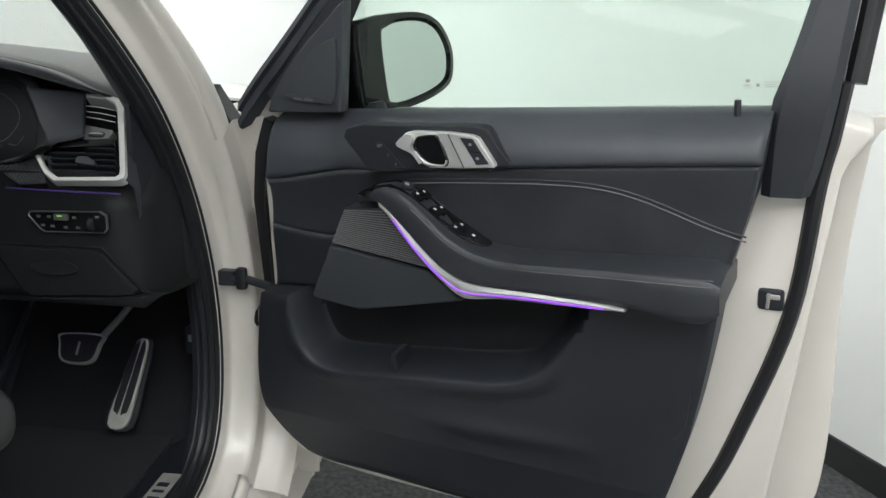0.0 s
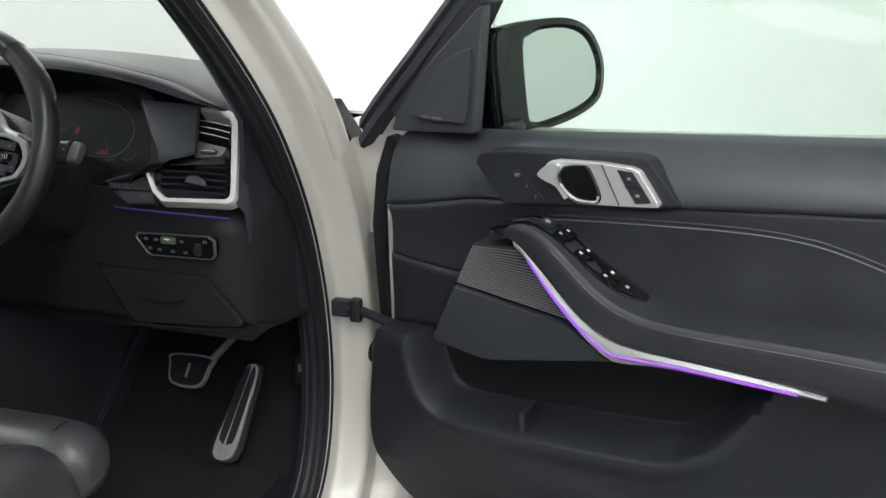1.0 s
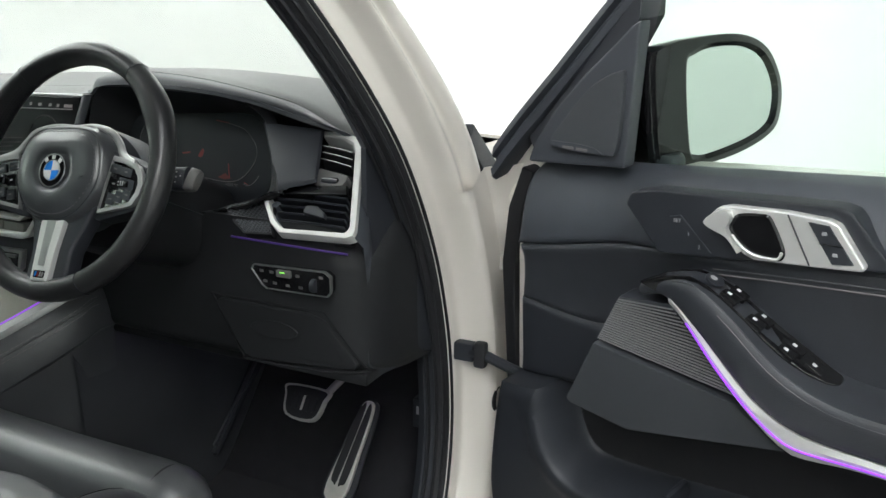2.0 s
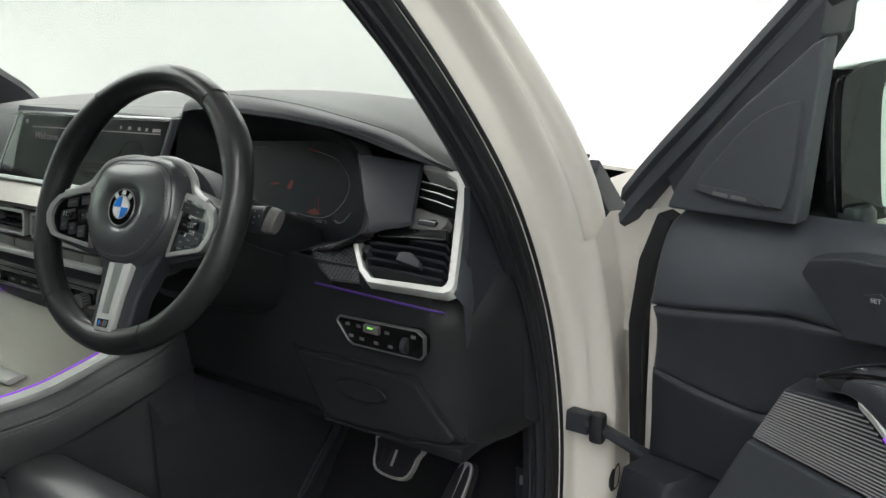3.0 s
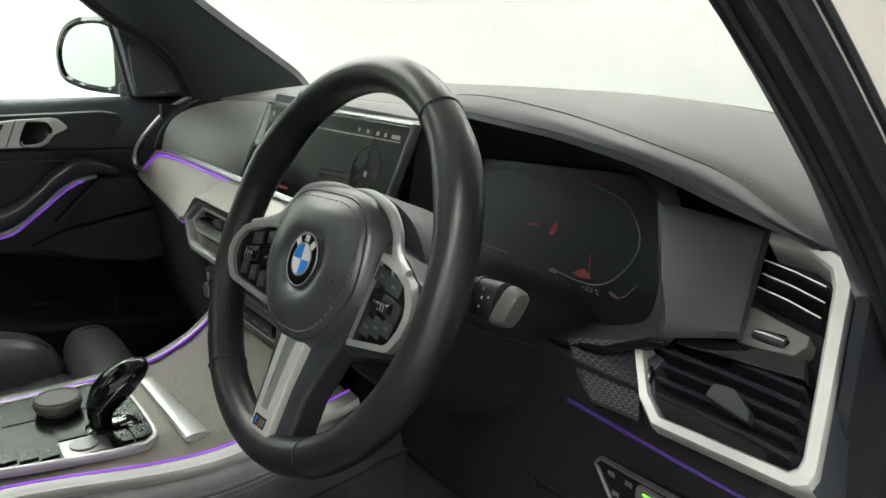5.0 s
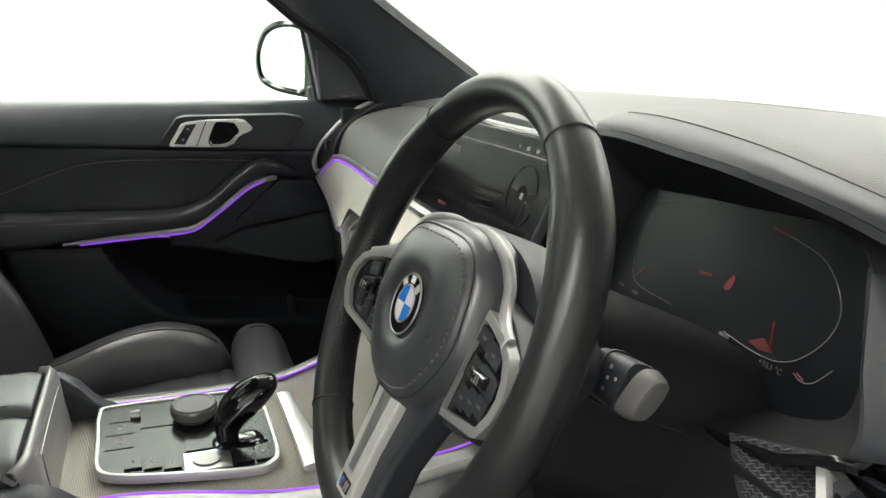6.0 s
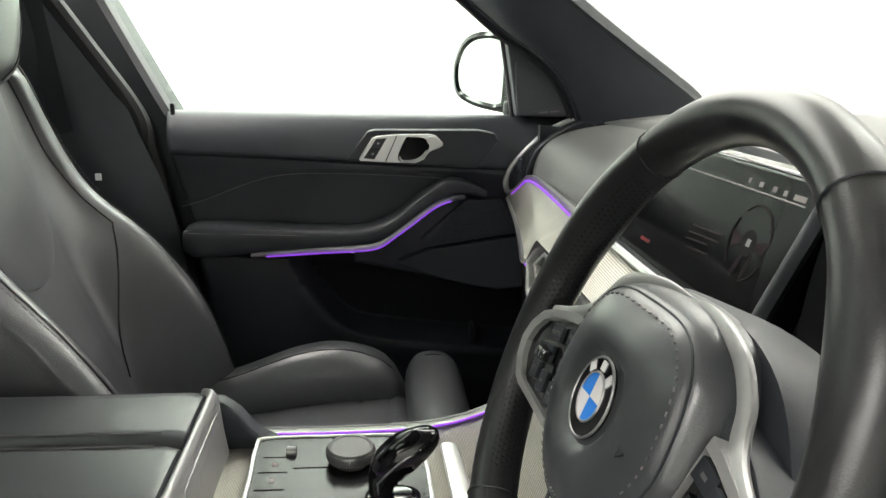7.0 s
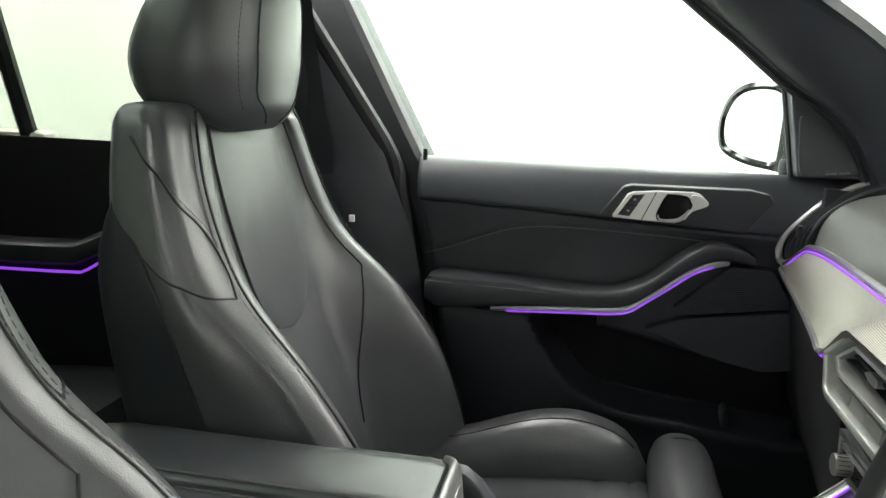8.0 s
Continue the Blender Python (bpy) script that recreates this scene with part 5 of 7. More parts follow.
    for k in range(5):
        z = 1.0735 + k * 0.0085
        x0, x1 = 0.604 - k * 0.006, 0.716 - (z - 1.070) * 0.43
        part("slat", skin([[v(x, z + dz + 0.0008 * math.sin(math.pi * f), w) for w, dz in ((-0.018, -0.001), (0.002, 0.0), (0.004, 0.0012), (0.002, 0.0026), (-0.018, 0.001))] for f, x in ((f, lerp(x0, x1, f)) for f in (0, 0.25, 0.5, 0.75, 1.0))], True, True), SOFT2, fr)
    part("vent_side", prism([(0.580, 1.090), (0.586, 1.0965), (0.596, 1.0945), (0.592, 1.086), (0.612, 1.068), (0.604, 1.0665)], v, -0.016, 0.004, 0.002), SOFT, fr)
    part("side_roller", skin([sring(v(0.590 + 0.006 * f, 1.0875 - 0.0135 * f, 0.003), (1, 0, 0), (0, -0.7, 0.7), 0.0030 * math.sin(math.pi * (0.1 + 0.8 * f)) + 0.0006, 0.0040, 10) for f in np.linspace(0, 1, 9)], True, True), PIANO, fr)
    part("thumb_panel", prism([(0.6375, 1.1195), (0.6330, 1.1405), (0.6365, 1.1425), (0.6600, 1.1390), (0.6860, 1.1360), (0.6880, 1.1300), (0.6830, 1.1230), (0.660, 1.1200)], v, -0.014, 0.004, 0.0015), TIP, fr, "grey panel round the vent wheel")
    part("wheel_slot", prism([(0.6470, 1.1250), (0.6510, 1.1310), (0.6710, 1.1320), (0.6760, 1.1290), (0.6740, 1.1250)], v, 0.0, 0.0046, 0.0004), PIANO, fr)
    part("vent_bar", prism([(0.581, 1.1085), (0.590, 1.1130), (0.640, 1.1185), (0.694, 1.1230), (0.700, 1.1120), (0.60, 1.1050)], v, -0.016, 0.007, 0.002), PIANO, fr)
    part("thumb_wheel", skin([sring(v(0.661 + x, 1.1275, 0.003), (0, 0.7, 0.7), (0, -0.7, 0.7), (0.0052 - 0.0004 * (k % 2)) * math.cos(x * 70) ** 0.5, (0.0052 - 0.0004 * (k % 2)) * math.cos(x * 70) ** 0.5, 12) for k, x in enumerate(np.linspace(-0.0125, 0.0125, 17))], True, True), SOFT2, fr, "knurled vent thumb wheel")
    part("wheel_ring", tube([v(0.661 + x, 1.1275 + 0.0006, 0.0082 * math.cos(x * 70) ** 0.5) for x in np.linspace(-0.0118, 0.0118, 9)], 0.0008, 5), BRIGHT, fr, "thin chrome ring")
    part("vent_tab", prism([(0.644, 1.083), (0.645, 1.0925), (0.662, 1.0935), (0.680, 1.0860), (0.684, 1.0790), (0.672, 1.0800)], v, 0.0, 0.012, 0.003), SOFT2, fr)
    tr = part("mesh_trim", prism([(0.499, 1.083), (0.567, 1.101), (0.580, 1.085), (0.604, 1.056), (0.558, 1.053), (0.530, 1.064)], v, -0.01, 0.002, 0.001), HARD, d, "dark woven mesh trim")
    for k in range(17):
        f0 = (k + 0.5) / 17
        a_, b_ = (lerp(0.556, 0.501, f0), lerp(1.055, 1.083, f0)), (lerp(0.602, 0.568, f0), lerp(1.058, 1.099, f0))
        part("mesh_wire", tube([v(lerp(a_[0], b_[0], g_ / 32), lerp(a_[1], b_[1], g_ / 32) + 0.0007 * (-1) ** (g_ // 2 + k), 0.0022 + 0.0005 * (g_ % 2)) for g_ in range(33)], 0.00062, 3), SOFT, tr)
    part("light_line", tube([v(x, 1.0485 - 0.002 * math.sin((x - 0.54) * 8), 0.0) for x in np.linspace(0.535, 0.735, 10)], 0.0016, 6), DIMPURPLE, d, "dim purple light line")
    pc = [Vector(p) for p in ((0.527, -0.188, 1.207), (0.622, -0.166, 1.199), (0.594, -0.252, 1.118), (0.650, -0.232, 1.132))]

    def padp(s_, t):
        p = pc[0].lerp(pc[1], s_).lerp(pc[2].lerp(pc[3], s_), t)
        e_ = min(s_, 1 - s_, t, 1 - t)
        return p + Vector((0.2, -0.75, 0.62)) * (0.004 * math.sin(math.pi * s_) * math.sin(math.pi * t) - 0.004 * max(0.0, 1 - e_ / 0.06) ** 2)
    part("side_pad", sheet(padp, 24, 24, 0.026), SOFT2, d, "black pad between display and vent")
    # passenger's side vent at the far end
    pv = part("far_vent", tube(FAR_LOOP, 0.0062, 10, squash=0.75), SILVER, d, "satin chrome frame of the far air vent")
    m = len(FAR_EDGE) - 1
    far = lambda f, g, dy: FAR_EDGE[round(g * m)].lerp(FAR_LOOP[round(g * (len(FAR_LOOP) - 1))], f) + Vector((0, dy, -0.3 * dy))
    part("vent_back", skin([[far(f, j / m, 0.030) for j in range(m + 1)] for f in (-0.1, 0.3, 0.7, 1.1)]), PIANO, pv, "black vent opening")
    for f in (0.16, 0.34, 0.52, 0.70, 0.86):
        part("slat", skin([[far(f, j / m, dy) for dy in (0.004, 0.026)] + [far(f + 0.03, j / m, dy) for dy in (0.026, 0.004)] for j in range(3, m + 1)], True, True), SOFT2, pv)
    part("vent_inner_edge", tube([p + Vector((-0.004, 0.002, 0)) for p in FAR_EDGE[4:]], 0.0040, 6), SOFT2, pv)
    part("vent_tab", rbox(far(0.5, 0.62, 0.0), (0.016, 0.010, 0.022), 0.003), SOFT2, pv)
    part("vent_cheek", skin([[p + Vector((0.002, 0, 0)) for p in FAR_LOOP], [p + Vector((-0.010, 0.02, -0.004)) for p in FAR_LOOP], [p + Vector((-0.012, 0.10, -0.01)) for p in FAR_LOOP]]), SOFT2, pv)
    # light switch panel
    sp = [(0.570, 1.008), (0.690, 1.012), (0.700, 1.006), (0.700, 0.985), (0.694, 0.978), (0.592, 0.976), (0.584, 0.980), (0.566, 1.002)]
    s = lambda x, z, w: Vector((x, -0.275 - w, z))
    rimo = [(0.634 + (a - 0.634) * 1.03, 0.993 + (b - 0.993) * 1.10) for a, b in sp]
    swp = part("light_switch_panel", ring_prism(rimo, sp, s, 0, 0.006, 0.001), CHROME, d, "light switch panel with a thin chrome rim")
    part("panel_face", prism(sp, s, -0.01, 0.004), PIANO, swp, "gloss black panel face")
    b = part("light_button", rbox((0.623, -0.281, 1.002), (0.024, 0.008, 0.011), 0.002), TIP, swp, "grey light button")
    part("green_lamp", rbox((0.623, -0.2855, 1.0045), (0.008, 0.001, 0.0014), 0), GREEN, b, "small green lamp")
    part("thumb_wheel", cyl((0.670, -0.279, 0.991), (1, 0, 0), 0.010, 0.008, 16, 0.001), SOFT2, swp)
    for x, z in ((0.582, 1.001), (0.600, 1.001), (0.645, 1.001), (0.588, 0.986), (0.605, 0.985), (0.628, 0.984), (0.650, 0.984), (0.685, 1.004)):
        part("mark", prism([(x - 0.0035, z - 0.002), (x + 0.0035, z - 0.002), (x + 0.0035, z + 0.002), (x - 0.0035, z + 0.002)], s, 0.004, 0.0045), TIP, swp)
    # hood over the instruments: inner side
    def hood(s_, t):
        x = lerp(0.135, 0.695, s_)
        return Vector((x, lerp(YR(x) + 0.004, -0.10, t), lerp(ZR(x) - 0.012 + lip_up(x), min(ZR(x) - 0.016, 1.228), t)))
    part("cluster_hood", sheet(hood, 24, 6, 0.006), SOFT2, d, "black hood above the instrument display")
    part("hood_back", sheet(lambda s_, t: Vector((lerp(0.13, 0.70, s_), -0.098 + 0.004 * t, lerp(padz(lerp(0.13, 0.70, s_), -0.098) - 0.003, 1.05, t))), 8, 6, 0.004), HARD, d)
    # funnel from the opening down to the display glass
    lip = smooth_line([(0.19, -0.215, 1.062), (0.165, -0.205, 1.13), (0.185, -0.196, 1.234), (0.25, -0.200, 1.254), (0.36, -0.203, 1.253), (0.45, -0.200, 1.244), (0.522, -0.184, 1.214), (0.559, -0.217, 1.166), (0.592, -0.252, 1.119), (0.545, -0.256, 1.092), (0.47, -0.252, 1.072), (0.33, -0.236, 1.058)], 5, True)
    glass = smooth_line([(x, display_y(z), z) for x, z in DISPLAY], 5, True)
    rows = [[p + Vector((0, 0.012, 0)) + (p - Vector((0.37, -0.2, 1.15))).normalized() * 0.010 for p in lip], [Vector(p) for p in lip]] + [[a.lerp(b, t) for a, b in zip(lip, glass)] for t in (0.03, 0.3, 0.7, 0.92)] + [[p + Vector((0, 0.004, 0)) for p in glass]]
    part("display_surround", skin(rows, True), HARD, d, "black surround sinking to the instrument display")
    part("surround_ledge", skin([[Vector((x, y, z)), Vector((x, y - 0.004, z - 0.002)), Vector((x, y - 0.003, z - 0.007)), Vector((x, y + 0.012, z - 0.009))] for x, y, z in ((0.33, -0.236, 1.060), (0.47, -0.252, 1.073), (0.545, -0.256, 1.0935), (0.585, -0.2535, 1.114), (0.600, -0.249, 1.116))], False), PIANO, d, "gloss black ledge under the display")
    part("display_post", sheet(lambda s_, t: Vector((lerp(0.148, 0.170, s_) - 0.02 * t, lerp(-0.188, -0.240, t) - 0.006 * math.sin(math.pi * s_), lerp(1.232, 1.085, t))), 6, 8, 0.012), SOFT2, d, "dark grey post between the displays")
    return d


def displays():
    # instrument display
    cl = thing("instrument_display", "dark digital instrument display with red marks", "instrument cluster")
    f = lambda x, z, w: Vector((x, display_y(z) - w, z))
    o = smooth_line(DISPLAY, 5, True)
    part("glass", prism(o, f, -0.01, 0.0, 0.0), SCREEN, cl, "black display glass", flat=True)
    line = lambda pts, m, r=0.00045: part("display_line", tube([f(x, z, 0.0005) for x, z in pts], r, 4), m, cl)
    line(smooth_line([(0.400, 1.197), (0.430, 1.193), (0.458, 1.186), (0.480, 1.168), (0.488, 1.150), (0.482, 1.130), (0.466, 1.112), (0.447, 1.104), (0.420, 1.103), (0.388, 1.106)], 5), FAINT, 0.00055)
    line([(0.398, 1.1975), (0.424, 1.1945)], REDINK, 0.0010)
    line(smooth_line([(0.316, 1.105), (0.270, 1.106), (0.250, 1.112), (0.240, 1.135), (0.238, 1.165), (0.246, 1.182), (0.271, 1.191), (0.316, 1.194)], 5), FAINT, 0.0004)
    line([(0.434, 1.131), (0.440, 1.109)], REDINK, 0.0008)
    part("display_shape", prism([(0.416, 1.1085), (0.430, 1.1160), (0.443, 1.1085), (0.430, 1.1060)], f, 0.0, 0.0004), mat("dim_red_display_glow", (0.10, 0.010, 0.008), 0.5, emit=0.05), cl, "dim red dial wedge")
    line([(0.262, 1.124), (0.254, 1.114)], REDINK, 0.0007)
    part("display_shape", prism(smooth_line([(0.370, 1.139), (0.373, 1.146), (0.377, 1.151), (0.380, 1.148), (0.379, 1.141), (0.375, 1.137)], 3, True), f, 0.0, 0.0006), REDINK, cl, "small red car light symbol")
    part("display_shape", prism([(0.335, 1.1425), (0.352, 1.1450), (0.352, 1.1425), (0.336, 1.1400)], f, 0.0, 0.0005), REDINK, cl)
    up = Matrix.Translation(f(0.446, 1.0985, 0.0006)) @ Matrix.Rotation(radians(73), 4, "X")
    words("+10.5 °C", 0.0068, up, FAINT, cl)
    for x, z, w, m_ in ((0.338, 1.094, 0.016, FAINT), (0.255, 1.097, 0.010, FAINT), (0.232, 1.098, 0.008, FAINT), (0.384, 1.102, 0.012, FAINT)):
        part("mark", prism([(x, z), (x + w, z), (x + w, z + 0.0026), (x, z + 0.0026)], f, 0.0, 0.0006), m_, cl)
    line(smooth_line([(0.468, 1.103), (0.478, 1.100), (0.488, 1.104), (0.498, 1.117)], 4), FAINT, 0.0004)
    line([(0.471, 1.104), (0.479, 1.1015)], REDINK, 0.0008)
    # centre display
    sc = thing("centre_display", "wide black touch display with dim start page", "touch display")
    g = lambda x, z, w: Vector((x, screen_y(z) - w, z))
    part("housing", prism([(-0.296, 1.222), (0.145, 1.230), (0.140, 1.082), (-0.350, 1.074)], g, -0.030, 0.0, 0.004), PIANO, sc, "black display housing")
    part("glass", prism([(-0.280, 1.218), (0.140, 1.226), (0.134, 1.092), (-0.290, 1.086)], g, 0.0, 0.002, 0.001), CSCREEN, sc, "black display glass")
    part("bezel_line", tube([g(-0.350, 1.076, 0.001), g(-0.297, 1.2215, 0.001), g(-0.292, 1.2235, 0.001), g(0.145, 1.2310, 0.001)], 0.0014, 5), CHROME, sc, "thin chrome edge")
    tilt = Matrix.Rotation(radians(73.3), 4, "X")
    words("Welcome", 0.0185, Matrix.Translation(g(-0.192, 1.183, 0.0025)) @ tilt, DIMINK, sc)
    part("display_line", tube([g(-0.242, 1.1975, 0.0022), g(0.126, 1.2055, 0.0022)], 0.0009, 4), DIMINK, sc)
    for x, w_ in ((0.018, 0.005), (0.040, 0.008), (0.066, 0.007), (0.086, 0.006), (0.104, 0.020)):
        part("mark", prism([(x, 1.2080), (x + w_, 1.2085), (x + w_, 1.2135), (x, 1.2130)], g, 0.002, 0.0025), DIMINK, sc)
    part("mark", prism([(-0.266, 1.203), (-0.258, 1.203), (-0.258, 1.210), (-0.266, 1.210)], g, 0.002, 0.0025), DIMINK, sc)
    GHOST = mat("dim_display_picture", (0.034, 0.026, 0.029), 0.5, vary=0.5, scale=25, spec=0.02)
    wx, wz = 0.063, 1.157
    for a0, a1 in ((0.2, 2.3), (2.6, 3.9), (4.9, 5.9)):
        arc = [g(wx + 0.036 * math.cos(a), wz + 0.036 * math.sin(a), 0.0022) for a in np.linspace(a0, a1, 14)]
        part("display_picture", tube(arc, 0.0011, 4), GHOST, sc, "dim picture of a steering wheel")
    part("display_picture", prism([(wx + 0.014 * math.cos(a), wz + 0.013 * math.sin(a)) for a in np.linspace(0, 2 * math.pi, 16, endpoint=False)], g, 0.002, 0.0023), mat("dark_display_picture", (0.014, 0.012, 0.014), 0.5, vary=0.4, scale=40, spec=0.05), sc)
    for bar in ([(-0.034, 0.006), (-0.014, 0.004), (-0.014, -0.003), (-0.030, -0.010)], [(0.034, 0.008), (0.014, 0.004), (0.014, -0.002), (0.030, -0.006)], [(-0.007, -0.012), (0.000, -0.013), (-0.006, -0.034), (-0.013, -0.032)], [(0.012, -0.010), (0.016, -0.008), (0.012, -0.032), (0.006, -0.033)]):
        part("display_picture", prism([(wx + a, wz + b) for a, b in bar], g, 0.002, 0.0024), GHOST, sc)
    part("mark", prism([(wx - 0.003, wz + 0.004), (wx + 0.004, wz + 0.004), (wx + 0.004, wz - 0.003), (wx - 0.003, wz - 0.003)], g, 0.002, 0.0026), INK, sc)
    for x0, x1, z in ((-0.058, 0.014, 1.147), (-0.060, 0.012, 1.139), (-0.062, -0.010, 1.131), (-0.050, 0.000, 1.123)):
        part("display_picture", tube([g(x0, z, 0.0024), g(x1, z + 0.005, 0.0022)], 0.0011, 4), GHOST, sc)
    part("mark", prism([(-0.180, 1.1000), (-0.150, 1.1010), (-0.150, 1.1050), (-0.180, 1.1040)], g, 0.002, 0.0025), REDINK, sc)


# ---- steering wheel ----
def steering_wheel():
    w = thing("steering_wheel", "black leather steering wheel with silver spokes", "steering wheel")
    up = Vector((0, math.sin(radians(22.8)), math.cos(radians(22.8))))
    right = Matrix.Rotation(radians(1.7), 3, "Z") @ Vector((1, 0, 0))
    out = right.cross(up).normalized()
    straight = Matrix.Translation((0.382, -0.4305, 1.1548)) @ Matrix((right, up, out)).transposed().to_4x4()
    # turned a little to the left
    w.matrix_world = straight @ Matrix.Rotation(radians(3.5), 4, "Z")
    RX, RY = 0.1640, 0.1632

    def rim(a, k=1.0):
        return Vector((RX * k * math.cos(a), RY * k * math.sin(a), 0.0))
    n = 120
    rows = []
    for i in range(n):
        a = 2 * math.pi * i / n
        c = rim(a)
        o = Vector((math.cos(a), math.sin(a), 0))
        deg = math.degrees(a) % 360
        grip = sum(math.exp(-((deg - g) / 13) ** 2) for g in (150, 30))
        rr, rz = 0.0158 + 0.0030 * grip, 0.0172 + 0.0014 * grip
        rows.append([c + o * rr * math.cos(q) + Vector((0, 0, rz * math.sin(q))) for q in (2 * math.pi * j / 20 for j in range(20))])
    rows.append(rows[0])
    bm = bmesh.new()
    add_rows(bm, rows, True)
    bmesh.ops.remove_doubles(bm, verts=bm.verts[:], dist=1e-5)
    r = part("rim", bm, LEATHER2, w, "black leather wheel rim, worn and shiny")
    for deg in (53, 126, 230, 295):
        a = radians(deg)
        o = Vector((math.cos(a), math.sin(a), 0))
        ringp = [rim(a) + o * 0.0163 * math.cos(q) + Vector((0, 0, 0.0177 * math.sin(q))) for q in np.linspace(0, 2 * math.pi, 20, endpoint=False)]
        part("seam", tube(ringp, 0.0007, 4, True, up=(0.3, 0.5, 0.8)), SOFT2, r)
    # perforated grips: rows of small dimples along the inner side
    for lo, hi in ((131, 226), (-64, 49)):
        bm = bmesh.new()
        for row, q in enumerate((2.55, 2.75, 2.95, 3.15, 3.35, 3.55)):
            for k in range(int((hi - lo) / 1.7)):
                a = radians(lo + 1.7 * (k + 0.5 * (row % 2)))
                o = Vector((math.cos(a), math.sin(a), 0))
                grip = sum(math.exp(-((math.degrees(a) % 360 - g) / 13) ** 2) for g in (150, 30))
                nrm = o * math.cos(q) + Vector((0, 0, math.sin(q)))
                c = rim(a) + o * (0.0158 + 0.0030 * grip) * math.cos(q) + Vector((0, 0, (0.0172 + 0.0014 * grip) * math.sin(q)))
                tg = Vector((-math.sin(a), math.cos(a), 0))
                bi = nrm.cross(tg)
                ring_ = [bm.verts.new(c + nrm * 0.0003 + (tg * math.cos(v) + bi * math.sin(v)) * 0.0011) for v in np.linspace(0, 2 * math.pi, 6, endpoint=False)]
                tip = bm.verts.new(c - nrm * 0.0002)
                for j in range(6):
                    bm.faces.new((ring_[j], ring_[(j + 1) % 6], tip))
        part("perforation", bm, HARD, r, "fine dark holes in the leather grip")["kind"] = "stuff"
    # hub cushion: a deep dome with a stitched face
    shape = smooth_line([(0.0, 0.060), (0.040, 0.057), (0.062, 0.041), (0.071, 0.012), (0.069, -0.016), (0.047, -0.048), (0.022, -0.061), (0.0, -0.063), (-0.022, -0.061), (-0.047, -0.048), (-0.069, -0.016), (-0.071, 0.012), (-0.062, 0.041), (-0.040, 0.057)], 5, True)

    def at(p, k, z, grow=0.0):
        v = Vector((p.x, p.y, 0))
        u = v.normalized() * grow
        return Vector((p.x * k + u.x, p.y * k + u.y, z))
    hub = [[at(p, k, z, g_) for p in shape] for k, g_, z in ((0.90, 0.008, -0.052), (1.0, 0.010, -0.046), (1.0, 0.012, -0.030), (1.0, 0.0105, -0.012), (1.0, 0.007, 0.000), (1.0, 0.0035, 0.0075), (1.0, 0.0012, 0.0105), (1.0, -0.0008, 0.0113), (1.0, -0.0020, 0.0128), (1.0, -0.006, 0.0152), (1.0, -0.014, 0.0182), (0.70, 0.0, 0.0208), (0.55, 0.0, 0.0216), (0.47, 0.0, 0.0212), (0.425, 0.0, 0.0195), (0.39, 0.0, 0.0178), (0.05, 0.0, 0.0176))]
    h = part("hub_cushion", skin(hub, True, True), LEATHER, w, "black leather horn cushion with grey stitching")
    line = smooth_line([at(p, 1.0, 0.0152, -0.0056) for p in shape], 2, True)
    for i in range(0, len(line), 2):
        part("stitch", tube([line[i], line[i].lerp(line[(i + 1) % len(line)], 0.75)], 0.0007, 4), STITCH, h)
    part("cushion_seam", tube([at(p, 1.0, 0.0110, 0.0003) for p in shape], 0.0007, 5, True), SOFT2, h)
    part("airbag_mark", tube([(0.045, -0.008, 0.0206), (0.050, -0.004, 0.0204), (0.050, -0.010, 0.0205), (0.055, -0.006, 0.0203)], 0.0005, 4), SOFT2, h)
    # badge: plain coloured quarters
    bz = 0.0185
    badge = part("badge_ring", cyl((0, 0, bz - 0.004), (0, 0, 1), 0.0222, 0.0055, 40, 0.001), PIANO, w, "round black badge with chrome edge")
    for rr, e_ in ((0.0222, 0.0012), (0.0136, 0.0018)):
        part("badge_edge", tube([(rr * math.cos(a), rr * math.sin(a), bz + e_) for a in np.linspace(0, 2 * math.pi, 40, endpoint=False)], 0.0008, 6, True), CHROME, badge)
    for i in range(4):
        a0 = i * math.pi / 2
        pts = [(0, 0)] + [(0.0134 * math.cos(a0 + k * math.pi / 16), 0.0134 * math.sin(a0 + k * math.pi / 16)) for k in range(9)]
        part("badge_quarter", prism(pts, lambda a, b, q: Vector((a, b, q)), bz, bz + 0.0022), BADGEW if i % 2 == 0 else BLUE, badge)
    for a in (0.85, 1.57, 2.29):
        part("badge_bar", rbox((0.0180 * math.cos(a), 0.0180 * math.sin(a), bz + 0.0018), (0.0055, 0.0055, 0.001), 0, 2, rot(0, 0, math.degrees(a))), BADGEW, badge)
    # side spokes with raised button pods
    for sx in (1, -1):
        f = lambda a, b, q, sx=sx: Vector((sx * a, b, q + 0.15 * (a - 0.146)))
        arm = [(0.050, 0.030), (0.100, 0.030), (0.135, 0.014), (0.152, 0.006), (0.156, -0.030), (0.140, -0.042), (0.105, -0.052), (0.050, -0.054)]
        part("spoke", prism(smooth_line(arm, 3, True), f, -0.024, 0.006, 0.004), SOFT2, w, "black side spoke")
        o = [(0.086, 0.0255), (0.100, 0.023), (0.122, 0.0175), (0.137, 0.0105), (0.147, -0.002), (0.150, -0.014), (0.146, -0.027), (0.135, -0.040), (0.128, -0.0425), (0.100, -0.0465), (0.070, -0.051)]
        i2 = [(0.084, 0.0190), (0.100, 0.0165), (0.119, 0.0120), (0.131, 0.0060), (0.1385, -0.0040), (0.141, -0.014), (0.138, -0.024), (0.130, -0.0350), (0.124, -0.0380), (0.100, -0.0415), (0.070, -0.0460)]
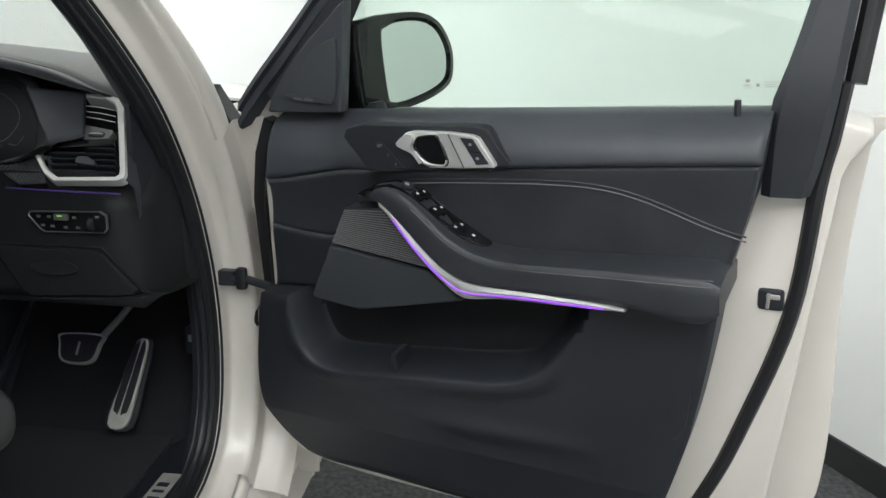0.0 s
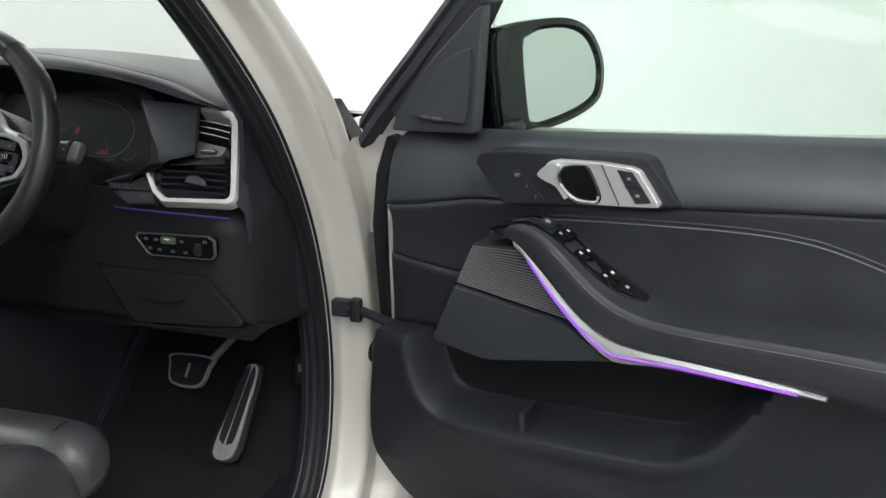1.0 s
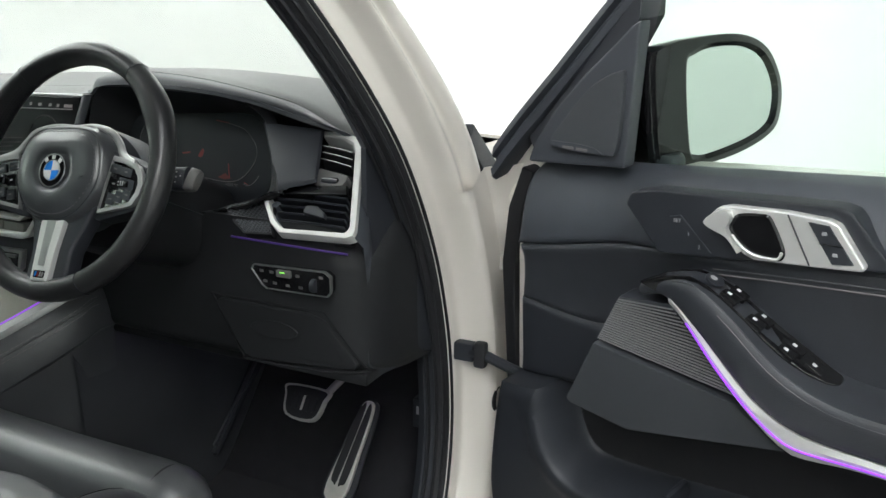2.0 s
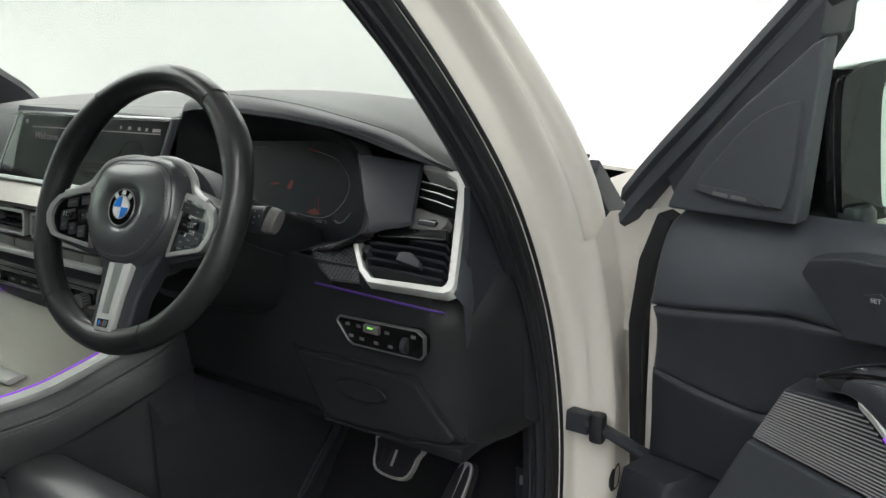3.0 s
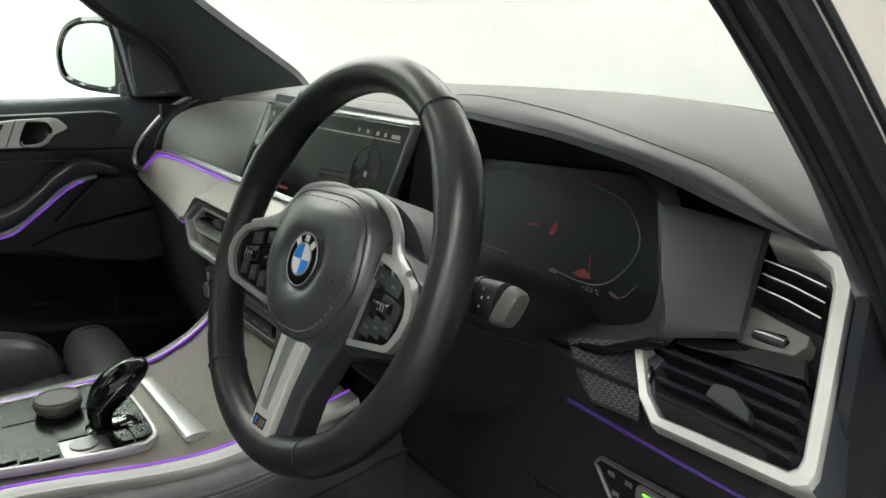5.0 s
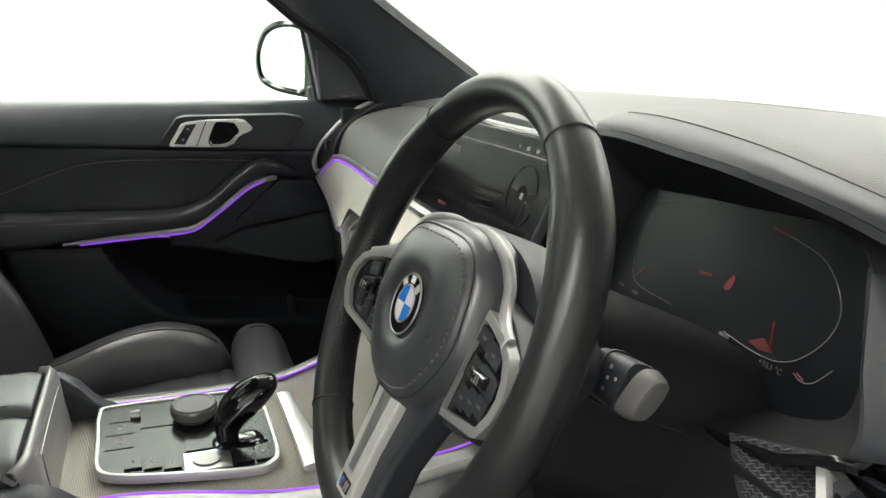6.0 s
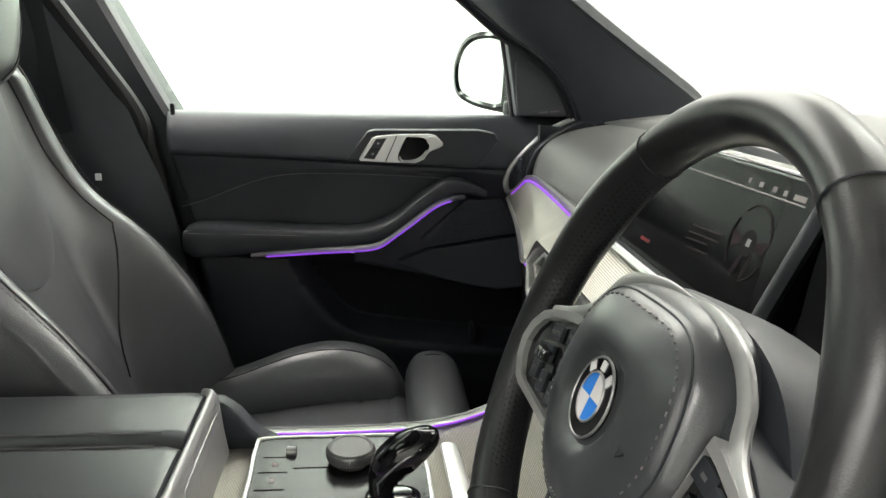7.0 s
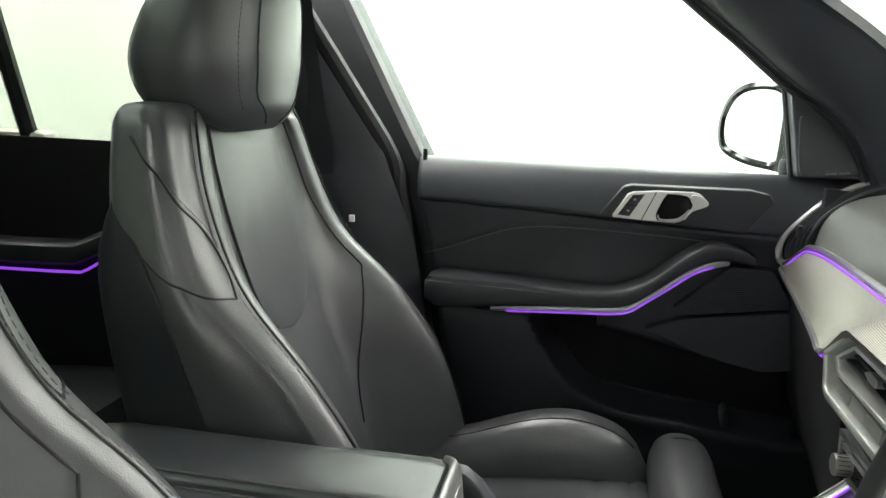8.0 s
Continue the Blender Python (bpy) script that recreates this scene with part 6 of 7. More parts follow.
        part("spoke_bezel", ring_prism(o, i2, f, 0.000, 0.0135, 0.0025), SILVER, w, "satin silver spoke bezel")
        pod = part("button_pod", prism(i2, f, -0.004, 0.0095, 0.0), PIANO, w, "gloss black button pod")
        for k, (a, b, ww, hh) in enumerate(((0.091, 0.0085, 0.019, 0.011), (0.113, 0.0035, 0.019, 0.011), (0.092, -0.0115, 0.018, 0.016), (0.117, -0.0125, 0.026, 0.013), (0.090, -0.0315, 0.013, 0.014), (0.105, -0.0290, 0.013, 0.014), (0.120, -0.0265, 0.012, 0.012))):
            key = part("button", rbox(f(a, b, 0.0098), (ww + 0.0005, hh + 0.0005, 0.003), 0.0008, 2, rot(0, 0, -sx * 10)), SOFT2 if k != 2 else PIANO, pod)
            if sx < 0 and k in (0, 1, 6):
                words({0: "CANCEL", 1: "RESUME", 6: "SET"}[k], 0.0042, Matrix.Translation(f(a, b, 0.0116)) @ Matrix.Rotation(radians(10), 4, "Z"), TIP, key)
            else:
                part("mark", rbox(f(a, b, 0.0114), (0.005, 0.0020, 0.0004), 0, 2, rot(0, 0, -sx * 10)), TIP, key)
        part("roller", cyl(f(0.112, -0.0125, 0.0125) - Vector((0.008, 0, 0)), (1, 0, 0), 0.0045, 0.016, 12, 0.001), PIANO, pod)
        for k in (-1, 0, 1):
            part("roller_rib", rbox(f(0.112 + 0.004 * k, -0.0125, 0.0170), (0.0012, 0.006, 0.0006), 0), CHROME, pod)
        # silver edge that sweeps up behind the cushion
        edge = smooth_line([(0.000, 0.0685, -0.008), (0.032, 0.0680, -0.006), (0.066, 0.0595, -0.003), (0.084, 0.044, -0.004), (0.094, 0.030, -0.002), (0.108, 0.0205, 0.003), (0.126, 0.0135, 0.0075)], 6)
        rows = []
        for i, p in enumerate(edge):
            tg = (edge[min(i + 1, len(edge) - 1)] - edge[max(i - 1, 0)]).normalized()
            nrm = Vector((tg.y, -tg.x, 0)).normalized()
            rows.append([Vector((sx * v.x, v.y, v.z)) for v in sring(p, nrm, (0, 0, 1), curve((0, 0.0015), (8, 0.0040), (18, 0.0052), (36, 0.0060))(i), curve((0, 0.0010), (8, 0.0026), (36, 0.0034))(i), 12)])
        part("silver_edge", skin(rows, True, True), SILVER, w, "satin silver edge")
    part("upper_cover", skin([[Vector((p.x * k, p.y * k, z)) for p in smooth_line([(-0.125, 0.005), (-0.112, 0.030), (-0.080, 0.057), (-0.035, 0.071), (0.035, 0.071), (0.080, 0.057), (0.112, 0.030), (0.125, 0.005), (0.08, -0.03), (-0.08, -0.03)], 4, True)] for k, z in ((0.9, -0.070), (1.0, -0.062), (1.0, -0.026), (0.97, -0.018))], True, True), SOFT2, w, "black upper hub cover")
    # lower spoke, rising towards the rim
    low = [(-0.060, -0.040), (0.062, -0.040), (0.046, -0.075), (0.036, -0.105), (0.036, -0.150), (-0.034, -0.150), (-0.033, -0.105), (-0.042, -0.075)]
    g = lambda a, b, q: Vector((a + 0.004, b, q + 0.09 * max(0, -b - 0.055) - 0.05 * max(0, -b - 0.125)))
    part("lower_spoke", prism(low, g, -0.026, 0.000, 0.005, 3), SOFT2, w, "black lower spoke")
    sil = part("spoke_inlay", prism([(-0.021, -0.056), (0.021, -0.056), (0.0175, -0.100), (0.0155, -0.147), (-0.0155, -0.147), (-0.0175, -0.100)], g, -0.006, 0.008, 0.003), BRIGHT, w, "satin silver spoke inlay")
    part("inlay_groove", prism([(-0.008, -0.060), (0.008, -0.060), (0.0065, -0.100), (0.0055, -0.126), (-0.0055, -0.126), (-0.0065, -0.100)], g, 0.006, 0.0086, 0.0006), CHROME, sil, "polished middle of the inlay")
    tag = part("spoke_badge", prism([(-0.0095, -0.1325), (0.0095, -0.1325), (0.009, -0.142), (-0.009, -0.142)], g, 0.006, 0.0088, 0.0006), PIANO, sil, "small badge with coloured bars")
    for k, m_ in enumerate((BLUE, REDINK, CHROME, CHROME)):
        x = -0.0068 + k * 0.004
        part("badge_bar", prism([(x + 0.001, -0.134), (x + 0.0035, -0.134), (x + 0.0025, -0.1405), (x, -0.1405)], g, 0.0086, 0.0092), m_, tag)
    # the hub sits a little below the middle of the rim
    for ob in w.children:
        if ob is not r:
            ob.location = (0.001, -0.006, 0)
    # column and stalks
    part("hub_back", skin([sring((0, 0, z), (1, 0, 0), (0, 1, 0), a, a, 20) for z, a in ((-0.02, 0.055), (-0.05, 0.060), (-0.075, 0.058))], True, True), SOFT2, w)
    col = thing("steering_column", "black plastic steering column cover with stalks", "steering column")
    col.matrix_world = straight
    part("cover", skin([sring((0, dy, z), (1, 0, 0), (0, 1, 0), a, b, 28, 3.0) for z, a, b, dy in ((-0.070, 0.070, 0.058, -0.012), (-0.078, 0.082, 0.072, -0.020), (-0.10, 0.088, 0.078, -0.024), (-0.16, 0.090, 0.078, -0.026), (-0.26, 0.088, 0.074, -0.024))], True, True), HARD, col, "black column cover")
    part("cover_joint", tube([(x, y, z) for x, y, z in smooth_line([(0.090, -0.010, -0.085), (0.0915, -0.014, -0.12), (0.0915, -0.016, -0.20)], 4)], 0.0010, 4), SOFT2, col)
    for sx in (1, -1):
        st = part("stalk", tube([(sx * 0.060, 0.010, -0.085), (sx * 0.092, 0.014, -0.080), (sx * 0.114, 0.016, -0.076)], 0.0095, 12), SOFT2, col, "black control stalk")
        part("stalk_head", skin([sring((sx * x, y, -0.074), (0, 1, 0), (0, 0, 1), a, b, 20, 3.6) for x, y, a, b in ((0.104, 0.014, 0.010, 0.009), (0.112, 0.015, 0.0150, 0.012), (0.130, 0.016, 0.0165, 0.0132), (0.1465, 0.017, 0.0168, 0.0134))], True, True), SOFT2, st, "black stalk head")
        part("stalk_tip", skin([sring((sx * x, y, -0.074 + dz), (sx * 0.25, 1, 0), (sx * 0.30, 0, 1), a, b, 20, 3.0) for x, y, dz, a, b in ((0.1470, 0.017, 0.0, 0.0168, 0.0134), (0.1560, 0.0165, 0.0, 0.0158, 0.0124), (0.1600, 0.0163, -0.0005, 0.0140, 0.0106), (0.1615, 0.0162, -0.001, 0.0110, 0.0080))], True, True), TIP, st, "grey stalk tip")
        part("stalk_ring", skin([sring((sx * x, 0.0160, -0.074), (0, 1, 0), (0, 0, 1), a, b, 20, 3.2) for x, a, b in ((0.1200, 0.0156, 0.0124), (0.1202, 0.0168, 0.0134), (0.1226, 0.0170, 0.0136), (0.1228, 0.0160, 0.0126))], True), SOFT, st)
        for k, (a, b) in enumerate(((0.133, 0.006), (0.133, -0.006), (0.150, 0.008), (0.151, 0.001), (0.151, -0.006), (0.158, 0.003))):
            part("mark", rbox((sx * (a - 0.017), 0.016 + b, -0.0606), (0.0017, 0.0022, 0.0010), 0), INK, st)


dashboard()
displays()
steering_wheel()


# ---- foot well ----
def pedals():
    bp = thing("brake_pedal", "black rubber brake pedal with a steel rim", "pedal", (0.44, 0.02, 0.625))
    bp.rotation_euler = (radians(-38), 0, 0)
    o = smooth_line([(-0.046, 0.030), (0.046, 0.032), (0.047, 0.010), (0.034, -0.032), (-0.030, -0.032), (-0.047, 0.008)], 4, True)
    f = lambda a, b, q: Vector((a, -q, b))
    part("pad", prism([(p.x * 0.93, p.y * 0.93) for p in o], f, 0, 0.012, 0.003), RUBBER, bp, "black rubber pad")
    part("rim", ring_prism([(p.x, p.y) for p in o], [(p.x * 0.90, p.y * 0.88) for p in o], f, 0, 0.013, 0.001), STEEL, bp, "steel rim")
    for k in range(-2, 3):
        part("tread", rbox((k * 0.014, -0.0125, -0.002), (0.005, 0.003, 0.030), 0.001), STEEL if k == 0 else RUBBER, bp)
    part("arm", tube([(0.028, 0.01, 0.02), (0.045, 0.05, 0.09), (0.05, 0.10, 0.17)], 0.008, 8), STEEL, bp)
    gp = thing("accelerator_pedal", "tall brushed steel accelerator pedal with rubber inlay", "pedal", (0.563, -0.005, 0.565))
    gp.rotation_euler = (radians(-36), 0, 0)
    gp.matrix_world = Matrix.Translation((0.563, -0.005, 0.565)) @ Matrix.Rotation(radians(-36), 4, "X") @ Matrix.Rotation(radians(6), 4, "Y")
    o = smooth_line([(-0.012, 0.092), (0.012, 0.094), (0.020, 0.060), (0.024, 0.0), (0.026, -0.090), (-0.024, -0.094), (-0.022, 0.0), (-0.018, 0.060)], 4, True)
    part("plate", prism([(p.x * 0.86, p.y) for p in o], f, 0, 0.010, 0.003), STEEL, gp, "brushed steel plate")
    for sx in (-1, 1):
        part("inlay", prism(smooth_line([(sx * 0.0018, 0.082), (sx * 0.0120, 0.079), (sx * 0.0150, 0.04), (sx * 0.0165, 0.0), (sx * 0.0170, -0.04), (sx * 0.0150, -0.064), (sx * 0.0085, -0.068), (sx * 0.0022, -0.060)], 3, True), f, 0.008, 0.0125, 0.001), RUBBER, gp, "black rubber inlay")
    part("back_plate", prism([(p.x * 1.22, p.y * 1.03) for p in o], f, -0.006, 0.0, 0.001), SOFT2, gp, "black backing plate")
    fl = thing("footwell_light", "small glowing purple footwell light under the dashboard", "footwell light", (0.47, -0.12, 0.832))
    part("housing", rbox((0, 0, 0), (0.060, 0.022, 0.008), 0.002), SOFT2, fl)
    part("lens", rbox((0, 0, -0.005), (0.050, 0.014, 0.003), 0.001), mat("footwell_lens", (0.30, 0.06, 0.90), 0.4, emit=9.0, vary=0.0), fl, "glowing purple lens")
    fr = thing("foot_rest", "black ribbed rubber foot rest", "foot rest")
    fr.matrix_world = Matrix.Translation((0.205, 0.06, 0.60)) @ Matrix.Rotation(radians(-48), 4, "X")
    part("plate", rbox((0, 0, 0), (0.120, 0.02, 0.30), 0.008), SOFT2, fr)
    for k in range(6):
        part("rib", rbox((-0.044 + (0.0155 * k if k < 5 else 0.096), -0.012, 0.0), (0.006, 0.010, 0.27), 0.002), LEATHER, fr)
    mt = thing("floor_mat", "black carpet floor mat", "floor mat")
    part("mat", sheet(lambda s, t: Vector((lerp(0.16, 0.66, s), lerp(-0.55, -0.02, t), 0.450 + 0.06 * max(0, t - 0.9))), 10, 12, 0.008), CARPET, mt)
    ob = thing("bonnet_release", "small black lever with white mark on the kick panel", "lever", (0.706, 0.035, 0.66))
    part("lever", rbox((-0.012, 0, 0), (0.03, 0.04, 0.06), 0.006), SOFT2, ob)
    part("mark", rbox((-0.012, -0.0205, 0.008), (0.010, 0.001, 0.016), 0), INK, ob)


pedals()


# ---- centre console ----
def console():
    c = thing("centre_console", "black centre console with silver mesh top and purple light lines", "centre console")
    ZC = curve((-0.80, 0.866), (-0.60, 0.866), (-0.48, 0.872), (-0.40, 0.892), (-0.30, 0.935))
    XL = curve((-0.80, -0.120), (-0.5, -0.118), (-0.40, -0.135), (-0.32, -0.180))
    XR = curve((-0.80, 0.172), (-0.745, 0.160), (-0.715, 0.124), (-0.69, 0.108), (-0.63, 0.116), (-0.53, 0.149), (-0.47, 0.167), (-0.40, 0.184), (-0.32, 0.215))
    part("top_plate", sheet(lambda s, t: Vector((lerp(XL(y), XR(y), s), y, ZC(y) + 0.004 * math.sin(math.pi * s))) if (y := lerp(-0.76, -0.315, t)) else None, 10, 24, 0.01), ALU, c, "woven silver aluminium top plate")
    ys = np.linspace(-0.77, -0.315, 30)
    for e, sx in ((XL, -1), (XR, 1)):
        part("chrome_edge", skin([[Vector((e(y) + sx * a, y, ZC(y) + b)) for a, b in ((-0.004, -0.004), (-0.002, 0.0045), (0.004, 0.0055), (0.013, 0.0030), (0.0145, 0.0040), (0.018, 0.0035), (0.021, -0.002), (0.020, -0.012))] for y in ys], False, False), SILVER, c, "satin silver edge band")
        part("light_line", tube([(e(y) - sx * 0.0035, y, ZC(y) + 0.0048) for y in ys], 0.0014, 6), PURPLE, c, "glowing purple light line")
        rows = []
        for y in np.linspace(-1.15, -0.26, 30):
            z = ZC(y) if y > -0.76 else 0.866
            x = e(max(y, -0.8))
            rows.append([Vector((x + sx * a, y, b)) for a, b in ((0.016, z - 0.004), (0.022, z - 0.008), (0.030, z - 0.018), (0.0335, z - 0.027), (0.0325, z - 0.0295), (0.0345, z - 0.032), (0.038, z - 0.055), (0.038, z - 0.078), (0.033, z - 0.085), (0.028, 0.70), (0.03, 0.44))])
        part("side_panel", skin(rows), LEATHER, c, "black leather console side")
        for dx, dz in ((0.0325, -0.0235), (0.0352, -0.0360)):
            for y0 in np.arange(-0.76, -0.29, 0.0078):
                part("stitch", tube([(e(y) + sx * dx, y, ZC(y) + dz) for y in (y0, y0 + 0.0055)], 0.0006, 4), STITCH, c)
    for sx, x0 in ((1, 0.222), (-1, -0.196)):
        part("tunnel_side", skin([[Vector((x0 + sx * dx - sx * 0.06 * max(0.0, (y + 0.1)), y, z)) for dx, z in ((-0.05, 0.90), (-0.012, 0.885), (0.012, 0.86), (0.022, 0.80), (0.028, 0.70), (0.034, 0.58), (0.040, 0.44))] for y in (-0.34, -0.24, -0.12, 0.0, 0.14, 0.32)]), LEATHER if sx > 0 else HARD, c, "black lower console side")
    part("core", rbox((0.03, -0.72, 0.66), (0.27, 0.84, 0.36), 0.01), SOFT2, c)
    # sliding lid and its bar
    part("lid_bar", skin([sring((x, -0.474 + 0.006 * math.sin(8 * x), ZC(-0.474) + 0.006), (0, 1, 0), (0, 0, 1), lerp(0.010, 0.015, (x + 0.06) / 0.185), 0.005, 10) for x in np.linspace(-0.06, 0.125, 8)], True, True), BRIGHT, c, "satin chrome lid handle")
    # control panel
    o = smooth_line([(-0.092, -0.690), (-0.094, -0.60), (-0.092, -0.525), (-0.070, -0.506), (0.070, -0.502), (0.103, -0.514), (0.108, -0.540), (0.094, -0.62), (0.079, -0.676), (0.058, -0.697), (0.0, -0.700), (-0.075, -0.702)], 4, True)
    f = lambda a, b, q: Vector((a, b, 0.8745 + q))
    cx, cy = 0.0, -0.605
    inner_ = [(cx + (p.x - cx) * 0.95, cy + (p.y - cy) * 0.955) for p in o]
    part("control_rim", ring_prism([(p.x, p.y) for p in o], inner_, f, -0.006, 0.0055, 0.0015), BRIGHT, c, "chrome rim of the control panel")
    panel = part("control_panel", prism(inner_, f, -0.006, 0.003), KEYBLACK, c, "gloss black control panel")

    def key(x0, x1, y0, y1, h=0.0065, m_=KEYBLACK, lb=""):
        return part("key", prism([(x0, y0), (x1, y0), (x1, y1), (x0, y1)], f, 0.001, h - 0.0025, 0.0005), m_, panel, lb)
    key(-0.086, -0.046, -0.688, -0.655)
    key(-0.086, -0.022, -0.653, -0.608)
    key(-0.086, -0.022, -0.606, -0.520)
    for x0, x1 in ((-0.044, -0.014), (-0.012, 0.020)):
        k_ = key(x0, x1, -0.690, -0.659)
        part("mark", rbox(f((x0 + x1) / 2, -0.674, 0.0041), (0.008, 0.006, 0.0004), 0), DIMINK, k_)
    key(0.014, 0.050, -0.604, -0.512, 0.0075, KEYBLACK, "gloss black selector plate")
    for j in range(3):
        k_ = key(0.040 + 0.006 * j, 0.070 + 0.006 * j, -0.668 + j * 0.0205, -0.6495 + j * 0.0205, 0.008)
        part("mark", rbox(f(0.056 + 0.006 * j, -0.659 + j * 0.0205, 0.0056), (0.005, 0.003, 0.0004), 0), TIP, k_)
    for j in range(2):
        k_ = key(0.058, 0.092, -0.550 + j * 0.020, -0.532 + j * 0.020, 0.008)
        part("mark", rbox(f(0.075, -0.541 + j * 0.020, 0.0056), (0.005, 0.003, 0.0004), 0), TIP, k_)
    sb = key(0.055, 0.096, -0.606, -0.556, 0.0078, CHROME, "silver start button plate")
    part("start_button", cyl(f(0.074, -0.582, 0.0047), (0, 0, 1), 0.0155, 0.0028, 28, 0.0008), SILVER, sb, "round pale start button")
    roll = part("thumb_roller", cyl(f(-0.055, -0.664, 0.006), (0, 1, 0), 0.006, 0.012, 12, 0.002), CHROME, panel, "small chrome roller")
    kx, ky, kr = -0.032, -0.590, 0.0265
    knob = part("controller_knob", skin([sring((kx, ky, z), (1, 0, 0), (0, 1, 0), a, a, 40, 2.0) for z, a in ((0.874, kr - 0.007), (0.882, kr - 0.007), (0.883, kr - 0.001), (0.885, kr), (0.8965, kr), (0.8985, kr - 0.0015), (0.8985, kr - 0.004), (0.8976, kr - 0.005), (0.8976, 0.002))], True, True), TIP, c, "round rotary controller with a grey touch face")
    part("knurl", skin([sring((kx, ky, z), (1, 0, 0), (0, 1, 0), a, a, 48, 2.0) for z, a in ((0.885, kr), (0.8865, kr + 0.0008), (0.8945, kr + 0.0008), (0.8965, kr - 0.0002), (0.8986, kr - 0.0022))], True), CHROME, knob, "knurled silver ring")
    for j in range(60):
        a = 2 * math.pi * j / 60
        part("groove", tube([(kx + (kr + 0.0008) * math.cos(a + e_), ky + (kr + 0.0008) * math.sin(a + e_), z) for z, e_ in ((0.887, 0.0), (0.894, 0.06))], 0.0004, 3), SOFT2, knob)
    # gear selector
    sl = thing("gear_selector", "gloss black gear selector with chrome edge", "gear lever")
    sy, sa, sb_ = curve((0.872, -0.556), (0.890, -0.556), (0.902, -0.551), (0.916, -0.542), (0.932, -0.533), (0.946, -0.527), (0.9565, -0.525)), curve((0.872, 0.012), (0.888, 0.011), (0.902, 0.0145), (0.916, 0.0195), (0.932, 0.0215), (0.943, 0.0195), (0.952, 0.013), (0.9565, 0.003)), curve((0.872, 0.014), (0.888, 0.013), (0.902, 0.020), (0.916, 0.029), (0.932, 0.034), (0.943, 0.031), (0.952, 0.021), (0.9565, 0.005))
    rows = [sring((0.042, sy(z), z), (1, 0, 0), Vector((0, 0.97, 0.25)), sa(z), sb_(z), 36, 2.5) for z in list(np.linspace(0.872, 0.944, 28)) + [0.947, 0.950, 0.9525, 0.9545, 0.956, 0.9565]]
    part("lever", skin(rows, True, True), PIANO, sl, "gloss black lever")
    for sx in (1, -1):
        part("chrome_edge", tube([(0.042 + sx * a, y, z) for a, y, z in ((0.0105, -0.560, 0.890), (0.0145, -0.561, 0.904), (0.0190, -0.552, 0.917), (0.0212, -0.538, 0.932), (0.0185, -0.518, 0.944))], 0.0012, 6), CHROME, sl)
    part("boot", skin([sring((0.042, -0.545, z), (1, 0, 0), (0, 1, 0), a, a * 1.3, 20) for z, a in ((0.872, 0.030), (0.880, 0.022), (0.884, 0.014))], True, True), PIANO, sl)
    # arm rest with two lids
    ar = thing("armrest_box", "black leather centre armrest box with two lids", "armrest box")
    for x0, x1 in ((-0.085, 0.030), (0.033, 0.148)):
        rows = []
        for y, k in ((-0.752, 0.0), (-0.757, 0.7), (-0.77, 1.0), (-0.85, 1.0), (-1.0, 1.0), (-1.12, 1.0), (-1.15, 0.6)):
            rows.append(sring(((x0 + x1) / 2, y, 0.915 + 0.002 * k), (1, 0, 0), (0, 0, 1), (x1 - x0) / 2 - 0.004 * (1 - k), 0.020 + 0.010 * k, 20, 5))
        lid = part("lid", skin(rows, True, True), LEATHER, ar, "black leather lid")
        part("lid_stitch", tube([(x1 - 0.012 if x0 < 0 else x0 + 0.012, y, 0.9465) for y in np.linspace(-0.78, -1.12, 10)], 0.001, 4), STITCH, lid)
    part("box", rbox((0.031, -0.95, 0.83), (0.235, 0.40, 0.14), 0.015), SOFT, ar)
    prof = smooth_line([(-0.754, 0.938), (-0.7505, 0.9455), (-0.7455, 0.9450), (-0.741, 0.937), (-0.7385, 0.920), (-0.7365, 0.900), (-0.733, 0.876), (-0.731, 0.862)], 4)

    def front(s_, t):
        p = prof[round(t * (len(prof) - 1))]
        x = lerp(-0.098, 0.150, s_)
        e_ = max(0.0, abs(s_ - 0.5) - 0.40) / 0.10
        return Vector((x, p.x - 0.012 * e_ * e_, p.y - 0.006 * e_ * e_))
    fp = part("front_piece", sheet(front, 24, len(prof) - 1, 0.012), SILVER, ar, "satin silver front piece of the armrest")
    part("grip_recess", prism(smooth_line([(-0.060, 0.888), (-0.062, 0.922), (-0.045, 0.930), (0.085, 0.930), (0.100, 0.922), (0.098, 0.888), (0.08, 0.880), (-0.045, 0.880)], 3, True), lambda x, z, w: Vector((x, -0.7345 - (z - 0.88) * 0.11 + w, z)), -0.004, 0.0015, 0.0008), SILVER, fp, "silver recessed grip")
    part("release_button", rbox((0.015, -0.7385, 0.908), (0.075, 0.006, 0.020), 0.0028, 2, rot(6, 0, 0)), SILVER, fp)
    for sx, x in ((-1, -0.094), (1, 0.157)):
        draw_in = curve((-1.1, 0.0), (-0.77, 0.0), (-0.74, 0.006), (-0.70, 0.030), (-0.665, 0.050), (-0.63, 0.052))
        rows = [sring((x + sx * 0.008 - (draw_in(y) if sx > 0 else 0.0), y, (z + 0.84) / 2), (1, 0, 0), (0, 0, 1), 0.016, (z - 0.84) / 2, 16, 4) for y, z in ((-1.1, 0.928), (-0.78, 0.930), (-0.74, 0.926), (-0.722, 0.912), (-0.708, 0.893), (-0.694, 0.880), (-0.68, 0.872))]
        part("side_cheek", skin(rows, True, True), SOFT, ar, "dark grey side of the armrest")


console()


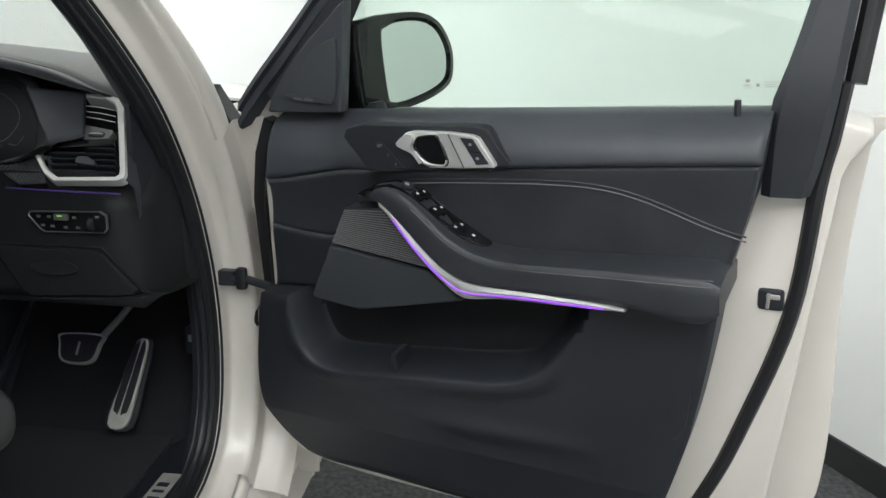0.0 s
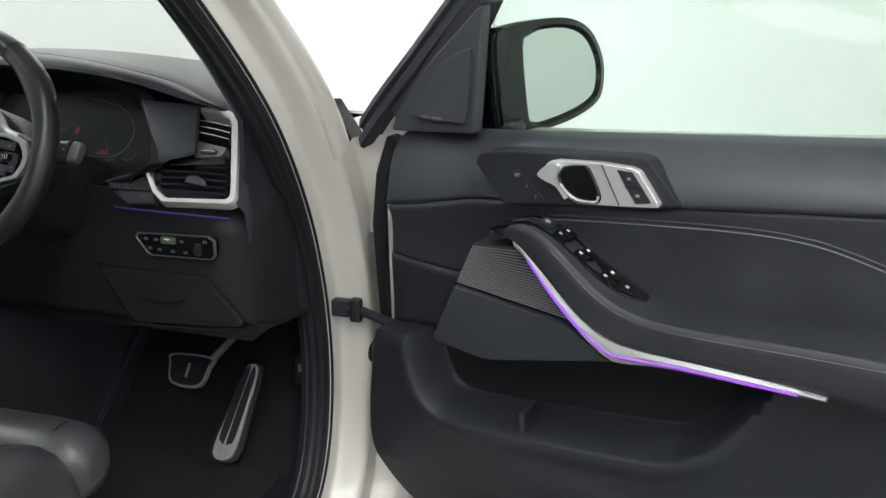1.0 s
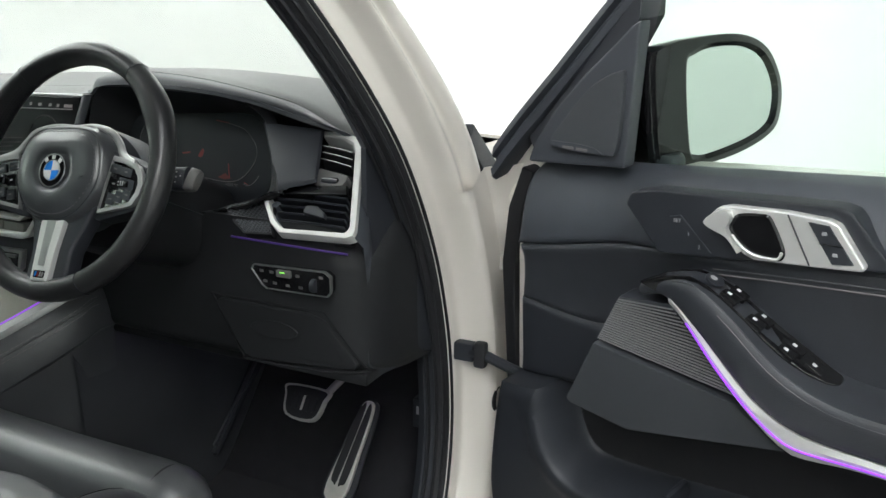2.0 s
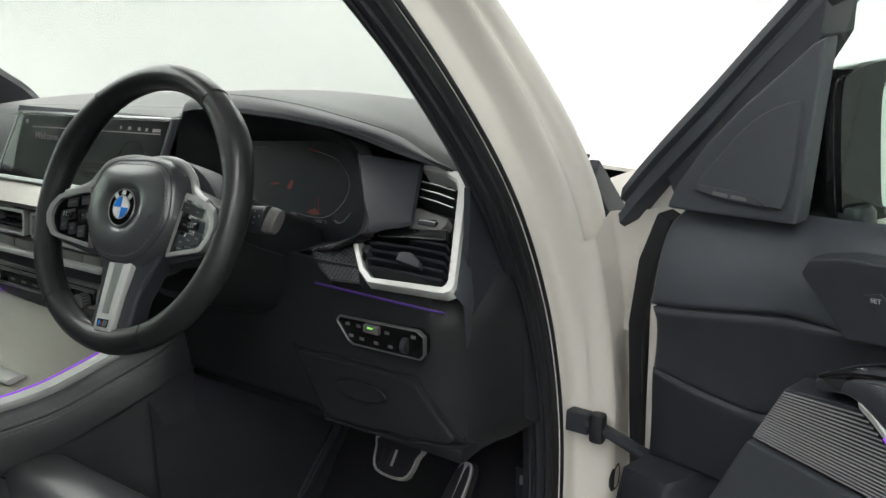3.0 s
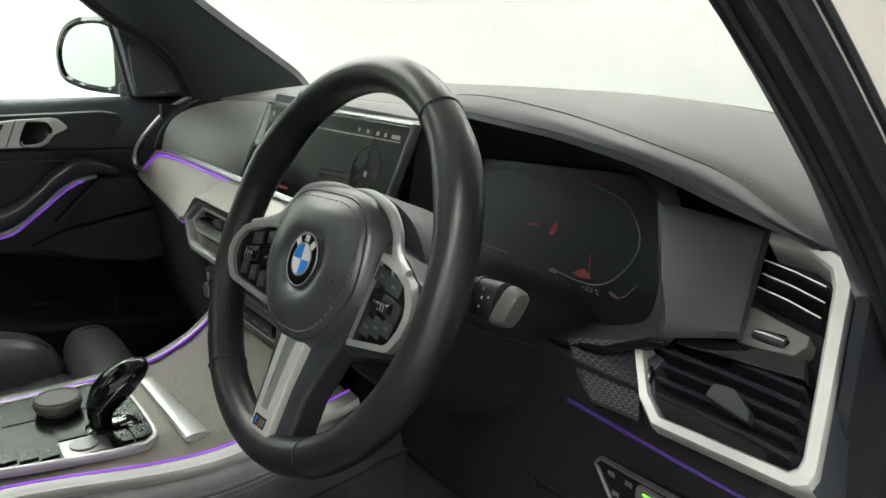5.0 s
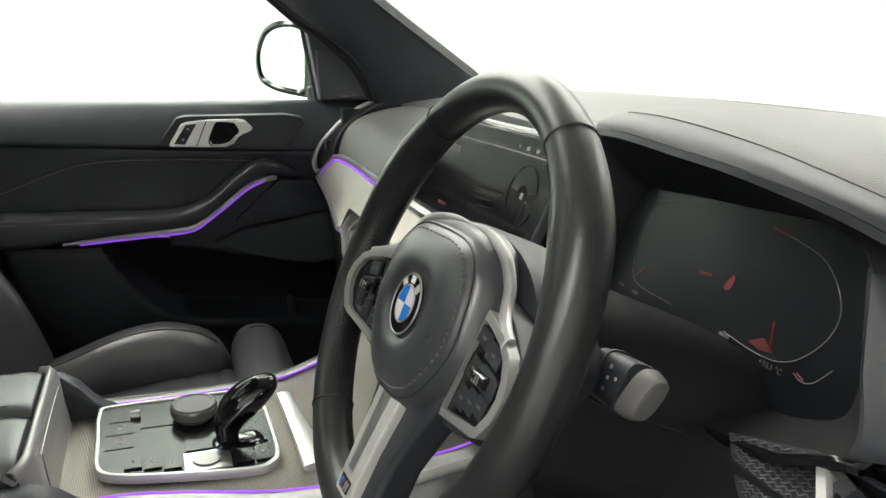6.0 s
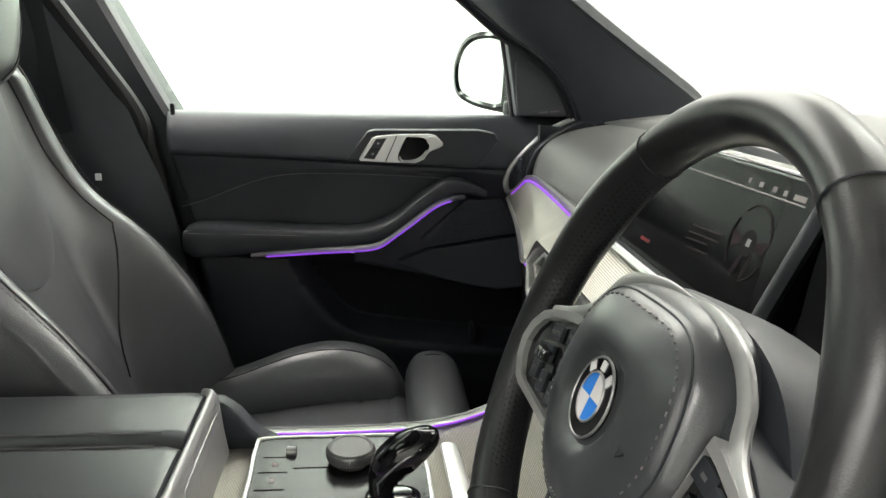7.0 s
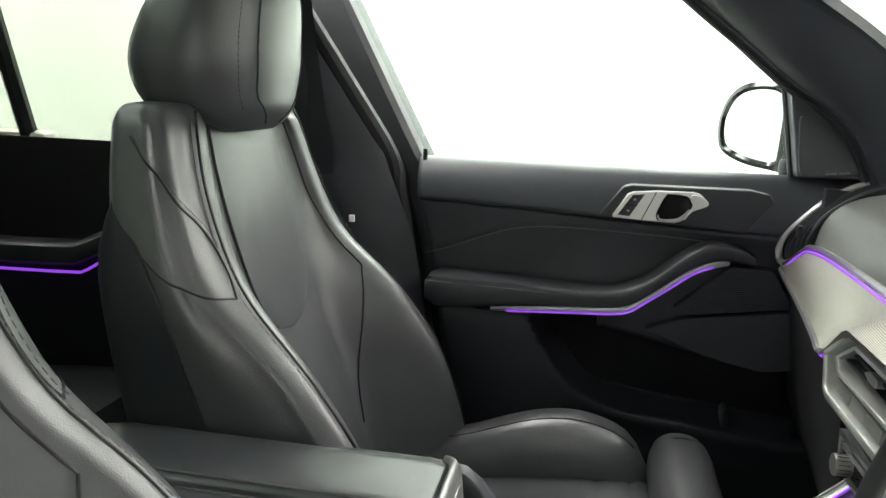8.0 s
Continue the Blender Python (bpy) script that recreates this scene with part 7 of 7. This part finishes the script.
# ---- seats ----
def seat(cx, label, thigh=-0.455):
    s = thing("front_seat", label, "seat", (cx, 0, 0), group="front seats")
    back_y = curve((0.60, -1.03), (0.91, -1.118), (1.055, -1.152), (1.204, -1.172), (1.325, -1.180))
    face_y = curve((0.60, -0.90), (0.80, -0.962), (0.90, -1.003), (0.989, -1.038), (1.05, -1.055), (1.164, -1.088), (1.27, -1.112), (1.325, -1.120))
    # one ridge runs from the shoulder down into the bolster
    ridge_y = curve((0.60, -0.775), (0.72, -0.800), (0.83, -0.832), (0.913, -0.868), (0.987, -0.920), (1.03, -0.960), (1.070, -1.002), (1.10, -1.026), (1.146, -1.050), (1.205, -1.072), (1.27, -1.090), (1.30, -1.100))
    ridge_x = curve((0.60, 0.205), (0.80, 0.214), (0.95, 0.215), (1.03, 0.208), (1.09, 0.193), (1.146, 0.183), (1.205, 0.174), (1.26, 0.160), (1.30, 0.142))
    outer_x = curve((0.60, 0.250), (0.80, 0.259), (1.0, 0.253), (1.10, 0.246), (1.20, 0.230), (1.29, 0.208))
    wall_x = curve((0.60, 0.118), (0.90, 0.120), (1.0, 0.118), (1.08, 0.122), (1.16, 0.128), (1.26, 0.112), (1.30, 0.100))

    def control(z):
        fc, by, rx, ox, wx, ry = face_y(z), back_y(z), ridge_x(z), outer_x(z), wall_x(z), ridge_y(z)
        h = ry - fc
        blunt = max(0.0, min(1.0, (1.10 - z) / 0.10))
        drop = lerp(0.30, 0.16, blunt)
        return [(0.0, fc), (0.045, fc + 0.0005), (0.085, fc + 0.02 * h + 0.001), (wx, fc + 0.10 * h), (lerp(wx, rx, 0.40), fc + lerp(0.40, 0.46, blunt) * h), (rx - 0.024, fc + lerp(0.86, 0.88, blunt) * h), (rx - 0.008, fc + 0.985 * h), (rx + 0.004, fc + h - 0.0015),
                (rx + 0.016, ry - lerp(0.010, 0.006, blunt)), (lerp(rx, ox, 0.72), lerp(ry, by, drop * 0.62)), (ox - 0.008, lerp(ry, by, drop * 1.15)), (ox, lerp(ry, by, 0.42)), (ox, lerp(ry, by, 0.62)), (ox - 0.002, lerp(ry, by, 0.84)), (ox - 0.010, by + 0.006), (ox - 0.030, by - 0.004), (0.10, by - 0.010), (0.0, by - 0.012)]

    def surf(x, z):
        c = smooth_line(control(z)[:9], 4)
        return float(np.interp(abs(x), [p.x for p in c], [p.y for p in c]))

    def flank(y, z):
        """How far out the seat's side lies at a depth y."""
        c = smooth_line(control(z)[7:14], 4)[::-1]
        return float(np.interp(y, [p.y for p in c], [p.x for p in c]))

    def half(z):
        return smooth_line(control(z), 4)
    rows = []
    for z, k, drop in [(z, 1.0, 0.0) for z in np.linspace(0.60, 1.27, 46)] + [(1.278, 0.995, 0.003), (1.286, 0.98, 0.008), (1.292, 0.955, 0.014), (1.296, 0.92, 0.022), (1.298, 0.86, 0.032), (1.2985, 0.6, 0.040)]:
        h = half(z)
        yc = (face_y(z) + back_y(z)) / 2 - 0.01
        pull = lambda y: yc + (y - yc) * (1 - drop / 0.07)
        lift = lambda x: z - (0.016 * max(0.0, 1 - (x / 0.14) ** 2) if z > 1.25 else 0.0) * min(1.0, (z - 1.25) / 0.03 if z > 1.25 else 0)
        rows.append([Vector((p.x * k, pull(p.y), lift(p.x))) for p in h] + [Vector((-p.x * k, pull(p.y), lift(p.x))) for p in h[::-1][1:-1]])
    part("backrest", skin(rows, True, True), SEATL, s, "black leather backrest with raised side bolsters")
    # hard shell over the back
    sb = curve((0.60, -0.92), (0.93, -1.034), (1.066, -1.088), (1.154, -1.129), (1.21, -1.160))
    rows = []
    for z in np.linspace(0.58, 1.20, 20):
        ox, by = outer_x(z) + 0.004 - 0.014 * max(0, (z - 1.10) / 0.10) ** 2, back_y(z) - 0.016 + 0.022 * max(0, (z - 1.10) / 0.10) ** 2
        e = smooth_line([(ox - 0.003, sb(z)), (ox, sb(z) - 0.006), (ox, lerp(sb(z), by, 0.7)), (ox - 0.012, by), (ox - 0.04, by - 0.008), (0.08, by - 0.014), (0.0, by - 0.015)], 3)
        rows.append([Vector((p.x, p.y, z)) for p in e] + [Vector((-p.x, p.y, z)) for p in e[::-1][1:]])
    part("back_shell", skin(rows), SOFT2, s, "dark grey hard back shell")
    tong = curve((0.985, 0.0), (0.990, 0.032), (1.008, 0.064), (1.05, 0.090), (1.12, 0.099), (1.22, 0.101), (1.275, 0.096))

    def tongue(a, b):
        z = lerp(0.9855, 1.272, b)
        x = lerp(-1, 1, a) * tong(z)
        return Vector((x, surf(x, z) + 0.004 * (1 - abs(lerp(-1, 1, a)) ** 4) * min(1.0, b * 12) + 0.0006, z))
    part("back_insert", sheet(tongue, 20, 36, 0.003), SEATL, s, "smooth tongue-shaped leather insert")
    part("insert_piping", tube([Vector((sx * tong(z), surf(tong(z), z) + 0.0008, z)) for sx, hs in ((-1, np.linspace(1.272, 0.986, 30)), (1, np.linspace(0.986, 1.272, 30))) for z in hs], 0.0013, 6), LEATHER2, s)
    for sx in (1, -1):
        def lying(x, z, up_=0.0006):
            return Vector((sx * x, surf(x, z) + up_, z))
        roll = [lying(ridge_x(z) - 0.030, z) for z in np.linspace(1.285, 1.04, 34)] + [lying(lerp(ridge_x(1.04) - 0.030, 0.100, f), lerp(1.04, 0.80, f)) for f in np.linspace(0.05, 1, 26)]
        part("roll_seam", tube(roll, 0.0017, 6), LEATHER2, s, "raised seam along the shoulder roll")
        part("ridge_seam", tube([lying(ridge_x(z) + 0.003, z) for z in np.linspace(1.290, 0.64, 90)], 0.0019, 6), LEATHER2, s, "raised seam along the bolster ridge")
        for z0 in np.arange(0.70, 1.28, 0.0078):
            part("stitch", tube([lying(ridge_x(z) + 0.0095, z, 0.0003) for z in (z0, z0 + 0.0052)], 0.0007, 4), STITCH, s)
        # seams over the side: from the shoulder and from the back shell to the bolster
        J = (1.082, -1.020)
        for name_, p0, bend in (("shoulder_seam", (1.262, -1.142), 0.010), ("side_seam", (1.150, -1.140), -0.014)):
            line = []
            for f in np.linspace(0, 1, 24):
                z, y = lerp(p0[0], J[0], f) + bend * math.sin(math.pi * f), lerp(p0[1], J[1], f)
                line.append(Vector((sx * (flank(y, z) + 0.0008), y, z)))
            part(name_, tube(line, 0.0016, 5), LEATHER2, s)
            if name_ == "shoulder_seam":
                for a_, b_ in zip(line[:-1], line[1:]):
                    part("stitch", tube([a_.lerp(b_, 0.1) + Vector((sx * 0.001, 0.006, 0.002)), a_.lerp(b_, 0.75) + Vector((sx * 0.001, 0.006, 0.002))], 0.0006, 4), STITCH, s)
    # head restraint
    prof = [(1.260, -1.100, 0.060, 0.024), (1.268, -1.108, 0.092, 0.044), (1.284, -1.122, 0.118, 0.070), (1.305, -1.134, 0.133, 0.086), (1.34, -1.139, 0.143, 0.096), (1.37, -1.138, 0.144, 0.096), (1.40, -1.132, 0.140, 0.091), (1.43, -1.124, 0.132, 0.082), (1.46, -1.112, 0.113, 0.062), (1.485, -1.105, 0.090, 0.046), (1.50, -1.101, 0.055, 0.026), (1.505, -1.100, 0.02, 0.010)]
    pz = [p[0] for p in prof]
    pr = lambda z, k: float(np.interp(z, pz, [p[k] for p in prof]))
    zs = [1.260, 1.263, 1.267, 1.274] + list(np.linspace(1.282, 1.485, 26)) + [1.491, 1.497, 1.502, 1.505]
    soft = {k: curve(*[(p[0], p[k]) for p in prof]) for k in (1, 2, 3)}
    hr = part("headrest", skin([sring((0, soft[1](z), z), (1, 0, 0), (0, 1, 0.10), soft[2](z), soft[3](z), 40, 2.3) for z in zs], True, True), SEATL, s, "rounded black leather head restraint")
    for sx in (1, -1):
        on = lambda z, q: Vector((sx * soft[2](z) * abs(math.cos(q)) ** (2 / 2.3), soft[1](z) + soft[3](z) * abs(math.sin(q)) ** (2 / 2.3), z + 0.1 * soft[3](z) * abs(math.sin(q)) ** (2 / 2.3)))
        part("headrest_seam", tube([on(z, 1.10 + 0.25 * max(0, (1.30 - z) / 0.03)) for z in np.linspace(1.268, 1.495, 24)], 0.0016, 5), LEATHER2, hr)
        for z0 in np.arange(1.285, 1.49, 0.007):
            part("stitch", tube([on(z0, 0.84), on(z0 + 0.0045, 0.84)], 0.0006, 4), LEATHER2, hr)
        part("headrest_post", tube([(sx * 0.05, -1.14, 1.25), (sx * 0.05, -1.14, 1.30)], 0.006, 8), CHROME, s)
    # cushion
    cz = curve((0, 0.690), (0.3, 0.712), (0.7, 0.735), (1, 0.742))

    def top(x, y):
        b = (y + 0.92) / 0.42
        pleat = -0.006 * max(0.0, 1 - abs(((y + 0.56) % 0.055) - 0.0275) / 0.006) if y > -0.62 else 0.0
        return cz(b) + 0.012 * math.cos(3 * x / 0.16) + pleat - 0.012 * max(0, (b - 0.9) / 0.1) ** 2
    part("cushion", sheet(lambda a, b: Vector((lerp(-0.165, 0.165, a), lerp(-0.92, -0.50, b), top(lerp(-0.165, 0.165, a), lerp(-0.92, -0.50, b)))), 14, 60, 0.10), SEATL, s, "black leather seat cushion")
    for sx in (1, -1):
        rows = []
        tz = curve((-0.97, 0.70), (-0.90, 0.735), (-0.80, 0.765), (-0.70, 0.802), (-0.63, 0.812), (-0.57, 0.800), (-0.53, 0.775), (-0.505, 0.730))
        for y in np.linspace(-0.97, -0.506, 26):
            e = 1 - 0.5 * max(0, (y + 0.55) / 0.044) ** 2 - 0.3 * max(0, (-0.93 - y) / 0.04)
            h = 0.075 * (0.75 + 0.25 * e)
            rows.append(sring((sx * 0.205, y, tz(y) - h), (1, 0, 0), (0, 0, 1), 0.058 * e, h, 22, 2.3))
        cb = part("cushion_bolster", skin(rows, True, True), SEATL, s, "black leather cushion bolster")
        part("bolster_seam", tube([(sx * 0.185, y, tz(y) - 0.0035) for y in np.linspace(-0.90, -0.53, 24)], 0.0014, 5), LEATHER2, cb)
    rows = [sring((x, thigh, 0.733), (0, 1, 0), (0, 0, 1), a, b, 24, 2.4) for x, a, b in ((-0.262, 0.012, 0.012), (-0.259, 0.024, 0.026), (-0.250, 0.037, 0.041), (-0.236, 0.045, 0.050), (-0.215, 0.050, 0.0545), (-0.18, 0.052, 0.056), (0.0, 0.052, 0.053), (0.18, 0.052, 0.056), (0.215, 0.050, 0.0545), (0.236, 0.045, 0.050), (0.250, 0.037, 0.041), (0.259, 0.024, 0.026), (0.262, 0.012, 0.012))]
    ts = part("thigh_support", skin(rows, True, True), SEATL, s, "black leather thigh support")
    for sx in (1, -1):
        part("support_seam", tube([(sx * 0.205, thigh + 0.0515 * math.cos(a), 0.733 + 0.0555 * math.sin(a)) for a in np.linspace(-0.4, 2.6, 16)], 0.0012, 5), LEATHER2, ts)
    part("base", rbox((0, -0.72, 0.59), (0.46, 0.46, 0.14), 0.02), SOFT2, s)
    for sx in (1, -1):
        part("rail", rbox((sx * 0.19, -0.72, 0.485), (0.04, 0.60, 0.09), 0.005), SOFT2, s)
        part("side_cover", rbox((sx * 0.255, -0.74, 0.62), (0.03, 0.42, 0.10), 0.012), SOFT2, s)
    return s


seat(0.372, "black leather driver seat with raised bolsters", -0.492)
seat(-0.345, "black leather passenger seat with raised bolsters")


# ---- rear of the cabin ----
def rear():
    rd = thing("door_3", "closed rear door with black trim and purple light line", "car door", kind="structure")
    part("panel", sheet(lambda s, t: Vector((-0.842 + 0.12 - 0.03 * t ** 2, -lerp(1.19, 1.98, s), lerp(0.50, 1.195, t))), 12, 12, 0.05), HARD, rd, "black rear door trim")
    part("outer_skin", rbox((-0.87, -1.58, 0.74), (0.03, 0.86, 0.82), 0.01), WHITE, rd)
    part("armrest", skin([sring((-0.70, -u, z), (1, 0, 0), (0, 0, 1), 0.045, 0.028, 14, 3) for u, z in ((1.50, 1.03), (1.56, 1.00), (1.62, 0.975), (1.75, 0.97), (1.92, 0.97))], True, True), LEATHER, rd)
    part("light_line", tube([(-0.662, -u, z) for u, z in smooth_line([(1.535, 0.985), (1.560, 0.967), (1.60, 0.944), (1.625, 0.940), (1.75, 0.936), (1.90, 0.934)], 5)], 0.003, 6), PURPLE, rd, "glowing purple light line")
    g = part("window_pane", sheet(lambda s, t: Vector((-0.80 + 0.26 * 0.4 * t, -lerp(1.20, 2.05, s), lerp(1.19, 1.60, t))), 4, 4, 0.004), REARGLASS, rd, "green tinted window glass")
    # pane out of view, added to hold back light entering on this side
    far_pane = thing("unseen_rear_pane", "unseen dark rear pane that cuts light into the cabin", "car door", kind="structure")
    part("window_pane", sheet(lambda s, t: Vector((0.80 - 0.26 * 0.4 * t, -lerp(1.18, 2.10, s), lerp(1.18, 1.60, t))), 4, 4, 0.004), REARGLASS, far_pane, "dark tinted window glass")
    part("window_bar", tube([(-0.79 + 0.10 * f, -1.80 - 0.03 * f, lerp(1.18, 1.60, f)) for f in (0, 0.5, 1)], 0.018, 8), RUBBER, rd, "black window divider")
    part("upper_rail", tube([(-0.70, -1.15, 1.60), (-0.70, -1.6, 1.60), (-0.70, -2.05, 1.56)], 0.03, 8), SOFT, rd)
    for cx in (-0.38, 0.38):
        b = thing("rear_seat", "black leather rear seat", "seat", (cx, 0, 0), group="rear seats")
        part("cushion", skin([sring((0, y, z), (1, 0, 0), (0, 0, 1), a, h, 24, 3.5) for y, z, a, h in ((-1.36, 0.70, 0.25, 0.05), (-1.39, 0.70, 0.30, 0.09), (-1.6, 0.68, 0.32, 0.09), (-1.85, 0.66, 0.31, 0.09))], True, True), LEATHER, b)
        part("backrest", skin([sring((0, y, z), (1, 0, 0), (0, 0.94, 0.34), a, h, 24, 3.5) for y, z, a, h in ((-1.83, 0.66, 0.30, 0.08), (-1.93, 0.95, 0.31, 0.09), (-2.03, 1.20, 0.29, 0.08), (-2.06, 1.28, 0.22, 0.05))], True, True), LEATHER, b)
    belt = thing("seat_belt", "dark grey seat belt hanging at the centre pillar", "seat belt")
    part("webbing", skin([[Vector((-0.655 - 0.06 * f, -1.165 + 0.035 * k + 0.10 * f, lerp(1.50, 0.62, f))) for k in (0, 1)] for f in np.linspace(0, 1, 12)]), SOFT2, belt, "dark grey webbing")
    part("tongue", rbox((-0.60, -1.030, 1.10), (0.004, 0.010, 0.012), 0.001), BADGEW, belt, "steel belt tongue")
    part("guide", rbox((-0.66, -1.115, 1.50), (0.03, 0.07, 0.05), 0.008), SOFT2, belt)


rear()
